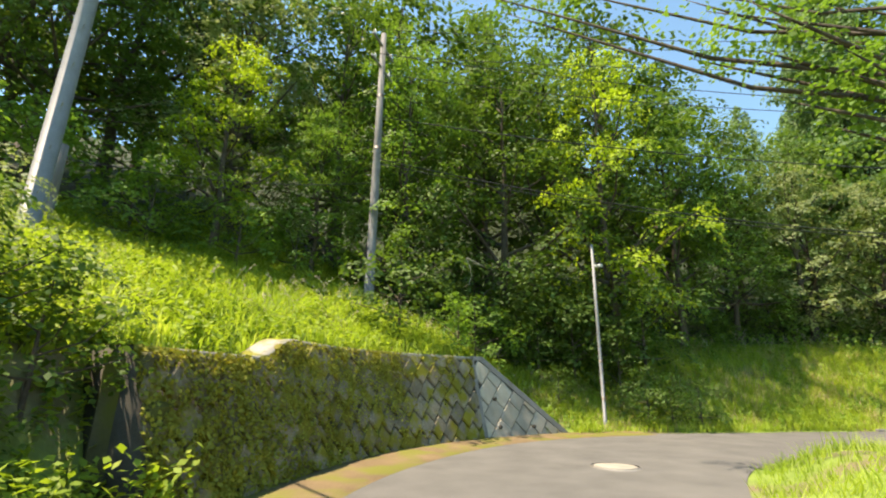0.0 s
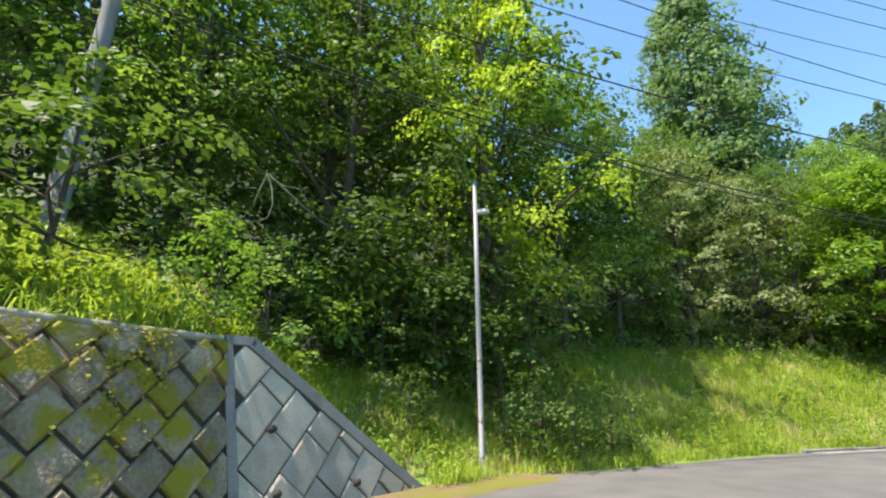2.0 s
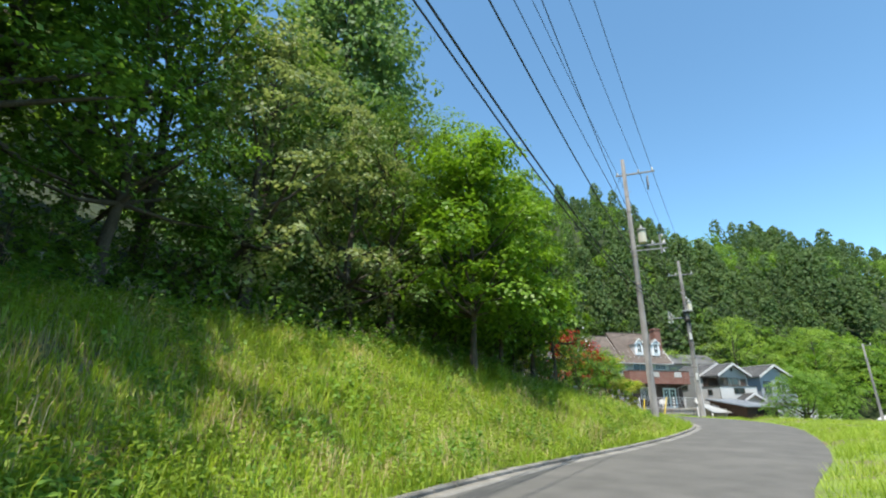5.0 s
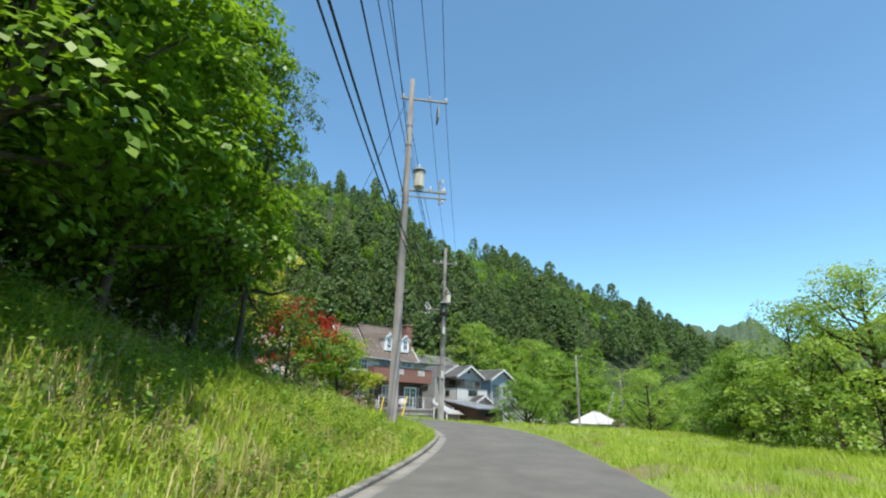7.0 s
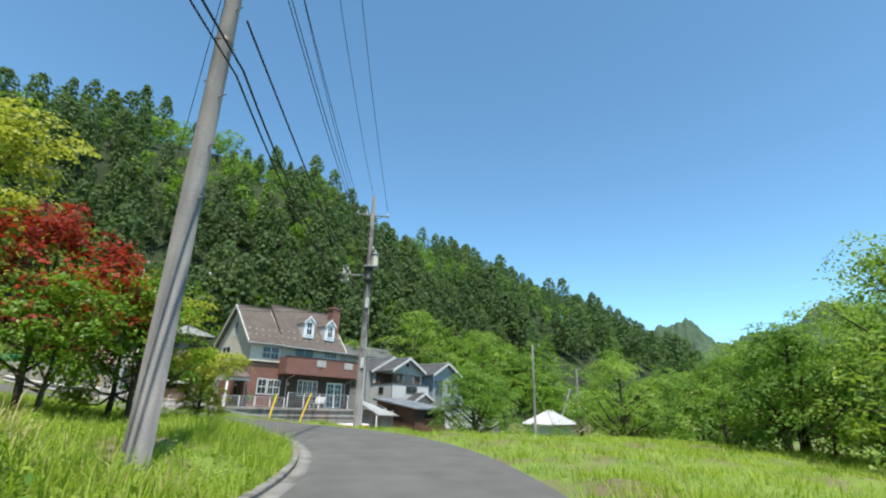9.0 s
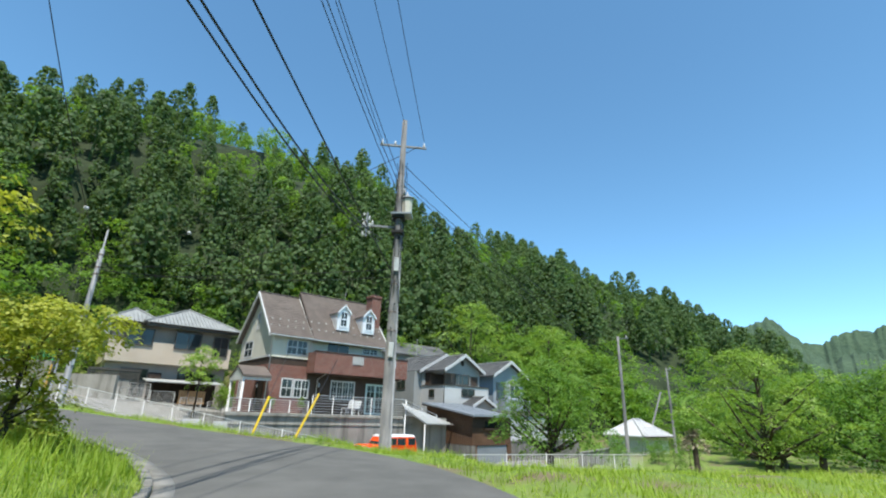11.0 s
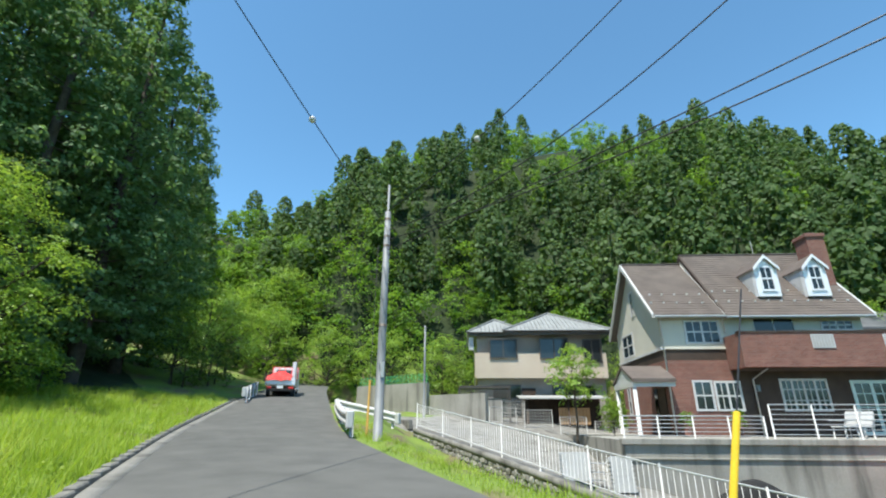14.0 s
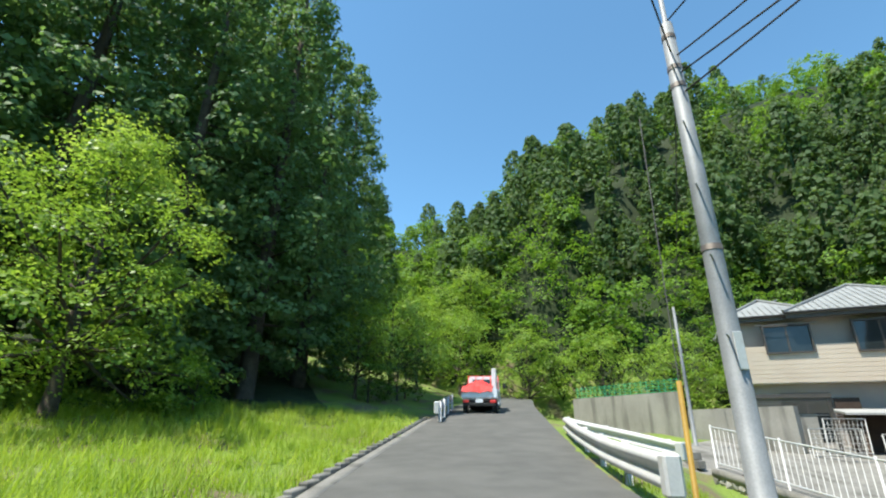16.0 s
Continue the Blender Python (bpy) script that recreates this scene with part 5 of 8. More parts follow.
plant(oak, -2.6, 18.6, 0, 1.2, first=True)
plant(oak_c, 1.6, 20.0, 0, 1.4, first=True)
plant(oak_b, 1.0, 24.0, 0, 1.6, first=True)
plant(beech, 5.9, 19.6, 0, 1.38, first=True, sz=1.62)
plant(greyleaf, 16.2, 23.4, 0, 1.1, first=True)
for x, y, rz, s, ob in [
        (-7.9, 13.6, 40, 0.85, beech), (-5.4, 15.6, 140, 0.62, oak), (-9.6, 17.0, 40, 1.45, greyleaf), (-16, 20, 80, 1.5, oak_b), (-15, 17, 10, 1.6, oak_b), (-10.5, 19.5, 150, 1.6, oak_b), (-6.0, 19.5, 200, 1.35, oak_c),
        (-4.0, 23, 300, 1.7, oak_b), (7.4, 24.4, 20, 1.85, oak_b), (9.8, 22.4, 120, 1.15, oak), (11, 26, 60, 1.4, oak_b),
        (12.8, 23.4, 75, 0.9, oak), (14.6, 25.8, 190, 1.1, oak_b), (19.4, 22.6, 30, 0.95, greyleaf), (18.5, 26, 100, 1.0, oak_b),
        (25.5, 24, 220, 0.8, oak_b), (0.5, 29, 90, 1.8, oak_b), (-8, 27, 20, 1.8, oak_b), (8, 31, 170, 1.6, oak_b), (15, 32, 230, 1.4, oak_b), (24, 29, 60, 1.0, oak_b),
        (-19, 9, 120, 1.3, oak_b), (-17, 14.5, 50, 1.5, oak_b), (-22, 20, 50, 1.8, oak_b), (-15, 12, 80, 1.5, oak_b), (-17, 25, 200, 1.8, oak_b), (28, 27, 140, 0.9, oak_b), (3.8, 22.5, 99, 1.5, oak_c), (-13.4, 8.6, 10, 0.85, oak_c), (-13.5, 13.0, 70, 1.2, oak_c), (-13.5, 5.0, 200, 0.75, oak_c)]:
    plant(ob, x, y, rz, s)
# tall conifer behind the wood
tall = make_conifer("conifer_tree", "tall blue-green conifer above the wood", 9, 19, 4.0, M_conifer, 0.2, 46, 110, 0.22, 0.3, 13)
plant(tall, 25.2, 29.2, 0, 1.4, first=True)
# the leafy trees that hang over the lane
hero = make_broadleaf("broadleaf_tree", "bright green large-leaved tree overhanging the lane", 11, 8.6, 3.3, M_leaf_hero, 0.17, 32, 16, 34, 0.5, 0.2, 0.12, flat=0.45, lobe=(0.28, 0.42))
plant(hero, 22.0, 19.6, 0, 1.02, first=True)
plant(hero, 24.9, 19.9, 130, 0.88)
plant(hero, 27.3, 19.6, 250, 0.8, sz=1.15)
plant(oak_c, 28.0, 21.6, 60, 0.62)
plant(oak_c, 28.0, 18.9, 200, 0.5, sz=0.85)
# deep-green kind chosen here so its leaf colour carries the backlit crown's shade
plant(oak_c, 32.5, 24.2, 20, 0.95, sz=1.1)
plant(hero, 30.2, 22.9, 300, 0.95)
plant(oak_c, 33.4, 23.0, 140, 0.55, sz=0.58)
plant(oak, 24.2, 21.6, 130, 1.0)
for x, y, rz, s in ((22.6, 21.4, 40, 0.8), (20.2, 21.6, 170, 0.85), (26.4, 21.6, 250, 0.62)):
    plant(oak_c, x, y, rz, s)
# the cypress stand by the upper lane
plant(cedar, 50.2, 44.5, 0, 1.0, first=True)
plant(cedar_b, 47.0, 42.6, 0, 1.0, first=True)
for x, y, rz, s, ob in [(43.2, 42.3, 50, 1.05, cedar), (39.5, 41.8, 100, 1.1, cedar_b), (36, 42, 200, 1.15, cedar), (32, 43, 20, 1.15, cedar_b), (28, 45, 20, 1.1, cedar), (52.6, 48.5, 70, 0.95, cedar_b),
                        (49, 48, 250, 1.1, cedar), (45, 47, 10, 1.2, cedar_b), (40.5, 47, 310, 1.25, cedar), (35.5, 47.5, 80, 1.25, cedar_b), (55, 53, 160, 0.95, cedar), (51, 53.5, 33, 1.15, cedar_b), (46, 53, 66, 1.25, cedar)]:
    plant(ob, x, y, rz, s)
bright = make_broadleaf("broadleaf_tree", "bright spreading tree at the edge of the meadow", 12, 8.0, 3.5, M_leaf_b, 0.105, 34, 24, 32, 0.45, 0.06, 0.16, flat=0.5, lobe=(0.24, 0.38))
plant(bright, 46.0, 38.3, 0, 1.08, first=True, sz=1.0)
plant(bright, 39.6, 39.0, 90, 1.0)
# round the yard and the meadow
meadow_tree = make_broadleaf("broadleaf_tree", "broad light green tree beyond the meadow", 21, 7.6, 3.6, M_leaf_b, 0.135, 26, 13, 26, 0.5, 0.1, 0.16, flat=0.42, lobe=(0.26, 0.42))
layered = make_broadleaf("maple_tree", "spreading maple in layers of yellow-green leaves", 22, 6.6, 3.5, M_leaf_b, 0.15, 24, 11, 24, 0.55, 0.2, 0.12, flat=0.35)
cherry = make_broadleaf("cherry_tree", "spreading cherry tree beyond the meadow", 13, 6.0, 3.4, M_leaf_a, 0.15, 26, 13, 26, 0.45, 0.3, 0.24, flat=0.6)
meadow_tree.matrix_basis = pose(48.0, -8.5, ground_z(48.0, -8.5))
layered.matrix_basis = pose(58.0, 51.5, ground_z(58.0, 51.5) - 0.1)
plant(cherry, 66.9, 7.1, 0, 1.08, first=True)
for x, y, rz, s, ob in [(58.5, -9, 200, 1.0, cherry), (53, -9, 10, 1.0, cherry), (72, -12, 10, 1.15, cherry), (78, -13, 90, 1.1, cherry),
                        (38.5, -0.5, 30, 0.85, meadow_tree), (42, -4.5, 200, 1.0, meadow_tree), (46.5, -7.5, 60, 0.85, meadow_tree), (35, -4, 130, 0.95, meadow_tree), (31, -2.5, 130, 0.8, meadow_tree), (50, -11, 30, 0.8, oak), (40, -10, 30, 0.9, oak)]:
    plant(ob, x, y, rz, s)
grand = make_broadleaf("cherry_tree", "large spreading cherry tree at the meadow's edge", 23, 7.6, 4.3, M_leaf_b, 0.13, 30, 16, 28, 0.5, 0.25, 0.26, flat=0.35, lobe=(0.24, 0.38))
plant(grand, 63.6, -3.6, 0, 1.0, first=True)
plant(grand, 54.0, -6.5, 120, 0.85)
plant(grand, 37.6, -3.2, 40, 1.05)
plant(grand, 33.5, -5.0, 200, 1.0)
for x, y, rz, s in ((95.5, 11.5, 0, 1.75), (90, 19.5, 140, 1.3), (101, 1, 70, 1.5), (84, 33, 200, 1.0)):
    plant(meadow_tree, x, y, rz, s)
maple = make_broadleaf("maple_tree", "red-leaved maple tree in the garden", 14, 4.6, 1.9, M_leaf_red, 0.13, 18, 24, 26, 0.36, 0.36, 0.09, flat=0.5)
plant(maple, 38.6, 21.1, 0, 1.15, first=True)
golden = make_broadleaf("broadleaf_tree", "golden-green tree behind the maple", 15, 7.2, 2.2, M_leaf_gold, 0.12, 22, 26, 30, 0.4, 0.3, 0.12, flat=0.6)
plant(golden, 39.0, 23.6, 0, 1.15, first=True)
round_ = make_broadleaf("small_tree", "rounded dark green garden tree", 16, 3.4, 1.5, M_leaf_hero, 0.11, 16, 32, 30, 0.33, 0.34, 0.08)
plant(round_, 40.3, 19.6, 0, 1.2, first=True)
plant(round_, 37.6, 19.9, 90, 0.9)
# concrete boundary post in the grass
bp_ = tagged(thing("boundary_post", 30.2, 18.7, ground_z(30.2, 18.7)), "weathered concrete boundary post with a white cap", "post")
part("shaft", box(-0.07, -0.07, -0.3, 0.07, 0.07, 0.62, 0.015), M_concrete, bp_)
part("cap", box(-0.09, -0.08, 0.62, 0.12, 0.08, 0.68, 0.015), M_white, bp_, "white metal cap")
# flat-topped bush at the lane's corner, on leafy stems
corner_bush = tagged(new("garden_bush"), "flat-topped bright bush at the lane's corner", "bush")
_br = np.random.default_rng(17)
_bl = [((math.cos(k * 1.05) * 0.85, math.sin(k * 1.05) * 0.85, 2.15 + 0.12 * math.sin(k * 2.1)), (0.62, 0.62, 0.4)) for k in range(6)] + [((0, 0, 2.4), (0.8, 0.8, 0.35))]
_bl += [((sx_, 0.15 * k - 0.3, 0.35 + 0.42 * k), (0.38, 0.42, 0.34)) for sx_ in (-0.55, 0.5) for k in range(4)]
link_np("trunk", *limbs(_br, 2.4, 0.07, _bl), M_bark, corner_bush, smooth=True)
link_np("crown", *lobed_crown(_br, _bl, 130, 30, 0.075, 0.2), M_leaf_gold, corner_bush)
plant(corner_bush, 43.05, 19.0, 60, 0.98, first=True, sz=0.82)
plant(corner_bush, 41.2, 20.6, 120, 1.45)
yardtree = make_broadleaf("small_tree", "light green maple in the front yard", 18, 4.2, 1.35, M_leaf_b, 0.12, 18, 26, 28, 0.33, 0.46, 0.07)
plant(yardtree, 67.7, 29.8, 0, 1.15, first=True)
plant(yardtree, 68.8, 28.5, 110, 0.62)
plant(shrub, 1.0, 16.6, 0, 1.0, first=True)
plant(shrub_b, -1.6, 15.8, 0, 1.0, first=True)
plant(shrub_d, -4.3, 3.5, 0, 0.75, first=True)
for x, y, s in ((-5.2, 4.3, 0.8), (-4.7, 2.6, 0.6), (-5.9, 3.2, 0.9), (-4.0, 4.6, 0.5), (-6.2, 5.2, 0.8)):
    plant(shrub_d, x, y, s * 444, s)
plant(shrub_c, 33.2, 0.8, 0, 1.2, first=True)


# boughs that hang over the lane's start
ov = tagged(new("broadleaf_tree"), "leafy tree with boughs hanging over the lane", "tree")
_or = np.random.default_rng(19)
_ol = [((-2.6, 0.6, 4.9), (0.75, 0.75, 0.5)), ((-2.2, 0.2, 3.95), (0.55, 0.6, 0.4)), ((-2.7, 1.7, 6.1), (0.9, 0.9, 0.6)), ((-1.6, 0.9, 4.3), (0.7, 0.7, 0.5)), ((-1.0, 1.4, 5.2), (1.0, 1.0, 0.7)), ((-3.0, 3.0, 7.9), (0.7, 0.8, 0.5)), ((0.2, 0.2, 6.2), (1.4, 1.4, 1.0)), ((0.6, -1.0, 5.0), (1.2, 1.2, 0.9)), ((-0.4, 1.6, 7.4), (1.2, 1.2, 0.9)), ((-2.4, 1.7, 6.0), (0.7, 0.7, 0.5)), ((-2.1, 1.4, 5.0), (0.6, 0.6, 0.45)), ((-1.3, 1.4, 5.8), (0.8, 0.8, 0.6)), ((-1.9, 1.3, 4.2), (0.5, 0.5, 0.4)), ((-2.4, 2.3, 5.6), (0.6, 0.6, 0.4)), ((-1.1, 1.9, 4.2), (0.7, 0.7, 0.5)), ((-5.6, 3.9, 8.5), (0.7, 0.6, 0.35)), ((-4.9, 3.8, 7.8), (0.6, 0.5, 0.35)), ((-4.4, 3.6, 8.4), (0.6, 0.6, 0.35))]
link_np("trunk", *limbs(_or, 8.0, 0.15, _ol), M_bark, ov, smooth=True)
link_np("crown", *lobed_crown(_or, _ol, 26, 24, 0.09, 0.3), M_leaf_a, ov)
ov.matrix_basis = pose(6.4, 4.1, ground_z(6.4, 4.1) - 0.05)
# thicket closing the meadow
for k in range(10):
    x = 34.5 + 2.1 * k
    plant(shrub_c if k % 3 else shrub, x, 1.2 - 0.42 * k + math.sin(k * 2.3) * 0.8, k * 70, 1.1 + 0.4 * math.sin(k * 1.7) ** 2)
for x, y, rz, s, ob in ((47.5, -3.5, 40, 0.8, cherry), (52.5, -4.5, 140, 0.85, cherry), (43.0, -0.5, 77, 0.75, cherry), (57, -11, 77, 1.1, cherry), (66, -12, 10, 1.1, cherry)):
    plant(ob, x, y, rz, s)


def woods(name, label, seed, proto, spots, material):
    """Far trees as one mass: a few tree shapes repeated over the spots (x, y, z, size)."""
    rng = np.random.default_rng(seed)
    vs, fs, k = [], [], 0
    for x, y, z, s in spots:
        v, f = proto[rng.integers(len(proto))]
        a = rng.uniform(0, 2 * math.pi)
        c, sn = math.cos(a), math.sin(a)
        w = v * np.array([s, s, s * rng.uniform(0.9, 1.2)])
        vs.append(np.column_stack([w[:, 0] * c - w[:, 1] * sn + x, w[:, 0] * sn + w[:, 1] * c + y, w[:, 2] + z]))
        fs.append(f + k)
        k += len(v)
    return tagged(link_np(name, np.vstack(vs), np.vstack(fs), material), label, "woods", kind="stuff")


def far_conifer(seed, h=11.6, r=2.5, tufts=104, per=7):
    """Overlapping rounded tufts round a stem that shows below the crown, up to a blunt tip."""
    rng = np.random.default_rng(seed)
    r = r * rng.uniform(0.85, 1.2)
    bare = rng.uniform(0.16, 0.3)
    t = ((np.arange(tufts) + rng.uniform(0, 1, tufts)) / tufts) ** 0.92
    an = np.arange(tufts) * 2.4 + rng.uniform(-0.5, 0.5, tufts)
    lump = np.array([noise.noise(Vector((math.cos(a) * 1.1, math.sin(a) * 1.1, q * 5 + seed))) for a, q in zip(an, t)])
    rad = r * (1 - t) ** rng.uniform(0.42, 0.62) * (0.62 + 0.38 * np.minimum(1, t * 6)) * (0.92 + 0.5 * lump) + 0.08
    d = np.column_stack([np.cos(an), np.sin(an), np.zeros(tufts)])
    c = np.column_stack([d[:, 0] * rad, d[:, 1] * rad, h * (bare + (1 - bare) * t) - 0.2 * rad])
    o = rng.normal(size=(tufts, per, 3))
    o[:, :, 2] = np.abs(o[:, :, 2]) * 0.75 - 0.2
    o /= np.linalg.norm(o, axis=2)[:, :, None]
    size = (0.38 + 0.26 * (1 - t)) * (104 / tufts) ** 0.4 * rng.uniform(0.75, 1.25, tufts)
    p = c[:, None] + o * size[:, None, None]
    nr = o + d[:, None] * 0.4 + np.array([0, 0, 0.4]) + rng.normal(size=(tufts, per, 3)) * 0.2
    core = tube_np([(0, 0, -0.8), (0, 0, h * 0.3), (0, 0, h * 0.6), (0, 0, h * 0.97)], [0.24, 0.2, 0.16, 0.04], 5)
    return merge_np([leaf_quads(rng, p.reshape(-1, 3), nr.reshape(-1, 3), 0.58 * (104 / tufts) ** 0.45, 0.44, 0.25), core])


def far_broadleaf(seed, h=9.0, r=3.2, n=360, leaf=0.55, flat=1.0):
    rng = np.random.default_rng(seed)
    lobes = [((rng.uniform(-1, 1) * r * 0.6, rng.uniform(-1, 1) * r * 0.6, h * rng.uniform(0.3, 0.85)), (r * 0.55, r * 0.55, r * 0.55 * flat)) for _ in range(8)]
    return lobed_crown(rng, lobes, n / 5 / 12 / (r * 0.55) ** 2, 12, leaf, 0.85)


_rng = np.random.default_rng(77)
_c = _rng.uniform((-60, -150), (240, 140), (40000, 2))
_mh = mountain(_c[:, 0], _c[:, 1])
_fd = np.min([np.hypot(_c[:, 0] - (a[0] + (b[0] - a[0]) * u), _c[:, 1] - (a[1] + (b[1] - a[1]) * u)) for a, b in zip(FOOT[:-1], FOOT[1:]) for u in np.linspace(0, 1, 12)], axis=0)
_keep = (_mh > 0.8) & (np.hypot(_c[:, 0] - 45, _c[:, 1] - 15) < 185) & ((_c[:, 0] > 55) | (_c[:, 1] > 48)) & (_fd < np.where(_c[:, 0] < 66, 36, np.where(_c[:, 1] > 30, 98, 110)))
_cell = {}
for _p, _h, _f in zip(_c[_keep], _mh[_keep], _fd[_keep]):
    _w = 3.3 if _f < 24 and _p[0] > 66 and _p[1] > -12 else 4.4 if _p[1] > -5 else 5.2
    _cell.setdefault((int(_p[0] // _w), int(_p[1] // _w), _w), (*_p, _h, _f))
_ch = np.array(list(_cell.values()))
_gz = height(_ch[:, 0], _ch[:, 1])
_mix = np.array([noise.noise(Vector((x * 0.035, y * 0.035, 0.3))) for x, y in _ch[:, :2]]) + _rng.uniform(-0.35, 0.35, len(_ch))
_foot = _ch[:, 3] < np.where(_ch[:, 1] < 12, 14, 5)
_isb = (_mix > np.where(_ch[:, 1] < 12, 0.04, np.where(_ch[:, 3] > 62, -0.05, 0.16))) & ~_foot
_sz = (0.52 + 0.46 * _rng.uniform(0, 1, len(_ch)) ** 1.5) * np.where(_ch[:, 1] > 5, 1.0, 1.12)
_con = [(x, y, z - 0.5, s, e) for (x, y, _, e), z, s, b, f in zip(_ch, _gz, _sz, _isb, _foot) if not b and not f]
_bro = [(x, y, z - 0.5, s * 0.95) for (x, y, _, _), z, s, b in zip(_ch, _gz, _sz, _isb) if b]
_low = [(x, y, z - 0.3, s * 0.85) for (x, y, _, _), z, s, f in zip(_ch, _gz, _sz, _foot) if f]
_ex = np.vstack([_rng.uniform((56, 46), (92, 82), (300, 2)), _rng.uniform((78, 18), (98, 52), (230, 2)), _rng.uniform((76, -30), (112, -9), (90, 2)), _rng.uniform((84, -12), (112, 20), (240, 2))])
_ei, _ed = nearest(_ex[:, 0], _ex[:, 1])
_em = ((_ex[:, 0] < 76) | (_ex[:, 1] < 16) | (_ex[:, 1] > 52) | ((mountain(_ex[:, 0], _ex[:, 1]) > 0.4))) & ((np.abs(_ed) > 5.0) | (_ex[:, 1] > 61)) & (mountain(_ex[:, 0], _ex[:, 1]) <= 14) & ((_ed > 0) | (_ex[:, 1] > 53) | (_ex[:, 1] < 0) | (_ex[:, 0] > 78)) & (np.hypot(_ex[:, 0] - 91, _ex[:, 1] + 6) > 8) & ((_ex[:, 0] > 93) | (_ex[:, 1] < -9) | (mountain(_ex[:, 0], _ex[:, 1]) > 0.4))
_ez = height(_ex[:, 0], _ex[:, 1])
_low += [(x, y, z - 0.3, s) for (x, y), z, s in zip(_ex[_em], _ez[_em], np.where((_ex[_em, 0] > 77) & (_ex[_em, 1] > 16) & (_ex[_em, 1] < 52), 0.42, 0.7) * _rng.uniform(0.8, 1.25, _em.sum()))]
woods("maple_woods", "yellow-green maples along the mountain's foot", 3, [far_broadleaf(i + 40, 8.0, 3.4, 520, 0.44, 0.55) for i in range(5)], _low, M_leaf_woods)
woods("conifer_woods", "dark cypress and cedar woods on the lower mountain", 1, [far_conifer(i) for i in range(8)], [q[:4] for q in _con if q[4] < 34], M_needles_far)
woods("conifer_woods", "dark cypress and cedar woods on the upper mountain", 4, [far_conifer(i + 60, tufts=62, per=6) for i in range(7)], [q[:4] for q in _con if q[4] >= 34], M_needles_far)
woods("broadleaf_woods", "light green broadleaf trees among the mountain woods", 2, [far_broadleaf(i + 20) for i in range(6)], _bro, M_leaf_woods)


# hedge plants and a shaggy palm before the far buildings
for x, y, s in ((71.5, 2.2, 0.6), (73.4, 1.0, 0.75), (75.6, 2.6, 0.8), (77.4, 0.2, 0.7), (79.5, 1.8, 0.75), (76.2, -2.6, 0.75), (79.0, -3.4, 0.7), (82.0, -1.0, 0.75), (84.5, -4.6, 0.8), (86.0, -2.6, 0.95), (87.4, -1.2, 0.9), (86.0, -6.6, 0.85), (87.6, -9.0, 0.9), (73.0, -3.6, 0.8), (70.2, -1.4, 0.75), (86.5, 1.5, 1.0)):
    plant(round_ if s > 1 else shrub, x, y, s * 900, s)
lw_ = tagged(thing("garden_wall", 71.4, 4.4, -1.6, -30), "low weathered concrete wall before the hedges", "wall")
part("wall", box(0, -0.12, -0.3, 7.5, 0.12, 1.05), M_stain, lw_)
part("coping", box(-0.03, -0.16, 1.05, 7.53, 0.16, 1.13, 0.01), M_concrete, lw_)
palm = tagged(new("palm_tree"), "shaggy palm with hanging dry brown fronds", "palm")
_pp = np.random.default_rng(29)
link_np("trunk", *tube_np([(0, 0, -0.3), (0.03, 0, 1.5), (0, 0.04, 3.2)], [0.2, 0.17, 0.14], 10), M_bark, palm, smooth=True)
for _dry, _n, _m, _nm in ((True, 34, M_plume, "dry_fronds"), (False, 30, M_leaf_a, "fronds")):
    _ps, _ns = [], []
    for _i in range(_n):
        _a = _pp.uniform(0, 2 * math.pi)
        _t = np.linspace(0.15, 1, 16)
        _l = _pp.uniform(0.8, 1.3)
        _d = np.array([math.cos(_a), math.sin(_a), 0])
        _q = _d * (_l * _t * (0.75 if _dry else 1.0))[:, None] + np.array([0, 0, 3.1 if not _dry else 2.9])
        _q[:, 2] += (-1.1 * _t ** 1.3 if _dry else 0.75 * _t - 0.75 * _t ** 2.4) * _l + _pp.uniform(-0.35, 0.2)
        _ps.append(_q + _pp.normal(size=(16, 3)) * 0.07)
        _ns.append(_pp.normal(size=(16, 3)) * 0.6 + np.array([0, 0, 0.6]))
    link_np(_nm, *leaf_quads(_pp, np.vstack(_ps), np.vstack(_ns), 0.34, 0.1), _m, palm)
plant(palm, 70.6, -3.0, 0, 1.0, first=True)

# ---- houses; all share one bearing, u along the front to the right, v into the house ----
HA = -48.0


def hw(u, v):
    c, s = math.cos(radians(HA)), math.sin(radians(HA))
    return (71.6 + c * u - s * v, 23.7 + s * u + c * v)


def house(name, label, u=0.0, v=0.0, rz=HA):
    x, y = hw(u, v)
    return tagged(thing(name, x, y, 0, rz), label, "house")


def face_box(u0, u1, z0, z1, v0, v1, side=False, bevel=0.0):
    """A box whose broad face lies in the front (or, with side, in an end wall)."""
    return box(v0, u0, z0, v1, u1, z1, bevel) if side else box(u0, v0, z0, u1, v1, z1, bevel)


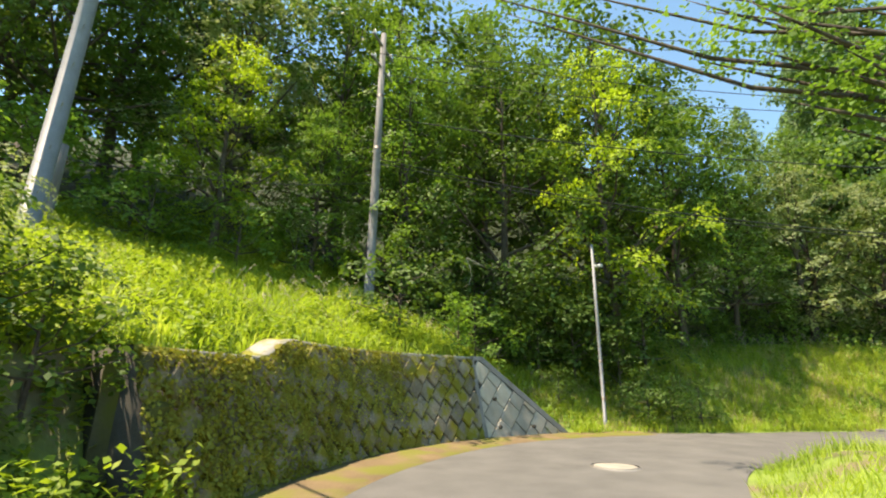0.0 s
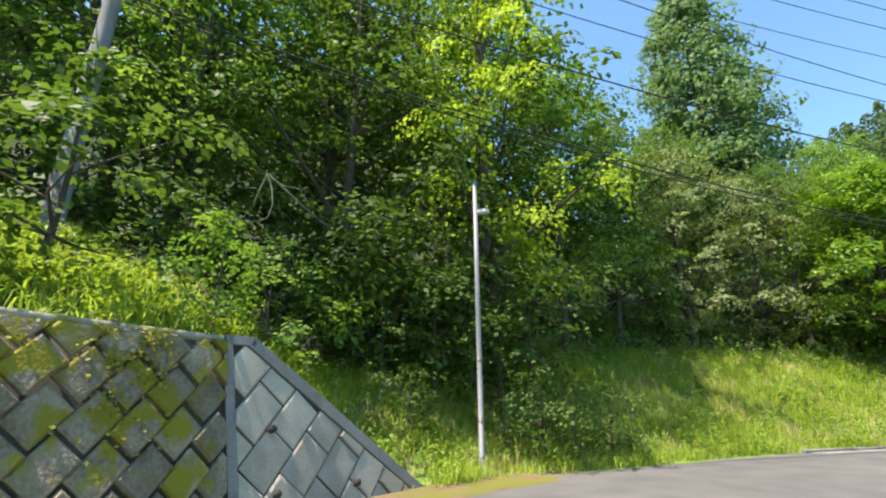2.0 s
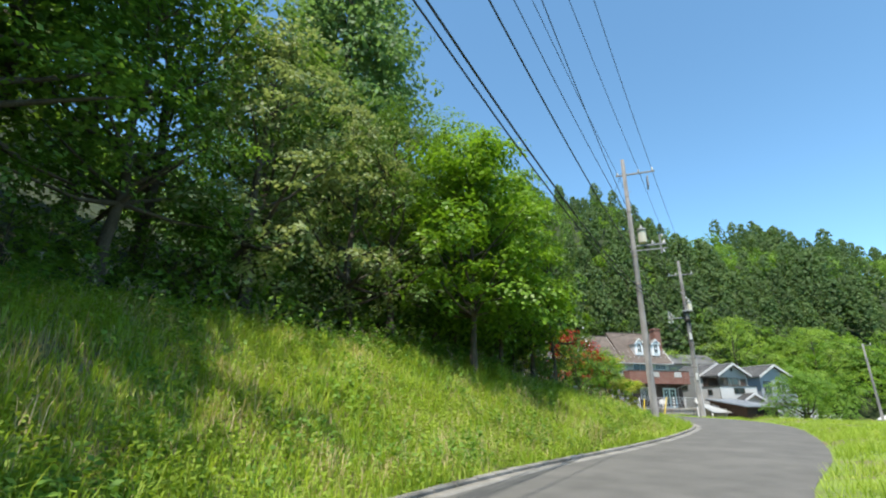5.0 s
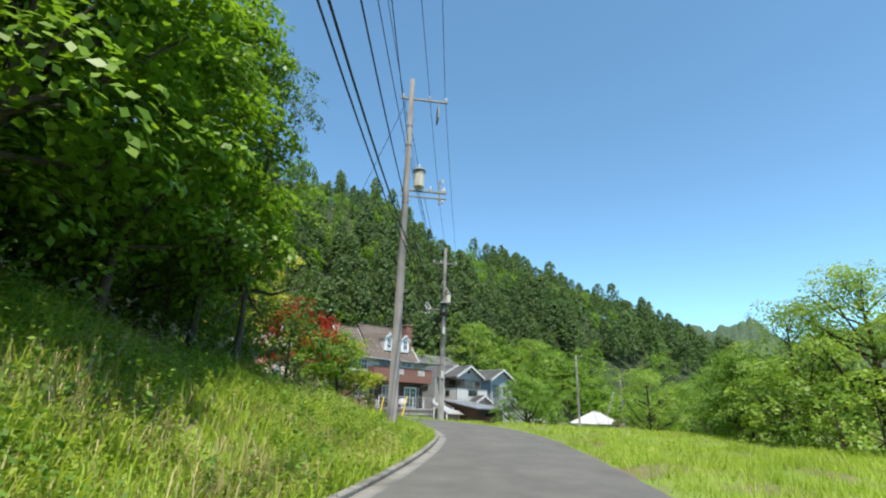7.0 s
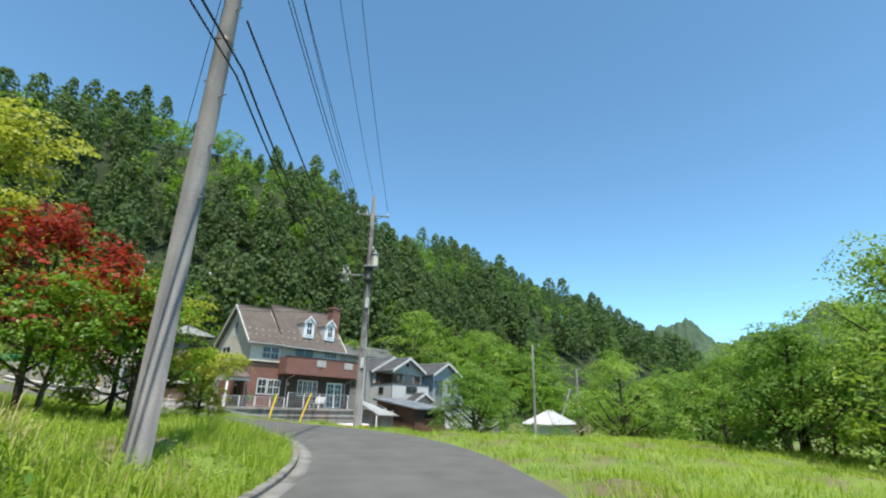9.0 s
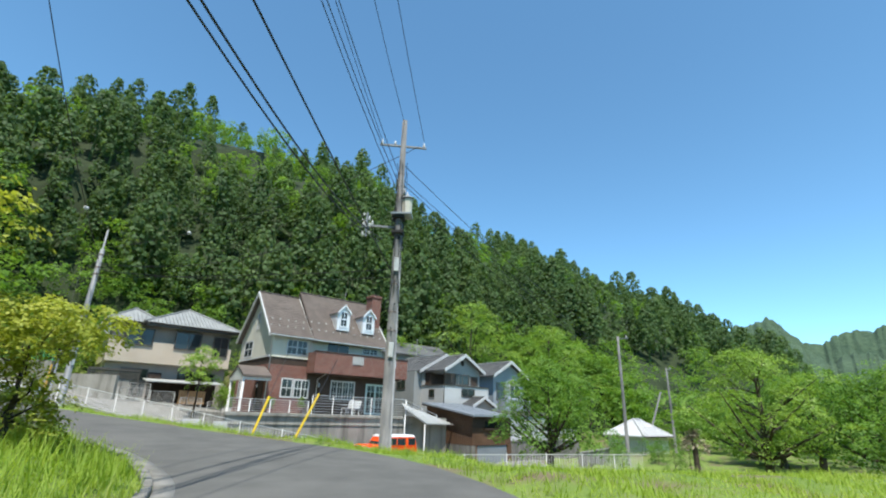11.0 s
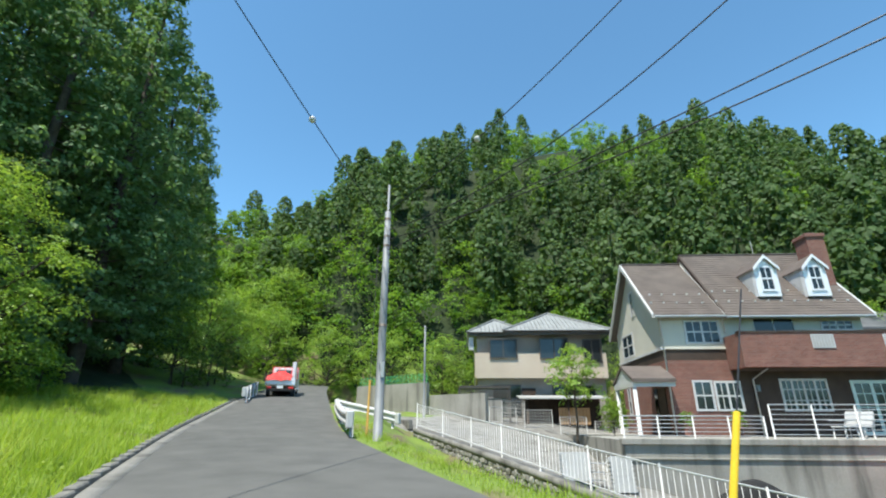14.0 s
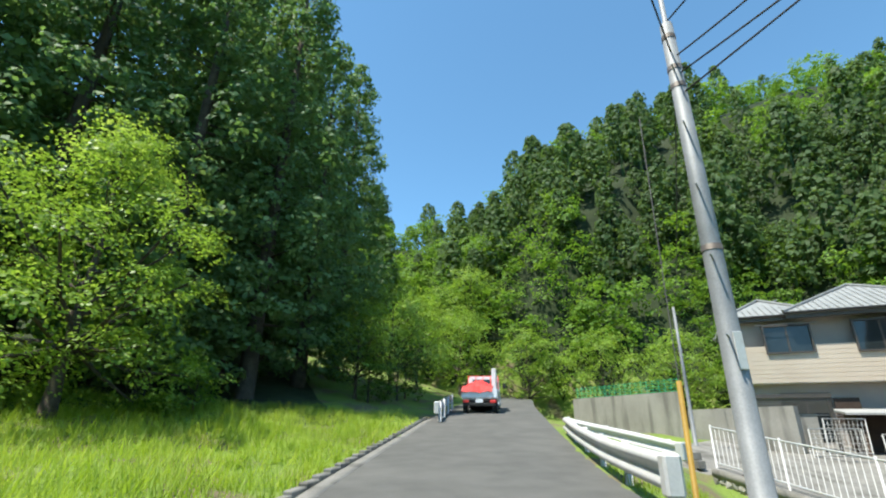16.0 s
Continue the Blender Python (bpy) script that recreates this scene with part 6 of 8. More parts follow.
def window(parent, u0, u1, z0, z1, v, frame=None, side=False, cols=2, rows=2, sashes=1, t=0.095, glass=None, name="window", label="", proud=0.04):
    """Frame, glazing bars and panes, on a wall face at v looking towards smaller v."""
    frame = frame or M_white
    put = (lambda u, d, z: (d, u, z)) if side else (lambda u, d, z: (u, d, z))
    bm = bmesh.new()
    ring = []
    for d in (v - proud, v + 0.05):
        ring.append([[bm.verts.new(put(u, d, z)) for u, z in ((u0 + k, z0 + k), (u1 - k, z0 + k), (u1 - k, z1 - k), (u0 + k, z1 - k))] for k in (0, t)])
    for i in range(4):
        j = (i + 1) % 4
        (ao, ai), (bo, bi) = ring
        bm.faces.new((ao[i], ao[j], ai[j], ai[i]))
        bm.faces.new((bo[i], bi[i], bi[j], bo[j]))
        bm.faces.new((ao[i], bo[i], bo[j], ao[j]))
        bm.faces.new((ai[i], ai[j], bi[j], bi[i]))
    bmesh.ops.recalc_face_normals(bm, faces=bm.faces)
    o = part(name, bm, frame, parent, label)

    def pane_bar(a, b, c, d, n):
        part(n, face_box(a, b, c, d, v - 0.025, v + 0.02, side), frame, o)

    w = (u1 - u0 - t) / sashes
    for i in range(sashes):
        s0 = u0 + t / 2 + i * w
        if i:
            pane_bar(s0 - t / 2, s0 + t / 2, z0 + t, z1 - t, "mullion")
        for k in range(1, cols):
            c = s0 + w * k / cols
            pane_bar(c - 0.018, c + 0.018, z0 + t, z1 - t, "glazing_bar")
        part("pane", face_box(s0 + 0.01, s0 + w - 0.01, z0 + t * 0.6, z1 - t * 0.6, v - 0.008, v + 0.012, side), glass or M_glass, o)
    for k in range(1, rows):
        c = z0 + (z1 - z0) * k / rows
        h = 0.035 if rows == 2 else 0.018
        pane_bar(u0 + t, u1 - t, c - h, c + h, "glazing_bar")
    return o


def gable_roof(parent, u0, u1, v0, v1, ze, zr, thick, material, trim, label="", inner=None):
    """Two slabs from eaves to ridge along u, with white barge boards."""
    vm = (v0 + v1) / 2
    for a in (v0, v1):
        s = 1 if a == v0 else -1
        bm = prism([(a, ze), (vm, zr), (vm, zr - thick * 1.3), (a, ze - thick)], u0, u1, "x")
        part("roof", bm, material, parent, label)
    for u in (u0, u1):
        for a in (v0, v1):
            bm = prism([(a, ze + 0.01), (vm, zr + 0.02), (vm, zr - 0.24), (a, ze - 0.18)], u - 0.05, u + 0.05, "x")
            part("barge_board", bm, inner if inner and u == u0 else trim, parent)


def gutter(parent, u0, u1, v, z, material):
    return bar("gutter", (u0, v, z), (u1, v, z), 0.06, material, parent, 8)


# ---- the brick house ----
h1 = house("house", "red-brick and cream house with steep brown roof")
part("wall", box(-3.0, 0.4, 1.4, 0.0, 7.0, 4.75), M_brick, h1, "red brick lower storey")
part("wall", box(-3.0, 0.4, 4.75, 0.0, 7.0, 5.3), M_darkwood, h1, "dark timber band")
bm = prism([(0.4, 5.3), (7.0, 5.3), (7.0, 6.95), (3.7, 10.2), (0.4, 6.95)], -3.0, 0.0, "x")
part("wall", bm, M_cream, h1, "cream stucco upper wall")
part("wall", box(0.0, 0.45, 1.4, 6.4, 7.0, 4.3), M_darkwood, h1, "dark brown lower wall")
bm = prism([(0.45, 4.3), (7.0, 4.3), (7.0, 6.8), (3.72, 10.7), (0.45, 6.8)], 0.0, 6.4, "x")
part("wall", bm, M_cream, h1, "cream stucco upper wall")
# balcony with brick parapet
bm = bmesh.new()
add_box(bm, -0.1, -0.95, 4.3, 8.1, -0.75, 5.8)
add_box(bm, -0.1, -0.75, 4.3, 0.1, 0.45, 5.8)
add_box(bm, 7.9, -0.75, 4.3, 8.1, 2.5, 5.8)
balc = part("balcony", bm, M_brick, h1, "red brick balcony parapet")
part("balcony_floor", box(0.1, -0.75, 4.25, 7.9, 0.45, 4.45), M_darkwood, balc)
part("cap", box(-0.14, -0.99, 5.8, 8.14, -0.71, 5.87, 0.01), M_darkwood, balc)
part("soffit_wall", box(6.4, 0.5, 1.4, 7.9, 2.6, 4.28), M_darkwood, h1)
for u in (2.95, 6.0):
    bm = bmesh.new()
    add_box(bm, u, -0.985, 5.1, u + 0.95, -0.955, 5.7)
    o = part("lattice_panel", bm, M_white, balc, "white lattice panel")
    bm = bmesh.new()
    for k in range(7):
        add_box(bm, u + 0.06 + k * 0.13, -0.992, 5.15, u + 0.08 + k * 0.13, -0.984, 5.65)
        add_box(bm, u + 0.04, -0.992, 5.13 + k * 0.085, u + 0.91, -0.984, 5.15 + k * 0.085)
    part("lattice", bm, M_taupe, o)
gable_roof(h1, -3.35, 0.0, 0.0, 7.4, 6.88, 10.5, 0.16, M_slate, M_white_wall, "brown slate roof")
gable_roof(h1, 0.02, 6.75, -0.05, 7.45, 6.82, 11.02, 0.16, M_slate, M_white_wall, "brown slate roof", M_darkwood)
# courses of slates: thin proud strips that break the slope's plane
for n, u0, u1, v0, z0, rise, run in ((26, 0.1, 6.68, -0.05, 6.82, 4.2, 3.75), (23, -3.28, -0.02, 0.0, 6.88, 3.62, 3.7)):
    for k in range(1, n):
        bm = bmesh.new()
        add_box(bm, u0, -0.012, -0.012, u1, 0.012, 0.012, 0, pose(0, v0 + run * k / n, z0 + rise * k / n + 0.006, math.degrees(math.atan2(rise, run))))
        part("slate_course", bm, M_slate, h1)
for k in range(16):
    for row, off in ((0.4, 0), (0.75, 0.2)):
        u = -3.1 + k * 0.62 + off
        if u > 6.5:
            continue
        lowr, zr, ze = (0.0, 10.5, 6.88) if u < 0 else (-0.05, 11.02, 6.82)
        part("snow_guard", box(u - 0.04, lowr + 3.72 * row * 0.45 - 0.05, ze + (zr - ze) * row * 0.45, u + 0.04, lowr + 3.72 * row * 0.45 + 0.02, ze + (zr - ze) * row * 0.45 + 0.07), M_white_wall, h1)
bar("ridge_cap", (-3.35, 3.7, 10.52), (0, 3.7, 10.52), 0.07, M_slate, h1)
bar("ridge_cap", (0, 3.7, 11.04), (6.75, 3.7, 11.04), 0.07, M_slate, h1)
gutter(h1, -3.3, 0.0, -0.03, 6.75, M_white)
gutter(h1, 0.0, 6.7, -0.08, 6.7, M_white)
bar("downpipe", (-2.95, 0.33, 6.7), (-2.95, 0.33, 1.5), 0.04, M_white, h1)
bar("downpipe", (0.0, 0.33, 6.7), (0.0, 0.33, 6.0), 0.04, M_white, h1)
bar("downpipe", (0.9, -0.8, 4.25), (0.85, 0.35, 3.9), 0.035, M_white, h1)
bar("downpipe", (0.85, 0.38, 3.9), (0.85, 0.38, 1.5), 0.035, M_white, h1)
bar("downpipe", (7.7, -0.8, 4.25), (7.2, 0.4, 3.9), 0.035, M_white, h1)
bar("downpipe", (7.2, 0.42, 3.9), (7.2, 0.42, 1.5), 0.035, M_white, h1)
# chimney
ch = part("chimney", box(5.75, 1.55, 7.5, 6.65, 2.5, 11.25), M_brick, h1, "red brick chimney")
part("chimney_cap", box(5.68, 1.48, 11.25, 6.72, 2.57, 11.45, 0.03), M_brick, ch)
part("chimney_pot", box(5.95, 1.75, 11.45, 6.45, 2.3, 11.6, 0.02), M_joint, ch)
bar("aerial_mast", (4.2, 3.7, 11.0), (4.2, 3.7, 11.9), 0.015, M_steel, h1, 6)
# dormers
for u in (2.15, 4.5):
    dn = part("dormer", prism([(u, 7.85), (u + 1.1, 7.85), (u + 1.1, 9.3), (u + 0.55, 9.85), (u, 9.3)], 0.66, 2.6, "y"), M_carwhite, h1, "white arched dormer")
    for a, b in ((u - 0.08, u + 0.55), (u + 1.18, u + 0.55)):
        bm = prism([(a, 9.28), (b, 9.95), (b, 9.87), (a, 9.2)], 0.54, 2.8, "y")
        part("dormer_roof", bm, M_slate, dn)
        bm = prism([(a, 9.29), (b, 9.96), (b, 9.8), (a, 9.13)], 0.5, 0.56, "y")
        part("dormer_trim", bm, M_carwhite, dn)
    window(dn, u + 0.2, u + 0.9, 8.1, 9.4, 0.65, frame=M_carwhite, rows=2, cols=2)
    for k in range(6):
        part("louvre", box(u - 0.012, 0.9 + 0.15 * k, 8.05 + 0.17 * k, u - 0.002, 1.05 + 0.15 * k, 9.2), M_white, dn)
# windows and doors
window(h1, -1.85, -0.2, 5.5, 6.65, 0.4, sashes=2, cols=2, rows=2)
window(h1, -1.9, -1.0, 2.5, 3.85, 0.4, sashes=1, cols=2, rows=2)
window(h1, -0.95, 0.25, 2.5, 3.82, 0.4, sashes=2, cols=2, rows=2)
window(h1, 1.4, 3.3, 5.75, 6.72, 0.45, sashes=2, cols=1, rows=1, t=0.05)
window(h1, 4.5, 6.0, 6.1, 6.65, 0.45, sashes=2, cols=2, rows=2)
window(h1, 2.0, 4.1, 2.5, 3.92, 0.45, sashes=4, cols=2, rows=3)
window(h1, 5.1, 6.9, 1.52, 3.85, 0.45, frame=M_teal, sashes=2, cols=2, rows=4, t=0.14, name="french_door", label="pale teal glazed double door")
window(h1, 4.2, 6.1, 5.45, 6.75, -3.0, side=True, sashes=2, cols=1, rows=2)
window(h1, 3.4, 3.95, 7.5, 8.9, -3.0, side=True, sashes=1, cols=2, rows=2)
window(h1, 5.7, 6.2, 2.4, 4.0, -3.0, side=True, sashes=1, cols=1, rows=2)
part("string_course", box(-3.06, 0.34, 5.24, -2.98, 7.05, 5.36), M_white, h1)
part("string_course", box(-3.0, 0.34, 5.26, 0.0, 0.42, 5.34), M_cream, h1)
bar("wall_lamp", (1.0, 0.38, 3.35), (1.0, 0.38, 3.65), 0.08, M_white, h1, 10)
# porch at the end wall
pr = part("porch_roof", prism([(-0.6, 3.85), (0.9, 4.55), (0.9, 4.42), (-0.6, 3.7)], -4.9, -2.98, "x"), M_slate, h1, "small brown porch roof")
pr2 = part("porch_roof", prism([(2.4, 3.85), (0.9, 4.55), (0.9, 4.42), (2.4, 3.7)], -4.9, -2.98, "x"), M_slate, h1)
part("porch_gable", prism([(-0.5, 3.72), (2.3, 3.72), (0.9, 4.4)], -4.85, -4.75, "x"), M_white, h1)
part("porch_beam", box(-4.88, -0.5, 3.5, -4.7, 2.3, 3.72), M_white, h1)
part("porch_beam", box(-4.7, -0.5, 3.52, -3.0, -0.34, 3.7), M_white, h1)
for v in (-0.4, 2.15):
    bar("porch_column", (-4.78, v, 1.5), (-4.78, v, 3.5), 0.09, M_white, h1, 12)
part("front_door", box(-3.05, 0.75, 1.52, -2.98, 1.65, 3.55), M_darkwood, h1)
part("side_light", box(-3.06, 1.7, 1.52, -2.99, 2.1, 3.55), M_glass, h1)

# terrace in front, with its rails
ter = house("terrace", "stained concrete terrace wall in front of the house")
ter["category"] = "terrace"
part("retaining_wall", prism([(-5.0, -2.2), (0.45, -2.2), (0.45, 1.44), (-5.1, 1.44)], -6.9, 9.0, "x"), M_terrace, ter)
part("slab_edge", box(-7.0, -5.2, 1.3, 6.0, -4.9, 1.5, 0.02), M_terrace, ter, "weathered concrete slab edge")
part("ledge", box(-6.9, -5.14, 0.84, 6.0, -5.04, 0.9, 0.01), M_terrace, ter)
part("retaining_wall", box(-6.9, 0.45, -2.0, -3.02, 9.0, 1.44), M_terrace, ter)


def rail_fence(u0, u1, v, z, tall, label, bars=6):
    g = house("terrace_railing", label)
    g["category"] = "railing"
    n = max(1, round((u1 - u0) / 1.35))
    for i in range(n + 1):
        u = u0 + (u1 - u0) * i / n
        bar("post", (u, v, z - 0.05), (u, v, z + tall), 0.028, M_white, g, 8)
    for k in range(bars):
        zz = z + tall * (0.12 + 0.88 * k / (bars - 1))
        bar("rail", (u0, v, zz), (u1, v, zz), 0.016 if k < bars - 1 else 0.024, M_white, g, 6)
    return g


rail_fence(-1.85, 5.25, -5.0, 1.5, 1.1, "white steel railing along the terrace edge", 7)
rail_fence(-6.85, -2.1, -5.0, 1.5, 0.72, "lower white steel railing by the porch", 6)
g = house("terrace_railing", "white steel stair railing beside the terrace")
g["category"] = "railing"
for k in range(4):
    bar("rail", (5.3, -5.0, 2.55 - 0.2 * k), (8.2, -5.0, 1.6 - 0.2 * k), 0.03, M_white, g, 6)
for k in range(3):
    bar("post", (5.3 + 1.4 * k, -5.0, 1.0 - 0.3 * k), (5.3 + 1.4 * k, -5.0, 2.55 - 0.45 * k), 0.03, M_white, g, 8)


def lounge_chair(u, v, z, rz):
    x, y = hw(u, v)
    c = tagged(thing("garden_chair", x, y, z, HA + rz), "white plastic garden chair on the terrace", "chair", "terrace chairs")
    part("seat", box(-0.3, -0.27, 0.36, 0.3, 0.27, 0.41, 0.02), M_white, c)
    part("backrest", prism([(0.26, 0.38), (0.32, 0.38), (0.5, 0.88), (0.44, 0.9)], -0.27, 0.27, "y"), M_white, c)
    for a in (-0.25, 0.25):
        for b in (-0.23, 0.23):
            bar("leg", (a, b, 0), (a * 0.9, b * 0.95, 0.37), 0.025, M_white, c, 6)
    for b in (-0.28, 0.28):
        part("armrest", box(-0.28, b - 0.03, 0.58, 0.34, b + 0.03, 0.61, 0.01), M_white, c)
    return c


lounge_chair(0.85, -4.5, 1.5, 10)
lounge_chair(1.45, -4.4, 1.5, 25)
# pot plants by the windows
for u, v in ((-2.75, -0.4), (-0.5, -0.3)):
    x, y = hw(u, v)
    q = tagged(thing("potted_plant", x, y, 1.46), "bushy plant in a terracotta pot by the window", "plant")
    bar("pot", (0, 0, 0), (0, 0, 0.3), 0.13, M_brick, q, 12, 0.17)
    r_ = np.random.default_rng(int(100 + u * 10))
    link_np("leaves", *lobed_crown(r_, [((0, 0, 0.7), (0.3, 0.3, 0.4))], 300, 16, 0.1, 0.12), M_leaf_a, q)

# ---- the beige house ----
h2 = house("house", "two-storey beige house with grey tiled hip roof")
U0, U1, V0 = -11.5, -2.4, 12.8
part("wall", box(U0, V0, 1.2, U1, V0 + 6.6, 4.95), M_taupe, h2, "taupe lower storey")
part("wall", box(U0 - 0.15, V0 - 0.45, 4.95, U1 + 0.1, V0 + 6.6, 6.75), M_beige, h2, "beige boarded upper storey")
part("wall", box(U0, V0, 6.75, U1, V0 + 6.6, 8.2), M_taupe, h2, "taupe band under the eaves")
for k in range(8):
    part("siding_board", box(U0 - 0.17, V0 - 0.47, 5.0 + 0.21 * k, U1 + 0.12, V0 - 0.45, 5.195 + 0.21 * k), M_beige, h2)


def hip_roof(parent, u0, u1, v0, v1, ze, zr, material):
    vm = (v0 + v1) / 2
    run = (v1 - v0) / 2
    a, b = u0 + run, u1 - run
    if b < a:
        a = b = (u0 + u1) / 2
    bm = bmesh.new()
    c = [bm.verts.new(p) for p in ((u0, v0, ze), (u1, v0, ze), (u1, v1, ze), (u0, v1, ze), (a, vm, zr), (b + 0.001, vm, zr))]
    d = [bm.verts.new(p) for p in ((u0, v0, ze - 0.12), (u1, v0, ze - 0.12), (u1, v1, ze - 0.12), (u0, v1, ze - 0.12))]
    bm.faces.new((c[0], c[1], c[5], c[4]))
    bm.faces.new((c[1], c[2], c[5]))
    bm.faces.new((c[2], c[3], c[4], c[5]))
    bm.faces.new((c[3], c[0], c[4]))
    for i in range(4):
        bm.faces.new((c[i], d[i], d[(i + 1) % 4], c[(i + 1) % 4]))
    bm.faces.new(d[::-1])
    bmesh.ops.recalc_face_normals(bm, faces=bm.faces)
    r = part("roof", bm, material, parent, "grey ribbed tile roof")
    # tile ribs down the front and end slopes
    out = []
    for u in np.arange(u0 + 0.15, u1, 0.3):
        t = min(1.0, (u - u0) / run, (u1 - u) / run)
        out.append(tube_np([(u, v0 - 0.02, ze + 0.01), (u, v0 + run * t, ze + (zr - ze) * t + 0.01)], 0.035, 4))
    for v in np.arange(v0 + 0.15, v1, 0.3):
        t = min((v - v0), (v1 - v)) / run
        out.append(tube_np([(u0 - 0.02, v, ze + 0.01), (u0 + run * t, v, ze + (zr - ze) * t + 0.01)], 0.035, 4))
    link_np("tile_ribs", *merge_np(out), material, r)
    for p, q in (((u0, v0), (a, vm)), ((u1, v0), (b, vm)), ((u0, v1), (a, vm)), ((u1, v1), (b, vm))):
        bar("hip_cap", (p[0], p[1], ze + 0.03), (q[0], q[1], zr + 0.05), 0.08, material, r)
    bar("ridge_cap", (a, vm, zr + 0.05), (b, vm, zr + 0.05), 0.09, material, r)
    bar("gutter", (u0, v0 - 0.06, ze - 0.06), (u1, v0 - 0.06, ze - 0.06), 0.06, M_alu, r)
    return r


hip_roof(h2, -12.2, -7.8, 12.2, 18.6, 8.25, 9.75, M_tile)
hip_roof(h2, -9.6, -1.7, 11.9, 19.9, 8.3, 10.35, M_tile)
part("fascia", box(-12.1, 12.25, 7.98, -9.6, 12.32, 8.14), M_alu, h2)
part("fascia", box(-9.5, 11.98, 8.0, -1.8, 12.06, 8.18), M_alu, h2)
for u0, u1, z0, z1 in ((-10.6, -8.6, 6.35, 7.75), (-7.0, -4.9, 6.3, 7.8), (-3.9, -2.6, 6.0, 7.7)):
    window(h2, u0, u1, z0, z1, V0 - 0.47, frame=M_alu, sashes=2, cols=1, rows=1, t=0.08, proud=0.1)
for u0, u1, z0, z1 in ((-10.4, -8.4, 2.3, 4.55), (-6.2, -3.2, 2.3, 4.5)):
    window(h2, u0, u1, z0, z1, V0, frame=M_alu, sashes=2, cols=1, rows=1, t=0.08, name="sliding_door")
part("shutter_box", box(-8.35, V0 - 0.15, 3.2, -7.4, V0, 4.3), M_darkwood, h2)
part("drain_hopper", box(U0 - 0.6, V0 - 0.35, 7.0, U0 - 0.25, V0 + 0.1, 7.9), M_white, h2)
bar("downpipe", (U0 - 0.2, V0 - 0.1, 7.0), (U0 - 0.2, V0 - 0.1, 2.0), 0.045, M_cream, h2)
bar("laundry_pole", (-10.9, 12.1, 7.75), (-8.3, 12.1, 7.75), 0.018, M_steel, h2, 6)
bar("laundry_pole", (-11.0, 11.6, 3.5), (-6.5, 11.6, 3.5), 0.018, M_steel, h2, 6)
# lean-to with a pale roof, in front
sh = house("garden_shed", "low shed with pale metal roof in the yard")
sh["category"] = "shed"
part("roof", prism([(9.2, 3.5), (11.4, 3.75), (11.4, 3.67), (9.2, 3.42)], -8.9, -3.2, "x"), M_poly, sh)
part("back_wall", box(-8.5, 11.1, 1.0, -3.4, 11.2, 3.6), M_darkwood, sh)
part("end_wall", box(-8.5, 9.6, 1.0, -8.4, 11.1, 3.5), M_darkwood, sh)
for i in range(9):
    part("board", box(-6.4 + i * 0.22, 9.7, 1.9, -6.2 + i * 0.22, 9.74, 2.9), M_palewood, sh)
for u in (-8.4, -5.8, -3.4):
    bar("post", (u, 9.5, 0.9), (u, 9.5, 3.45), 0.05, M_darkwood, sh)


def mesh_panel(u, v, z, rz, wide, tall, lean=0.0):
    x, y = hw(u, v)
    c = thing("fence_panel", x, y, z, HA + rz)
    tagged(c, "pale steel mesh panel standing in the yard", "fence", "mesh panels in the yard")
    c.matrix_basis = pose(x, y, z, lean, 0, HA + rz)
    for a, b in (((0, 0, 0), (0, 0, tall)), ((wide, 0, 0), (wide, 0, tall)), ((0, 0, tall), (wide, 0, tall)), ((0, 0, 0.08), (wide, 0, 0.08))):
        bar("frame_bar", a, b, 0.022, M_poly, c, 6)
    out = [tube_np([(wide * k / 10, 0, 0.08), (wide * k / 10, 0, tall)], 0.008, 4) for k in range(1, 10)]
    out += [tube_np([(0, 0, tall * k / 6), (wide, 0, tall * k / 6)], 0.008, 4) for k in range(1, 6)]
    link_np("mesh", *merge_np(out), M_poly, c)
    return c


for u, v, rz, wd, tl, ln in ((-11.0, 5.6, 5, 1.5, 0.95, 3), (-9.1, 5.2, -4, 1.5, 0.95, -3), (-7.2, 5.0, 0, 1.4, 0.9, 0), (-5.4, 4.8, 8, 1.4, 0.9, 2), (-10.2, 7.2, 15, 1.4, 1.25, 4), (-3.9, 4.6, -6, 1.2, 0.9, 0)):
    x, y = hw(u, v)
    mesh_panel(u, v, ground_z(x, y) - 0.02, rz, wd, tl, ln)
# white notched panels leaning in the yard
for u, v, wd, tl in ((-9.3, -6.2, 0.85, 0.85), (-7.8, -6.4, 0.62, 1.05)):
    x, y = hw(u, v)
    c = tagged(thing("notched_panel", x, y, ground_z(x, y) - 0.02, HA), "pale interlocking foam panels leaning in the yard", "panel")
    c.matrix_basis = pose(x, y, ground_z(x, y) - 0.02, -12, 0, HA)
    for i in range(3):
        bm = box(0.03 * i, -0.05 * i - 0.03, 0.03, wd + 0.03 * i, -0.05 * i, tl)
        for k in range(int(tl / 0.12)):
            add_box(bm, 0.03 * i - 0.04, -0.05 * i - 0.03, 0.05 + 0.12 * k, 0.03 * i, -0.05 * i, 0.11 + 0.12 * k)
            add_box(bm, wd + 0.03 * i, -0.05 * i - 0.03, 0.05 + 0.12 * k, wd + 0.03 * i + 0.04, -0.05 * i, 0.11 + 0.12 * k)
        part("panel", bm, M_poly, c)
x, y = hw(-8.35, -6.1)
c = tagged(thing("wire_shelf", x, y, ground_z(x, y) - 0.02, HA), "small white wire shelf among the panels", "shelf")
for k in range(4):
    bar("leg", (0.5 * (k % 2), 0.3 * (k // 2), 0), (0.5 * (k % 2), 0.3 * (k // 2), 0.75), 0.012, M_white, c, 5)
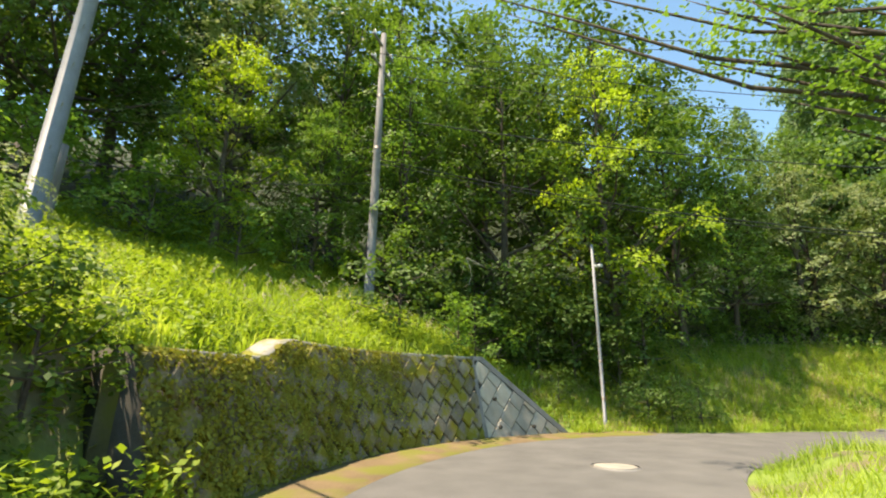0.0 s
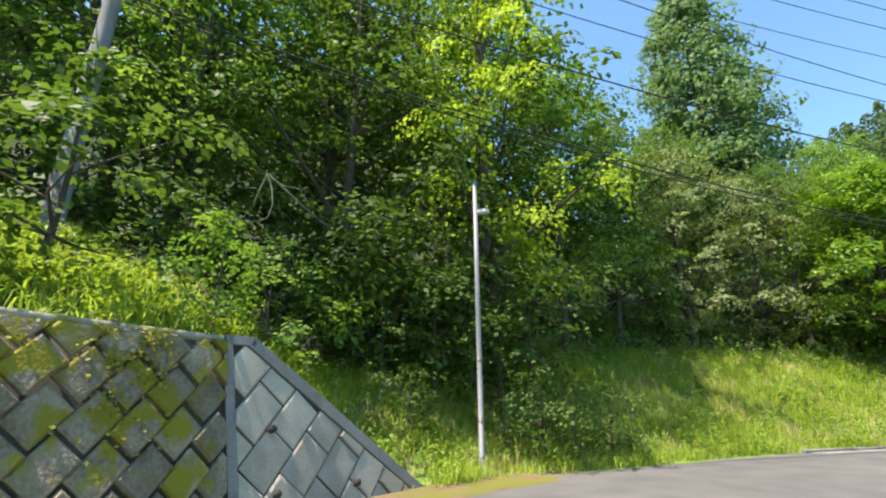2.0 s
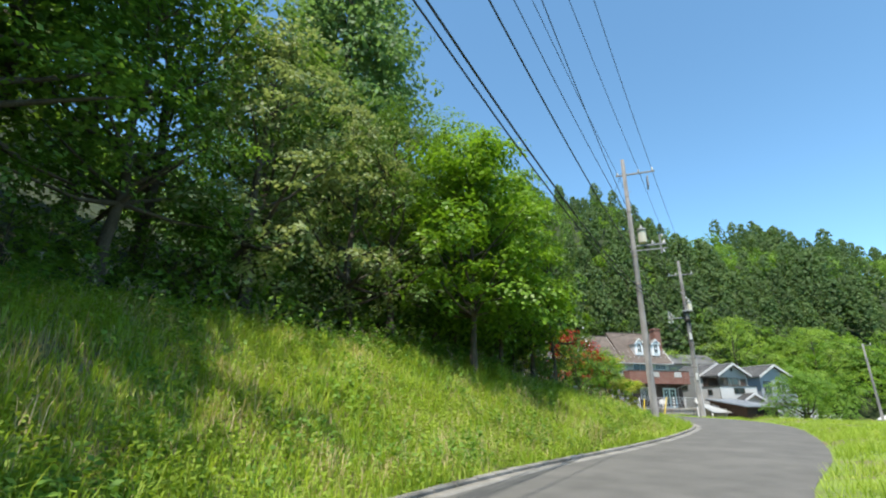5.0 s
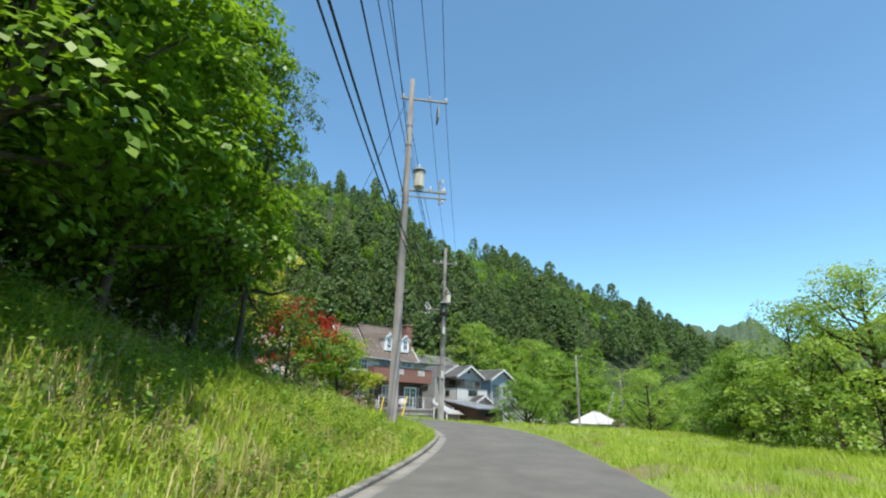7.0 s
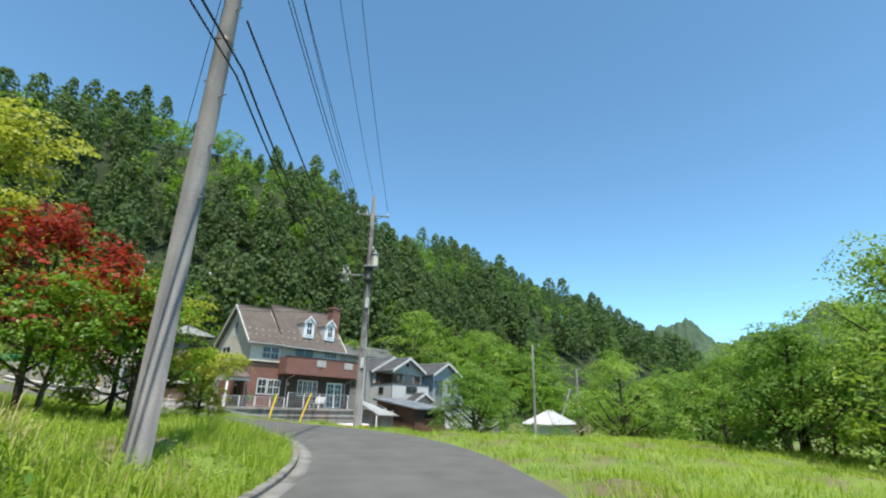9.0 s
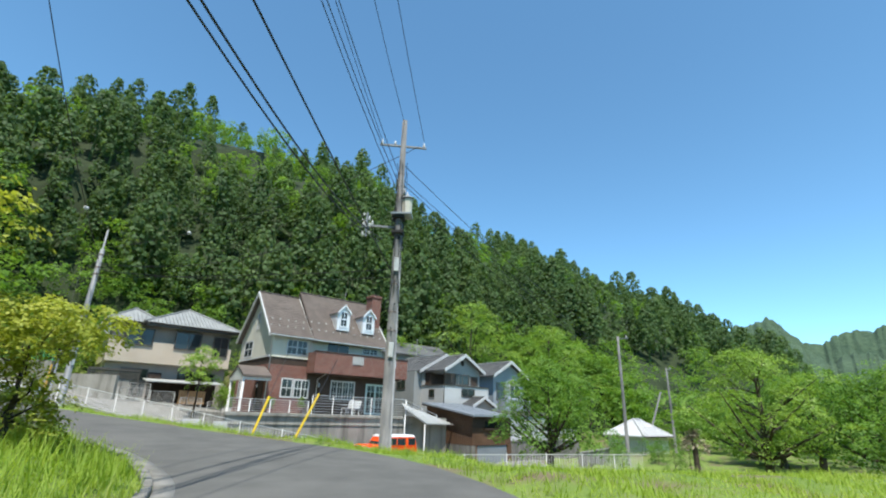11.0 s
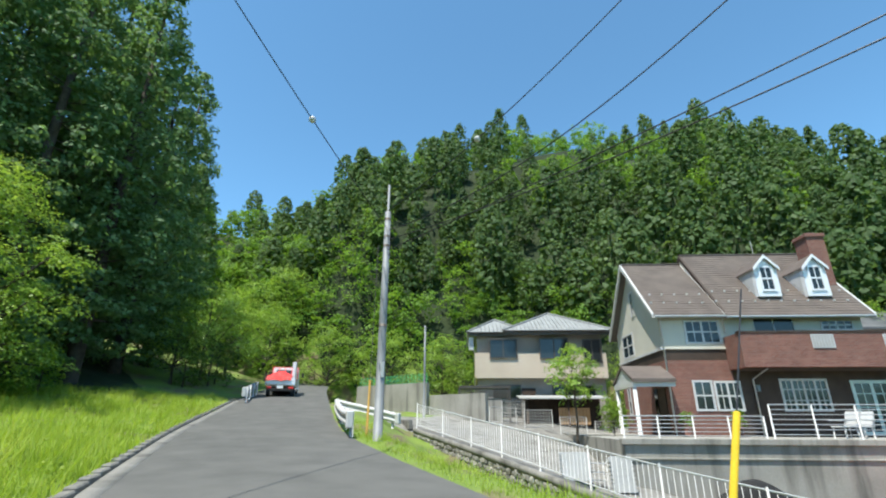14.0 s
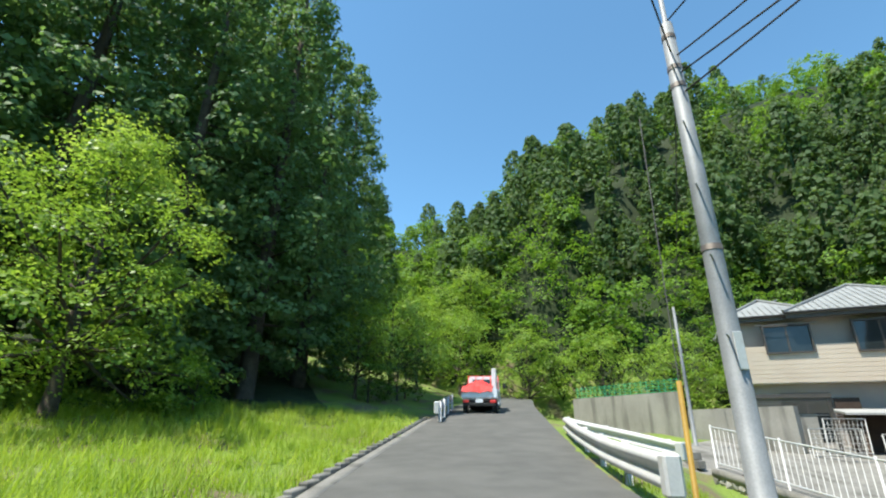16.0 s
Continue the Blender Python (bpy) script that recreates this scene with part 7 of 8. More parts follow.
for k in range(3):
    out = [tube_np([(0.5 * j / 6, 0, 0.2 + 0.25 * k), (0.5 * j / 6, 0.3, 0.2 + 0.25 * k)], 0.008, 4) for j in range(7)]
    out += [tube_np([(0, yy, 0.2 + 0.25 * k), (0.5, yy, 0.2 + 0.25 * k)], 0.01, 4) for yy in (0, 0.3)]
    link_np("wire_tray", *merge_np(out), M_white, c)

# ---- the white house and its neighbour ----
def front_gable(parent, uc, half, v0, v1, ze, rise, drop, roof_label):
    """Roof of a gable that faces the lane: two slabs, white barge boards and fascia."""
    for s in (-1, 1):
        a = uc + s * half
        part("roof", prism([(a, ze), (uc, ze + rise), (uc, ze + rise - 0.17), (a, ze - 0.15)], v0, v1, "y"), M_greyroof, parent, roof_label)
        part("barge_board", prism([(a - s * 0.02, ze + 0.03), (uc, ze + rise + 0.05), (uc, ze + rise - drop), (a - s * 0.02, ze - drop)], v0 - 0.07, v0, "y"), M_white, parent)
        out = []
        for k in range(1, 14):
            t = k / 14
            out.append(tube_np([(a + (uc - a) * t, v0 + 0.02, ze + rise * t + 0.008), (a + (uc - a) * t, v1, ze + rise * t + 0.008)], 0.018, 4))
        link_np("slate_course", *merge_np(out), M_greyroof, parent)
    bar("ridge_cap", (uc, v0, ze + rise + 0.02), (uc, v1, ze + rise + 0.02), 0.06, M_white_wall, parent, 6)


h3 = house("house", "white and pale grey stucco house with grey gabled roofs")
part("wall", box(12.0, -1.0, -1.6, 17.5, 7.5, 4.1), M_white_wall, h3, "white stucco lower storey")
bm = prism([(13.9, 4.1), (16.75, 4.1), (16.75, 5.6), (14.6, 6.9), (12.6, 5.7), (12.6, 5.25), (13.9, 5.25)], -0.55, 2.0, "y")
part("wall", bm, M_greywall, h3, "pale grey upper gable")
part("wall", box(12.3, 1.2, 4.1, 13.9, 2.0, 5.3), M_darkwood, h3, "dark recessed balcony wall")
bm = prism([(11.9, 4.1), (17.4, 4.1), (17.4, 5.6), (14.6, 7.1), (11.9, 5.65)], 2.0, 8.0, "y")
part("wall", bm, M_greywall, h3, "pale grey upper storey")
part("wall", box(11.2, 2.2, -1.6, 12.0, 7.8, 5.4), M_greywall, h3, "pale grey side wall")
front_gable(h3, 14.6, 2.5, -1.0, 2.2, 5.52, 1.46, 0.24, "grey slate roof")
front_gable(h3, 14.6, 3.15, 1.75, 8.4, 5.5, 1.72, 0.24, "grey slate roof")
part("balcony_rail", box(11.96, -1.06, 4.1, 17.5, -0.98, 4.2), M_alu, h3)
part("balcony_rail", box(11.95, -0.98, 4.1, 12.03, 2.0, 4.2), M_alu, h3)
for k in range(3):
    bar("balcony_post", (12.2 + 0.8 * k, -0.95, 4.2), (12.2 + 0.8 * k, -0.95, 5.1 if k else 4.2), 0.02, M_alu, h3, 6)
part("vent", box(14.45, -0.6, 6.0, 14.75, -0.54, 6.4), M_dark, h3)
window(h3, 13.75, 15.45, 4.25, 5.2, -0.56, frame=M_alu, sashes=2, cols=1, rows=1)
window(h3, 15.6, 16.5, 4.2, 5.1, -0.56, frame=M_alu, sashes=1, cols=1, rows=1, glass=M_darkwood)
window(h3, 14.1, 15.7, 3.2, 3.95, -1.0, frame=M_alu, sashes=2, cols=1, rows=1)
window(h3, 0.2, 1.0, 3.1, 3.8, 12.0, frame=M_alu, side=True, sashes=1, cols=1, rows=1)
window(h3, 3.6, 5.0, 3.8, 5.0, 11.2, frame=M_alu, side=True, sashes=2, cols=1, rows=1)
bar("downpipe", (12.05, -1.05, 5.4), (12.05, -1.05, 2.0), 0.04, M_alu, h3)
bar("aerial_mast", (13.0, 4.5, 6.6), (13.0, 4.5, 8.8), 0.02, M_steel, h3, 6)
# low porch gable
pg = tagged(house("porch", "low tiled porch with white-edged gable"), "low tiled porch with white-edged gable", "porch")
front_gable(pg, 15.5, 1.5, -2.6, -0.9, 2.5, 0.78, 0.2, "grey slate roof")
part("wall", prism([(14.3, -1.6), (16.7, -1.6), (16.7, 2.5), (15.5, 3.12), (14.3, 2.5)], -2.3, -1.0, "y"), M_taupe, pg)
h4 = house("house", "pale blue-grey gabled house beyond the white one")
part("wall", prism([(19.6, -1.6), (24.0, -1.6), (24.0, 5.55), (21.8, 6.85), (19.6, 5.55)], 0.4, 6.0, "y"), M_bluewall, h4)
front_gable(h4, 21.8, 2.6, -0.05, 6.4, 5.56, 1.5, 0.24, "grey slate roof")
window(h4, 21.9, 23.4, 3.4, 4.8, 0.4, frame=M_white, sashes=2, cols=1, rows=1)
window(h4, 20.0, 21.2, 3.2, 4.9, 0.4, frame=M_alu, sashes=1, cols=1, rows=1)
part("balcony", box(20.2, -0.5, 2.2, 24.0, 0.4, 3.3), M_bluewall, h4)
for k in range(5):
    bar("balcony_post", (20.25 + 0.9 * k, -0.45, 3.3), (20.25 + 0.9 * k, -0.45, 4.3), 0.02, M_alu, h4, 6)
bar("balcony_rail", (20.25, -0.45, 4.3), (23.9, -0.45, 4.3), 0.025, M_alu, h4, 6)
# long grey roof behind
h5 = house("house", "long grey-roofed house behind the white one")
part("wall", box(9.0, 9.4, -1.0, 21.0, 14.0, 7.9), M_taupe, h5)
part("roof", prism([(8.9, 7.85), (11.7, 9.4), (14.5, 7.85), (14.5, 7.7), (11.7, 9.2), (8.9, 7.7)], 8.4, 21.6, "x"), M_greyroof, h5, "long grey metal roof")

# ---- brown shed, carport, walls ----
bs = tagged(house("garage", "brown boarded garage with metal roof and shutter"), "brown boarded garage with metal roof and shutter", "garage")
part("wall", prism([(-7.3, -0.34), (-1.9, -0.34), (-1.9, 2.35), (-7.3, 1.6)], 9.6, 13.6, "x"), M_brownwood, bs, "brown timber boards")
part("base_wall", box(9.58, -7.32, -1.9, 9.9, -1.9, -0.34), M_stain, bs, "grey concrete base")
part("base_wall", box(9.9, -6.9, -1.9, 13.6, -1.9, -0.34), M_stain, bs)
part("door_post", box(9.9, -7.34, -1.9, 10.05, -6.9, -0.34), M_brownwood, bs)
part("door_post", box(13.2, -7.36, -1.9, 13.62, -6.9, -0.3), M_brownwood, bs)
part("roof", prism([(-7.75, 1.62), (-1.6, 2.5), (-1.6, 2.62), (-7.75, 1.74)], 9.25, 13.5, "x"), M_zinc, bs, "blue-grey metal roof")
part("fascia", prism([(-7.79, 1.5), (-1.6, 2.38), (-1.6, 2.5), (-7.79, 1.62)], 9.27, 9.32, "x"), M_darkwood, bs)
for k in range(9):
    bar("roof_seam", (9.6 + 0.46 * k, -7.75, 1.75), (9.6 + 0.46 * k, -1.6, 2.63), 0.018, M_zinc, bs, 5)
part("shutter", box(10.05, -7.25, -1.9, 13.2, -7.2, -0.36), M_zinc, bs, "pale roller shutter")
for k in range(10):
    part("shutter_slat", box(10.05, -7.27, -1.88 + k * 0.15, 13.2, -7.25, -1.75 + k * 0.15), M_zinc, bs)
part("window_hood", box(10.7, -7.5, 0.72, 12.5, -7.3, 0.82), M_darkwood, bs)
part("window", box(10.85, -7.33, 0.82, 12.4, -7.29, 1.3), M_glass, bs)
part("dark_panel", box(9.62, -7.33, 0.85, 13.58, -7.302, 1.55), M_darkwood, bs)
for k in range(24):
    part("board", box(9.57, -7.3 + 0.225 * k, -0.34, 9.598, -7.09 + 0.225 * k, 1.55 + 0.03 * k), M_brownwood, bs)
for k in range(18):
    part("board", box(9.62 + 0.22 * k, -7.335, -0.33, 9.825 + 0.22 * k, -7.305, 0.83), M_brownwood, bs)
cp = tagged(house("carport", "lean-to carport with white corrugated plastic roof"), "lean-to carport with white corrugated plastic roof", "carport")
_nu = 40
v = []
for i in range(_nu + 1):
    t = i / _nu
    w = 0.03 * math.sin(i * math.pi / 2)
    v += [(4.75 + 1.55 * t, -5.6 - 0.6 * t, 2.05 - 0.97 * t + w), (4.9 + 4.6 * t, -5.05 - 0.2 * t, 2.35 - 1.3 * t + w)]
cr = link_np("roof", v, [(2 * i, 2 * i + 2, 2 * i + 3, 2 * i + 1) for i in range(_nu)], M_poly, cp, "white corrugated plastic roof")
cr.modifiers.new("thick", "SOLIDIFY").thickness = 0.02
bar("beam", (4.75, -5.58, 2.0), (6.3, -6.18, 1.02), 0.04, M_white, cp, 6)
bar("beam", (4.9, -5.06, 2.28), (9.5, -5.26, 0.98), 0.04, M_white, cp, 6)
bar("beam", (6.3, -6.18, 1.02), (9.58, -5.28, 0.98), 0.035, M_white, cp, 6)
for a, b, c in ((6.2, -6.1, 1.05), (4.9, -5.5, 2.0)):
    bar("post", (a, b, -1.6), (a, b, c), 0.045, M_white, cp, 8)
gw = tagged(house("garden_wall", "grey concrete wall with pale railing beside the garage"), "grey concrete wall with pale railing beside the garage", "wall")
part("wall", box(13.7, -7.2, -2.0, 22.5, -6.9, -0.15), M_stain, gw)
part("coping", box(13.68, -7.24, -0.15, 22.52, -6.86, -0.05, 0.01), M_concrete, gw)
for k in range(30):
    bar("baluster", (13.8 + 0.29 * k, -7.05, -0.05), (13.8 + 0.29 * k, -7.05, 0.75), 0.018, M_white, gw, 5)
bar("rail", (13.7, -7.05, 0.75), (22.5, -7.05, 0.75), 0.028, M_white, gw, 6)
lo_ = tagged(house("garage", "low white garage with two roller shutters"), "low white garage with two roller shutters", "garage")
part("wall", box(14.0, -4.6, -1.6, 22.0, -1.5, 2.0), M_white_wall, lo_)
part("lintel", box(13.9, -4.75, 1.75, 22.1, -1.4, 2.15), M_stain, lo_)
for k in range(2):
    sh_ = part("shutter", box(14.6 + 3.7 * k, -4.64, -0.4, 17.8 + 3.7 * k, -4.58, 1.7), M_white, lo_)
    for j in range(10):
        part("shutter_slat", box(14.62 + 3.7 * k, -4.66, -0.38 + 0.21 * j, 17.78 + 3.7 * k, -4.64, -0.2 + 0.21 * j), M_white, sh_)
hb = tagged(thing("barn", 90.3, -6.0, -2.1, -50), "low building with white sheet-metal hipped roof", "building")
part("wall", box(-2.5, -1.9, 0, 2.5, 1.9, 2.3), M_white_wall, hb)
hip_roof(hb, -2.8, 2.8, -2.3, 2.3, 2.35, 3.9, M_white)
# concrete wall with green net at the lane's upper side
nw = tagged(thing("garden_wall", 68.2, 40.5, 0, 96), "weathered concrete wall topped with green netting", "wall")
part("wall", box(0, -0.15, 1.0, 6.6, 0.15, 4.4), M_terrace, nw)
part("wall", box(-4.5, -0.15, 1.0, -0.3, 0.15, 3.6), M_terrace, nw)
net = [tube_np([(0.1 + 0.33 * k, 0, 4.4), (0.1 + 0.33 * k, 0, 5.0)], 0.012, 4) for k in range(20)]
net += [tube_np([(0, 0, 4.45 + 0.12 * k), (6.5, 0.0, 4.45 + 0.12 * k + 0.03 * (k % 2))], 0.014, 4) for k in range(5)]
link_np("net", *merge_np(net), M_green_net, nw, "torn green plastic net")
gt = tagged(thing("yard_gate", 69.0, 38.5, 0, -48), "dark metal carport gate beside the beige house", "gate")
part("lintel", box(0, -0.1, 4.0, 3.2, 1.6, 4.15), M_alu, gt)
for k in range(9):
    part("slat", box(0.05, -0.06, 3.45 + 0.06 * k, 3.15, -0.03, 3.49 + 0.06 * k), M_alu, gt)
part("wall", box(0.1, 0.0, 1.0, 2.6, 0.15, 3.4), M_terrace, gt)
for u in (0.0, 3.1):
    part("post", box(u - 0.06, -0.06, 0.8, u + 0.06, 0.06, 4.0), M_alu, gt)
lw = tagged(thing("block_wall", 61.3, 34.2, 0, 60), "low dark block wall below the guard rail", "wall")
for r in range(4):
    for k in range(5):
        part("block", box(0.4 * k + 0.2 * (r % 2), -0.1, 1.3 + 0.2 * r, 0.39 + 0.4 * k + 0.2 * (r % 2), 0.1, 1.49 + 0.2 * r, 0.01), M_stain, lw)

# ---- vehicles ----
def wheel(parent, x, y, z, r, w):
    bm = bmesh.new()
    bmesh.ops.create_cone(bm, cap_ends=True, segments=24, radius1=r, radius2=r, depth=w, matrix=pose(x, y, z, 90))
    bmesh.ops.bevel(bm, geom=[e for e in bm.edges], offset=0.02, segments=1, affect="EDGES")
    t = part("wheel", bm, M_rubber, parent, "black tyre")
    bm = bmesh.new()
    bmesh.ops.create_cone(bm, cap_ends=True, segments=20, radius1=r * 0.6, radius2=r * 0.5, depth=w + 0.03, matrix=pose(x, y, z, 90))
    part("rim", bm, M_steel, t)


def taper_box(x0, x1, y, z0, z1, ix0, ix1, iy, bevel=0.05):
    """A body whose top is drawn in by ix0, ix1 in front and behind and iy at the sides."""
    bm = bmesh.new()
    add_box(bm, x0, -y, z0, x1, y, z1)
    for v in bm.verts:
        if v.co.z > (z0 + z1) / 2:
            v.co.x += ix0 if v.co.x < (x0 + x1) / 2 else -ix1
            v.co.y *= (y - iy) / y
    bmesh.ops.bevel(bm, geom=list(bm.edges), offset=bevel, segments=2, affect="EDGES")
    return bm


def jeep(x, y, z, rz):
    c = tagged(thing("car", x, y, z, rz), "orange off-road car with white roof, parked", "car")
    part("body", taper_box(-2.2, 2.2, 0.9, 0.5, 1.12, 0.06, 0.03, 0.04, 0.07), M_orange, c)
    part("bonnet", taper_box(-2.1, -0.75, 0.78, 1.05, 1.22, 0.2, 0.0, 0.08, 0.05), M_orange, c)
    part("cabin", taper_box(-0.85, 2.15, 0.86, 1.05, 1.72, 0.35, 0.12, 0.1, 0.05), M_orange, c)
    part("roof", taper_box(-0.58, 2.1, 0.79, 1.64, 1.82, 0.12, 0.08, 0.1, 0.06), M_carwhite, c, "white roof")
    part("windscreen", prism([(-0.82, 1.16), (-0.5, 1.66), (-0.48, 1.66), (-0.79, 1.16)], -0.72, 0.72, "y"), M_glass, c)
    for s in (-1, 1):
        yy = s * 0.845
        for a, b in ((-0.42, 0.45), (0.52, 1.2), (1.42, 2.0)):
            bm = bmesh.new()
            add_box(bm, a, -0.015, 0.0, b, 0.015, 0.44, 0.008, pose(0, s * 0.845, 1.17, s * 8.5))
            part("side_window", bm, M_glass, c)
        part("sill", box(-1.2, yy - 0.06, 0.42, 1.2, yy + 0.06, 0.56, 0.02), M_rubber, c)
        part("mirror", box(-0.5, s * 1.0 - 0.1, 1.18, -0.35, s * 1.0 + 0.1, 1.42, 0.03), M_carwhite, c)
        part("door_handle", box(0.22, s * 0.9 - 0.03, 0.98, 0.42, s * 0.9 + 0.03, 1.03), M_steel, c)
        part("headlight", box(-2.2, s * 0.55 - 0.13, 0.88, -2.12, s * 0.55 + 0.13, 1.08, 0.03), M_glass, c)
        part("door_seam", box(0.46, s * 0.9 - 0.004, 0.55, 0.475, s * 0.9 + 0.004, 1.15), M_rubber, c)
        for xx in (-1.35, 1.35):
            bm = bmesh.new()
            bmesh.ops.create_cone(bm, cap_ends=True, segments=24, radius1=0.5, radius2=0.5, depth=0.1, matrix=pose(xx, s * 0.88, 0.42, 90))
            part("wheel_arch", bm, M_rubber, c)
            wheel(c, xx, s * 0.83, 0.4, 0.4, 0.26)
    part("bumper", box(-2.35, -0.85, 0.45, -2.1, 0.85, 0.72, 0.05), M_steel, c)
    part("bumper", box(2.1, -0.85, 0.45, 2.32, 0.85, 0.68, 0.05), M_steel, c)
    part("grille", box(-2.24, -0.4, 0.85, -2.16, 0.4, 1.08, 0.02), M_rubber, c)
    wheel(c, 2.3, 0.0, 1.1, 0.1, 0.5)
    part("number_plate", box(-2.37, -0.17, 0.5, -2.35, 0.17, 0.66), M_carwhite, c)
    return c


_jx, _jy = hw(2.55, -6.7)
_jp = jeep(_jx, _jy, ground_z(_jx, _jy) + 0.02, HA)
_jp.matrix_basis = pose(_jx, _jy, ground_z(_jx, _jy) + 0.02, 0, 0, HA) @ Matrix.Scale(0.93, 4)


def truck(x, y, z, rz):
    """A small flat-bed truck, its back towards -x."""
    c = tagged(thing("truck", x, y, z, rz), "small white truck loaded under a red tarpaulin", "truck")
    part("chassis", box(0.1, -0.5, 0.38, 4.1, 0.5, 0.58, 0.02), M_rubber, c)
    part("bed", box(0.0, -0.82, 0.68, 2.5, 0.82, 0.76, 0.01), M_carwhite, c)
    part("tailgate", box(-0.05, -0.82, 0.72, 0.0, 0.82, 1.1, 0.01), M_carwhite, c, "white tailgate")
    for s in (-1, 1):
        part("side_board", box(0.0, s * 0.82 - 0.02, 0.76, 2.5, s * 0.82 + 0.02, 1.1, 0.01), M_carwhite, c)
        part("tail_lamp", box(-0.04, s * 0.62 - 0.14, 0.5, 0.04, s * 0.62 + 0.14, 0.62, 0.01), M_red, c, "red tail lamp")
        part("mirror", box(3.7, s * 1.02 - 0.08, 1.45, 3.78, s * 1.02 + 0.08, 1.72, 0.02), M_rubber, c)
        for xx in (0.75, 3.35):
            wheel(c, xx, s * 0.7, 0.3, 0.3, 0.2)
    part("cab", taper_box(2.6, 4.2, 0.82, 0.55, 1.98, 0.06, 0.45, 0.06, 0.06), M_carwhite, c)
    part("rear_window", box(2.585, -0.55, 1.3, 2.64, 0.55, 1.8, 0.01), M_glass, c)
    for k in range(-2, 3):
        bar("rack_bar", (2.45, k * 0.38, 1.1), (2.45, k * 0.38, 1.95), 0.02, M_red, c, 6)
    bar("rack_bar", (2.45, -0.8, 1.95), (2.45, 0.8, 1.95), 0.02, M_red, c, 6)
    part("load_panel", box(1.0, -0.72, 1.0, 2.3, -0.52, 2.15, 0.01), M_carwhite, c, "upright white panel")
    # draped tarpaulin
    rng = np.random.default_rng(3)
    xs, ys = np.linspace(-0.12, 2.3, 24), np.linspace(-0.6, 0.86, 20)
    v = []
    for a in xs:
        for b in ys:
            h = 1.18 + 0.38 * math.sin(min(1, (a + 0.12) / 1.0) * 1.5) * math.sin((b + 0.75) * 1.9) + 0.06 * noise.noise(Vector((a * 4, b * 5, 0))) + 0.03 * noise.noise(Vector((a * 11, b * 12, 3)))
            if a < -0.05 or b > 0.82:
                h -= 0.22
            v.append((a, b, h))
    f = [(i * 20 + j, (i + 1) * 20 + j, (i + 1) * 20 + j + 1, i * 20 + j + 1) for i in range(23) for j in range(19)]
    t = link_np("tarpaulin", v, f, M_red, c, "crumpled red tarpaulin")
    t.modifiers.new("thick", "SOLIDIFY").thickness = 0.015
    part("bumper", box(-0.03, -0.75, 0.36, 0.06, 0.75, 0.5, 0.02), M_rubber, c)
    part("number_plate", box(-0.05, -0.17, 0.5, -0.03, 0.17, 0.66), M_carwhite, c)
    return c


truck(60.2, 44.6, 3.32, math.degrees(math.atan2(6.8, 4.3)))
# covered motorcycle by the terrace wall
_mx, _my = hw(-3.6, -6.4)
mo = tagged(thing("motorcycle", _mx, _my, ground_z(_mx, _my), HA), "motorcycle under a dark cover by the wall", "motorcycle")
_v = []
for i in range(15):
    for j in range(9):
        t, s = i / 14 * 2 - 1, j / 8 * math.pi
        hh = 0.75 + 0.3 * math.cos(t * 2.2) + 0.05 * noise.noise(Vector((t * 4, s * 2, 1)))
        _v.append((t * 1.05, math.cos(s) * 0.34 * (1 - 0.3 * t * t), max(0.03, math.sin(s) * hh)))
_fm = [(i * 9 + j, (i + 1) * 9 + j, (i + 1) * 9 + j + 1, i * 9 + j + 1) for i in range(14) for j in range(8)]
link_np("cover", _v, _fm, M_dark, mo, smooth=True)
for a in (-0.75, 0.75):
    bm = bmesh.new()
    bmesh.ops.create_cone(bm, cap_ends=True, segments=20, radius1=0.3, radius2=0.3, depth=0.12, matrix=pose(a, 0, 0.3, 90))
    part("wheel", bm, M_rubber, mo)

# ---- grass, weeds and plumes ----
def blades(rng, x, y, tall, width, bend=0.35, plain=False):
    """One pointed blade at each spot, upright below and arching over at the tip."""
    n = len(x)
    z = height(x, y) - 0.02
    an = rng.uniform(0, 2 * np.pi, n)
    h = tall * rng.uniform(0.4, 1.3, n)
    w = width * rng.uniform(0.7, 1.3, n)
    bx, by = np.cos(an), np.sin(an)
    lean = h * bend * rng.uniform(0.2, 1.4, n)
    base = np.column_stack([x, y, z])
    side = np.column_stack([-by * w / 2, bx * w / 2, np.zeros(n)])
    out = np.column_stack([bx * lean, by * lean, np.zeros(n)])
    if plain:
        tip = base + out * 0.8 + np.column_stack([np.zeros(n), np.zeros(n), h * 0.9])
        return np.stack([base - side, base + side, tip], 1).reshape(-1, 3), np.arange(n * 3).reshape(n, 3)
    mid = base + out * 0.3 + np.column_stack([np.zeros(n), np.zeros(n), h * 0.62])
    tip = base + out + np.column_stack([np.zeros(n), np.zeros(n), h * (0.98 - 0.3 * np.clip(lean / (h + 1e-6), 0, 1.2))])
    v = np.stack([base - side, base + side, mid + side * 0.8, mid - side * 0.8, tip], 1).reshape(-1, 3)
    k = (np.arange(n) * 5)[:, None]
    return v, np.concatenate([k + np.array([[0, 1, 2]]), k + np.array([[0, 2, 3]]), k + np.array([[3, 2, 4]])], 1).reshape(-1, 3)


def scatter(rng, n, box_, keep):
    x = rng.uniform(box_[0], box_[1], n)
    y = rng.uniform(box_[2], box_[3], n)
    i, d = nearest(x, y)
    lo = d - ROAD[i, 3]
    ro = -d - ROAD[i, 4]
    m = keep(x, y, lo, ro, i)
    return x[m], y[m]


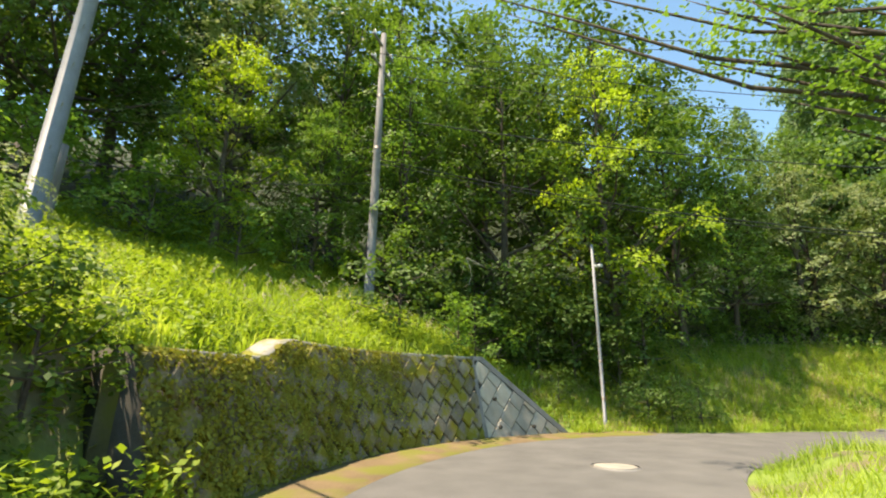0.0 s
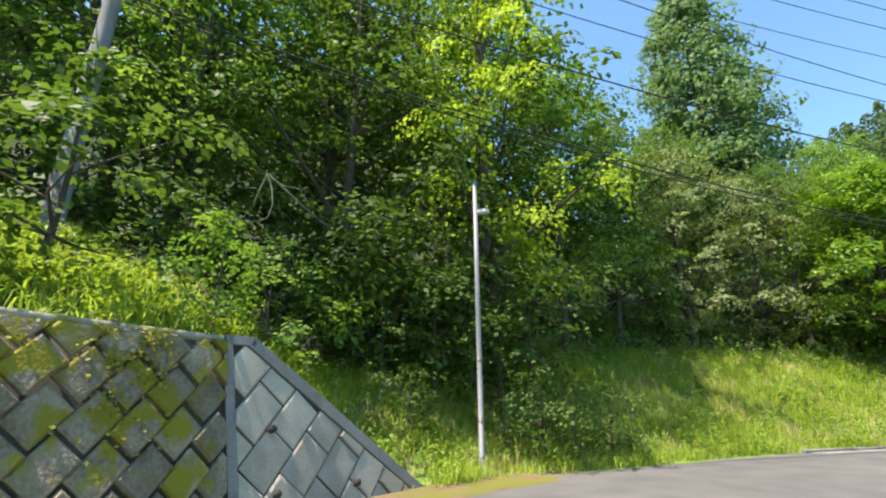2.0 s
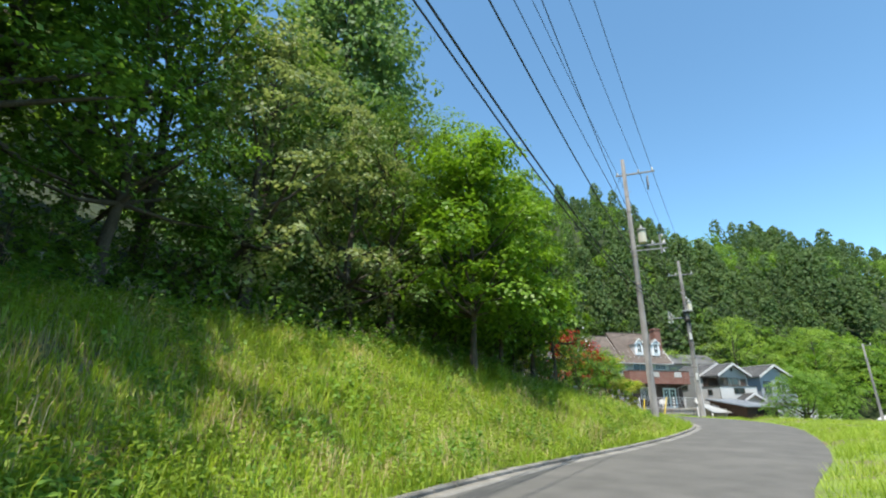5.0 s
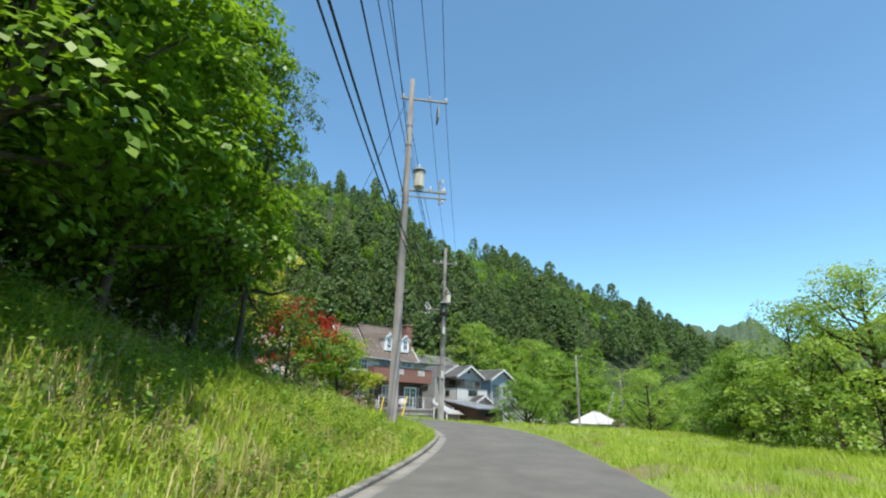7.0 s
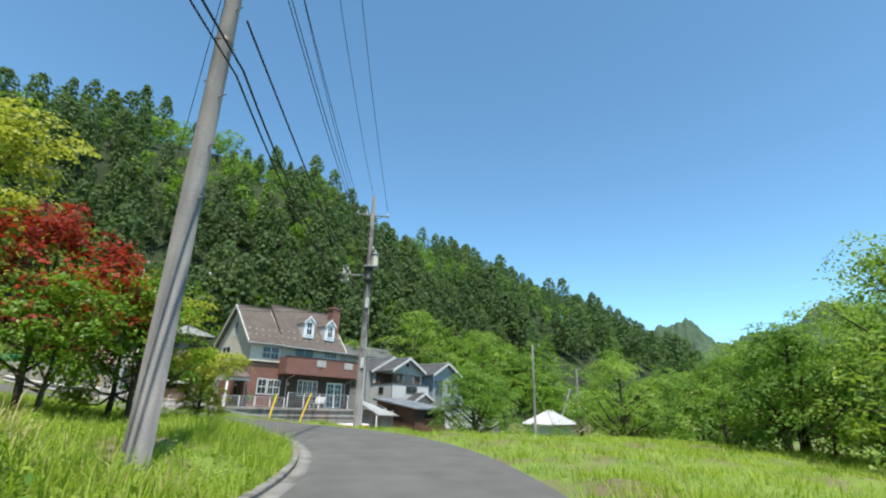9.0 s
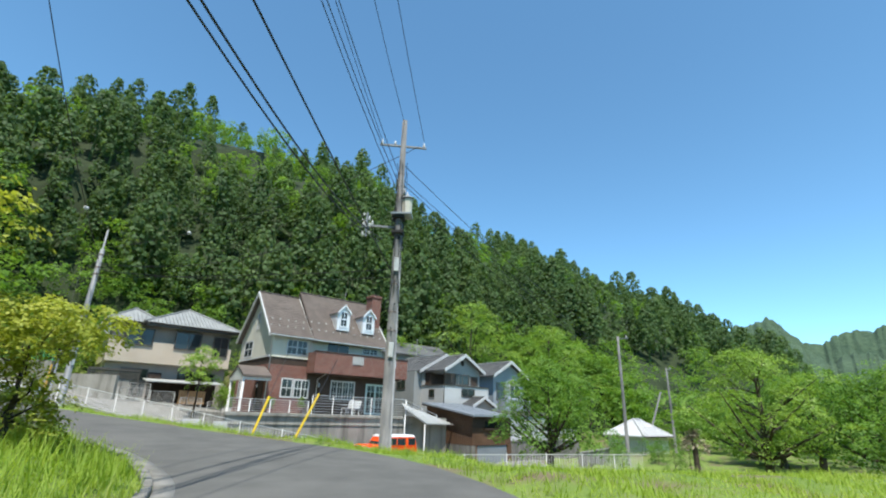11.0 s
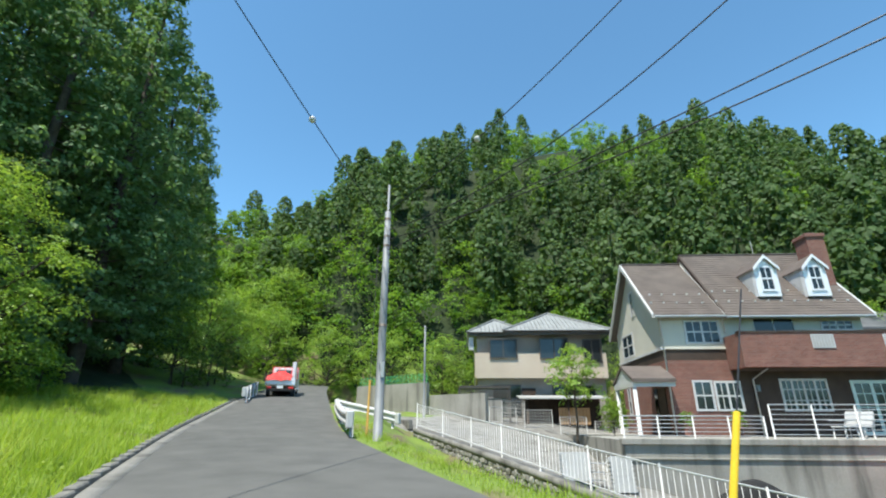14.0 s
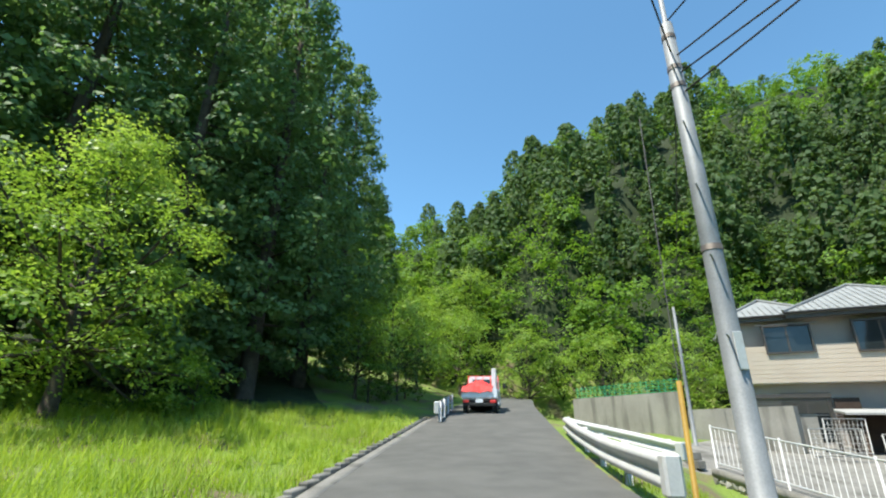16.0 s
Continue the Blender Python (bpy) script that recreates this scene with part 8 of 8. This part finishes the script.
def meadow(name, label, seed, n, box_, keep, tall, width, material, bend=0.35, tuft=0.13, ragged=0.75, plain=False):
    """Blades gathered into tussocks whose height and density change from stretch to stretch."""
    rng = np.random.default_rng(seed)
    x, y = scatter(rng, n // 9, box_, keep)
    patch = np.array([noise.noise(Vector((a * 0.55, b * 0.55, seed))) + 0.6 * noise.noise(Vector((a * 2.1, b * 2.1, seed))) for a, b in zip(x, y)])
    tall_ = tall * np.clip(1 + ragged * patch, 0.25, 2.0) * rng.uniform(0.65, 1.35, len(x))
    x, y, tall_ = np.repeat(x, 9), np.repeat(y, 9), np.repeat(tall_, 9)
    x, y = x + rng.normal(size=len(x)) * tuft, y + rng.normal(size=len(x)) * tuft
    i, d = nearest(x, y)
    m = keep(x, y, d - ROAD[i, 3], -d - ROAD[i, 4], i)
    v, f = blades(rng, x[m], y[m], tall_[m], width, bend, plain)
    return tagged(link_np(name, v, f, material), label, "grass", kind="stuff")


def not_wall(x, y):
    return ~((y < 12.6) & (x < 0.8))


meadow("grass", "tall bright grass on the sunny bank", 31, 150000, (0.2, 33.0, 12.6, 22.5), lambda x, y, lo, ro, i: ((x > 2.9) | (y > 12.75 + (x - 0.4) * 0.851)) & (lo > 0.12) & (lo < ROAD[i, 6] + 1.4), 0.3, 0.017, M_grass, 0.85)
meadow("grass", "grass on the tip between the lanes", 32, 100000, (31.0, 50.0, 13.5, 30.0), lambda x, y, lo, ro, i: (lo > 0.12), 0.27, 0.024, M_grass, 0.8, plain=True)
meadow("grass", "rank grass above the retaining wall", 33, 90000, (-12.0, 3.5, 2.0, 17.0), lambda x, y, lo, ro, i: (lo > ROAD[i, 5] + ROAD[i, 6] * 0.9) & (lo < 8), 0.3, 0.022, M_grass, 0.8)
meadow("grass", "mown meadow beside the upper lane", 34, 110000, (38.0, 58.0, 24.0, 43.0), lambda x, y, lo, ro, i: (lo > 0.12), 0.28, 0.022, M_grass, 0.9, plain=True)
meadow("grass", "grass on the lane's inner verge", 35, 90000, (2.0, 34.0, 0.0, 13.5), lambda x, y, lo, ro, i: (ro > 0.05), 0.2, 0.02, M_grass, 0.9, plain=True)
meadow("grass", "flat meadow beyond the lane", 36, 90000, (28.0, 60.0, -4.0, 16.0), lambda x, y, lo, ro, i: (ro > 0.05), 0.17, 0.026, M_grass, 0.9, plain=True)
meadow("grass", "grass verge above the fence", 37, 60000, (48.0, 58.0, 10.0, 34.0), lambda x, y, lo, ro, i: (ro > 0.05) & (ro < 5.5) & (x < np.interp(y, [p[1] for p in FENCE][::-1], [p[0] for p in FENCE][::-1]) - 0.35), 0.17, 0.014, M_grass, 0.8, plain=True)


def weeds(name, label, seed, n, box_, keep, tall, leaf, material, per=7, cut=-0.15):
    """Leafy herbs in patches: leaves set round short stems."""
    rng = np.random.default_rng(seed)
    x, y = scatter(rng, n, box_, keep)
    m = np.array([noise.noise(Vector((a * 0.8, b * 0.8, seed * 1.3))) for a, b in zip(x, y)]) + rng.normal(size=len(x)) * 0.12 > cut
    x, y = x[m], y[m]
    z = height(x, y)
    n = len(x)
    h = tall * rng.uniform(0.3, 1.2, n)
    lev = np.linspace(0.25, 1, per)[None, :]
    an = rng.uniform(0, 2 * np.pi, (n, 1)) + np.arange(per)[None, :] * 2.4
    rad = leaf * 0.55 * (1.25 - lev * 0.6) + rng.normal(size=(n, per)) * 0.015
    p = np.stack([x[:, None] + np.cos(an) * rad, y[:, None] + np.sin(an) * rad, z[:, None] + lev * h[:, None]], 2)
    nn = np.stack([np.cos(an) * 0.45, np.sin(an) * 0.45, np.full(an.shape, 0.85)], 2) + rng.normal(size=(n, per, 3)) * 0.25
    v, f = leaf_quads(rng, p.reshape(-1, 3), nn.reshape(-1, 3), leaf, 0.3)
    return tagged(link_np(name, v, f, material), label, "weeds", kind="stuff")


weeds("weeds", "leafy weeds mixed into the bank's grass", 41, 26000, (0.5, 32.0, 12.6, 23.0), lambda x, y, lo, ro, i: (lo > 0.15) & (lo < ROAD[i, 6] + 1.0) & ((x > 2.9) | (y > 12.9 + (x - 0.4) * 0.851)), 0.34, 0.07, M_weed, 7)
weeds("weeds", "dark mugwort patches in the bank's grass", 46, 9000, (2.0, 32.0, 13.5, 23.0), lambda x, y, lo, ro, i: (lo > 0.3) & (lo < ROAD[i, 6] + 1.0), 0.5, 0.1, M_leaf_a, 8, 0.12)
meadow("dry_grass", "withered straw-coloured grass among the green", 47, 42000, (2.0, 33.0, 13.0, 23.0), lambda x, y, lo, ro, i: (lo > 0.3) & (lo < ROAD[i, 6] + 1.2), 0.36, 0.012, M_straw, 0.9)
weeds("weeds", "broad weeds at the foot of the wood", 42, 4200, (2.0, 24.0, 15.5, 25.0), lambda x, y, lo, ro, i: (lo > ROAD[i, 6] - 1.2) & (lo < ROAD[i, 6] + 3.5), 0.9, 0.16, M_leaf_a)
weeds("weeds", "leafy undergrowth below the retaining wall", 43, 2200, (-6.0, -1.6, 0.0, 6.0), lambda x, y, lo, ro, i: (lo > 0.3) & (x < -2.1) & (y < 4.5), 0.65, 0.1, M_weed, 12)
weeds("weeds", "leafy weeds above the retaining wall", 44, 15000, (-12.0, 3.0, 4.0, 18.0), lambda x, y, lo, ro, i: (lo > ROAD[i, 5] + ROAD[i, 6] * 0.9) & (lo < 11), 0.42, 0.1, M_weed, 7)
weeds("weeds", "clover and low weeds on the tip", 45, 3500, (32.0, 50.0, 14.0, 28.0), lambda x, y, lo, ro, i: (lo > 0.2), 0.25, 0.06, M_weed)


def plumes(name, label, seed, n, box_, keep, tall):
    """Arching stems with feathery seed heads."""
    rng = np.random.default_rng(seed)
    x, y = scatter(rng, n, box_, keep)
    z = height(x, y)
    out = []
    for a, b, c in zip(x, y, z):
        h = tall * rng.uniform(0.6, 1.2)
        an = rng.uniform(0, 2 * math.pi)
        d = np.array([math.cos(an), math.sin(an), 0]) * h * 0.35
        t = np.linspace(0, 1, 6)[:, None]
        path = np.array([a, b, c]) + d * t ** 2 + np.array([0, 0, h]) * (t - 0.18 * t ** 3)
        out.append(tube_np(path, np.array([0.004, 0.004, 0.003, 0.003, 0.003, 0.002]), 3))
        for u in np.linspace(3.2, 5.0, 8):
            k = min(int(u), 4)
            q = path[k] + (path[k + 1] - path[k]) * (u - k)
            e = rng.normal(size=3) * (0.035, 0.035, 0.02) + (0, 0, 0.02)
            out.append(tube_np([q, q + e * 0.6, q + e * 1.3], np.array([0.003, 0.008, 0.002]), 3))
    return tagged(link_np(name, *merge_np(out), M_plume), label, "grass", kind="stuff")


plumes("plume_grass", "dry feathery seed heads at the wood's edge", 51, 900, (3.0, 32.0, 16.0, 24.0), lambda x, y, lo, ro, i: (lo > ROAD[i, 6] - 0.9) & (lo < ROAD[i, 6] + 0.9), 0.85)
plumes("plume_grass", "seed heads above the retaining wall", 52, 260, (-6.0, 3.0, 9.0, 17.0), lambda x, y, lo, ro, i: (lo > 2.0) & (lo < 5.0), 0.8)
# creepers and moss tufts on the wall
_cr = np.random.default_rng(61)
_ps, _ns = [], []
for _ in range(30000):
    s, hh = _cr.uniform(0, 8.4), _cr.uniform(0.1, 2.3)
    if hh > main_height(s) + 0.04:
        continue
    if noise.noise(Vector((s * 0.9, hh * 0.9, 7))) + 0.6 * noise.noise(Vector((s * 3.3, hh * 3.3, 2))) + (hh - 1.1) * 0.22 - (s - 5.4) * 0.13 + _cr.normal() * 0.22 < 0.07:
        continue
    o, es, up, en = at_main(s, hh)
    _ps.append(np.array(o + en * _cr.uniform(0.03, 0.12)))
    _ns.append(np.array(en) + _cr.normal(size=3) * 0.6 + np.array([0, 0, 0.35]))
tagged(link_np("creeper", *leaf_quads(_cr, np.array(_ps), np.array(_ns), 0.05, 0.42), M_creeper), "yellow-green creeper leaves over the mossy wall", "creeper", kind="stuff")
# shrubs and saplings along the wood's edge
_sr = np.random.default_rng(71)
for k in range(46):
    x = 2.5 + 30 * (k + _sr.uniform(-0.3, 0.3)) / 46
    i = int(np.argmin(np.abs(ROAD[:, 0] - x) + (ROAD[:, 1] > 16) * 99))
    w = ROAD[i, 3] + ROAD[i, 6] + _sr.uniform(0.9, 3.2)
    plant(shrub if k % 3 else shrub_b, x + NORMAL[i, 0] * w, ROAD[i, 1] + NORMAL[i, 1] * w, _sr.uniform(0, 360), _sr.uniform(0.7, 1.5))
for x, y, s in ((-1.5, 17.2, 1.3), (0.8, 17.6, 1.4), (2.4, 17.0, 1.2), (3.8, 17.8, 1.5), (5.2, 17.2, 1.1), (-3.8, 16.8, 1.3), (-5.6, 14.6, 1.3), (-6.5, 12.5, 1.1), (-8.5, 11.5, 1.2), (-10.4, 9.6, 1.4), (-11.6, 11.4, 1.5), (-10.8, 7.4, 1.3), (-9.9, 12.6, 1.4), (-9.6, 5.6, 1.0), (-4.0, 2.4, 0.5), (-3.6, 1.2, 0.5), (-3.5, 3.75, 0.62), (-3.9, 3.4, 0.6), (-3.35, 3.1, 0.42), (2.8, 15.6, 0.6), (5.6, 16.0, 0.8), (6.3, 15.9, 0.6), (7.3, 16.2, 0.7)):
    # beyond x = -2 darker leaves imitate shade that the sun doesn't reach
    plant(shrub if s > 1 and x < -2 else shrub_b, x, y, s * 777, s)
for x, y, s in ((0.2, 17.4, 1.7), (1.9, 18.2, 1.9), (3.3, 18.7, 1.8), (-1.6, 18.0, 1.9), (4.8, 18.3, 1.7), (-3.2, 17.8, 1.8), (6.6, 18.6, 1.7)):
    plant(shrub_b, x, y, s * 555, s)
for x, y, s in ((36.5, 38.5, 1.2), (48.8, 40.2, 0.9), (42.5, 39.8, 1.0), (55.5, 46.5, 1.2), (57.5, 48.5, 1.3), (33, 38.5, 1.3), (58.6, 50.4, 1.4)):
    plant(shrub_b if s > 1 else shrub, x, y, s * 999, s)
for x, y, s in ((61.5, 56.5, 1.0), (66.5, 60, 1.1), (71, 57, 1.05), (74, 52, 1.0), (76.5, 47.5, 0.95), (79, 43, 0.9), (64, 65, 1.2), (70, 65, 1.2), (55.0, 47.0, 0.7), (83, 38, 0.9), (86, 30, 0.85)):
    plant(layered, x, y, s * 1234, s)

# dead pale branch hanging out of the tree above the wall
db = tagged(thing("dead_branch", -0.07, 14.9, 0), "bare white dead branch hanging from the trees", "branch")
for path, r0, r1 in (([(1.4, 4.6, 5.9), (0.6, 2.2, 5.6), (0.05, 0.2, 5.35), (0.0, 0.0, 5.3)], 0.03, 0.016), ([(0.0, 0.0, 5.3), (-0.08, -0.02, 5.0), (-0.16, 0.0, 4.72)], 0.016, 0.008), ([(0.0, 0.0, 5.3), (0.12, -0.05, 5.0), (0.16, -0.02, 4.7), (0.1, 0.0, 4.45), (-0.08, 0.0, 4.35)], 0.016, 0.006), ([(0.02, 0.0, 5.28), (0.3, 0.05, 5.12), (0.65, 0.1, 5.1)], 0.014, 0.005)):
    link_np("twig", *tube_np(path, np.linspace(r0, r1, len(path)), 6), M_plume, db, smooth=True)
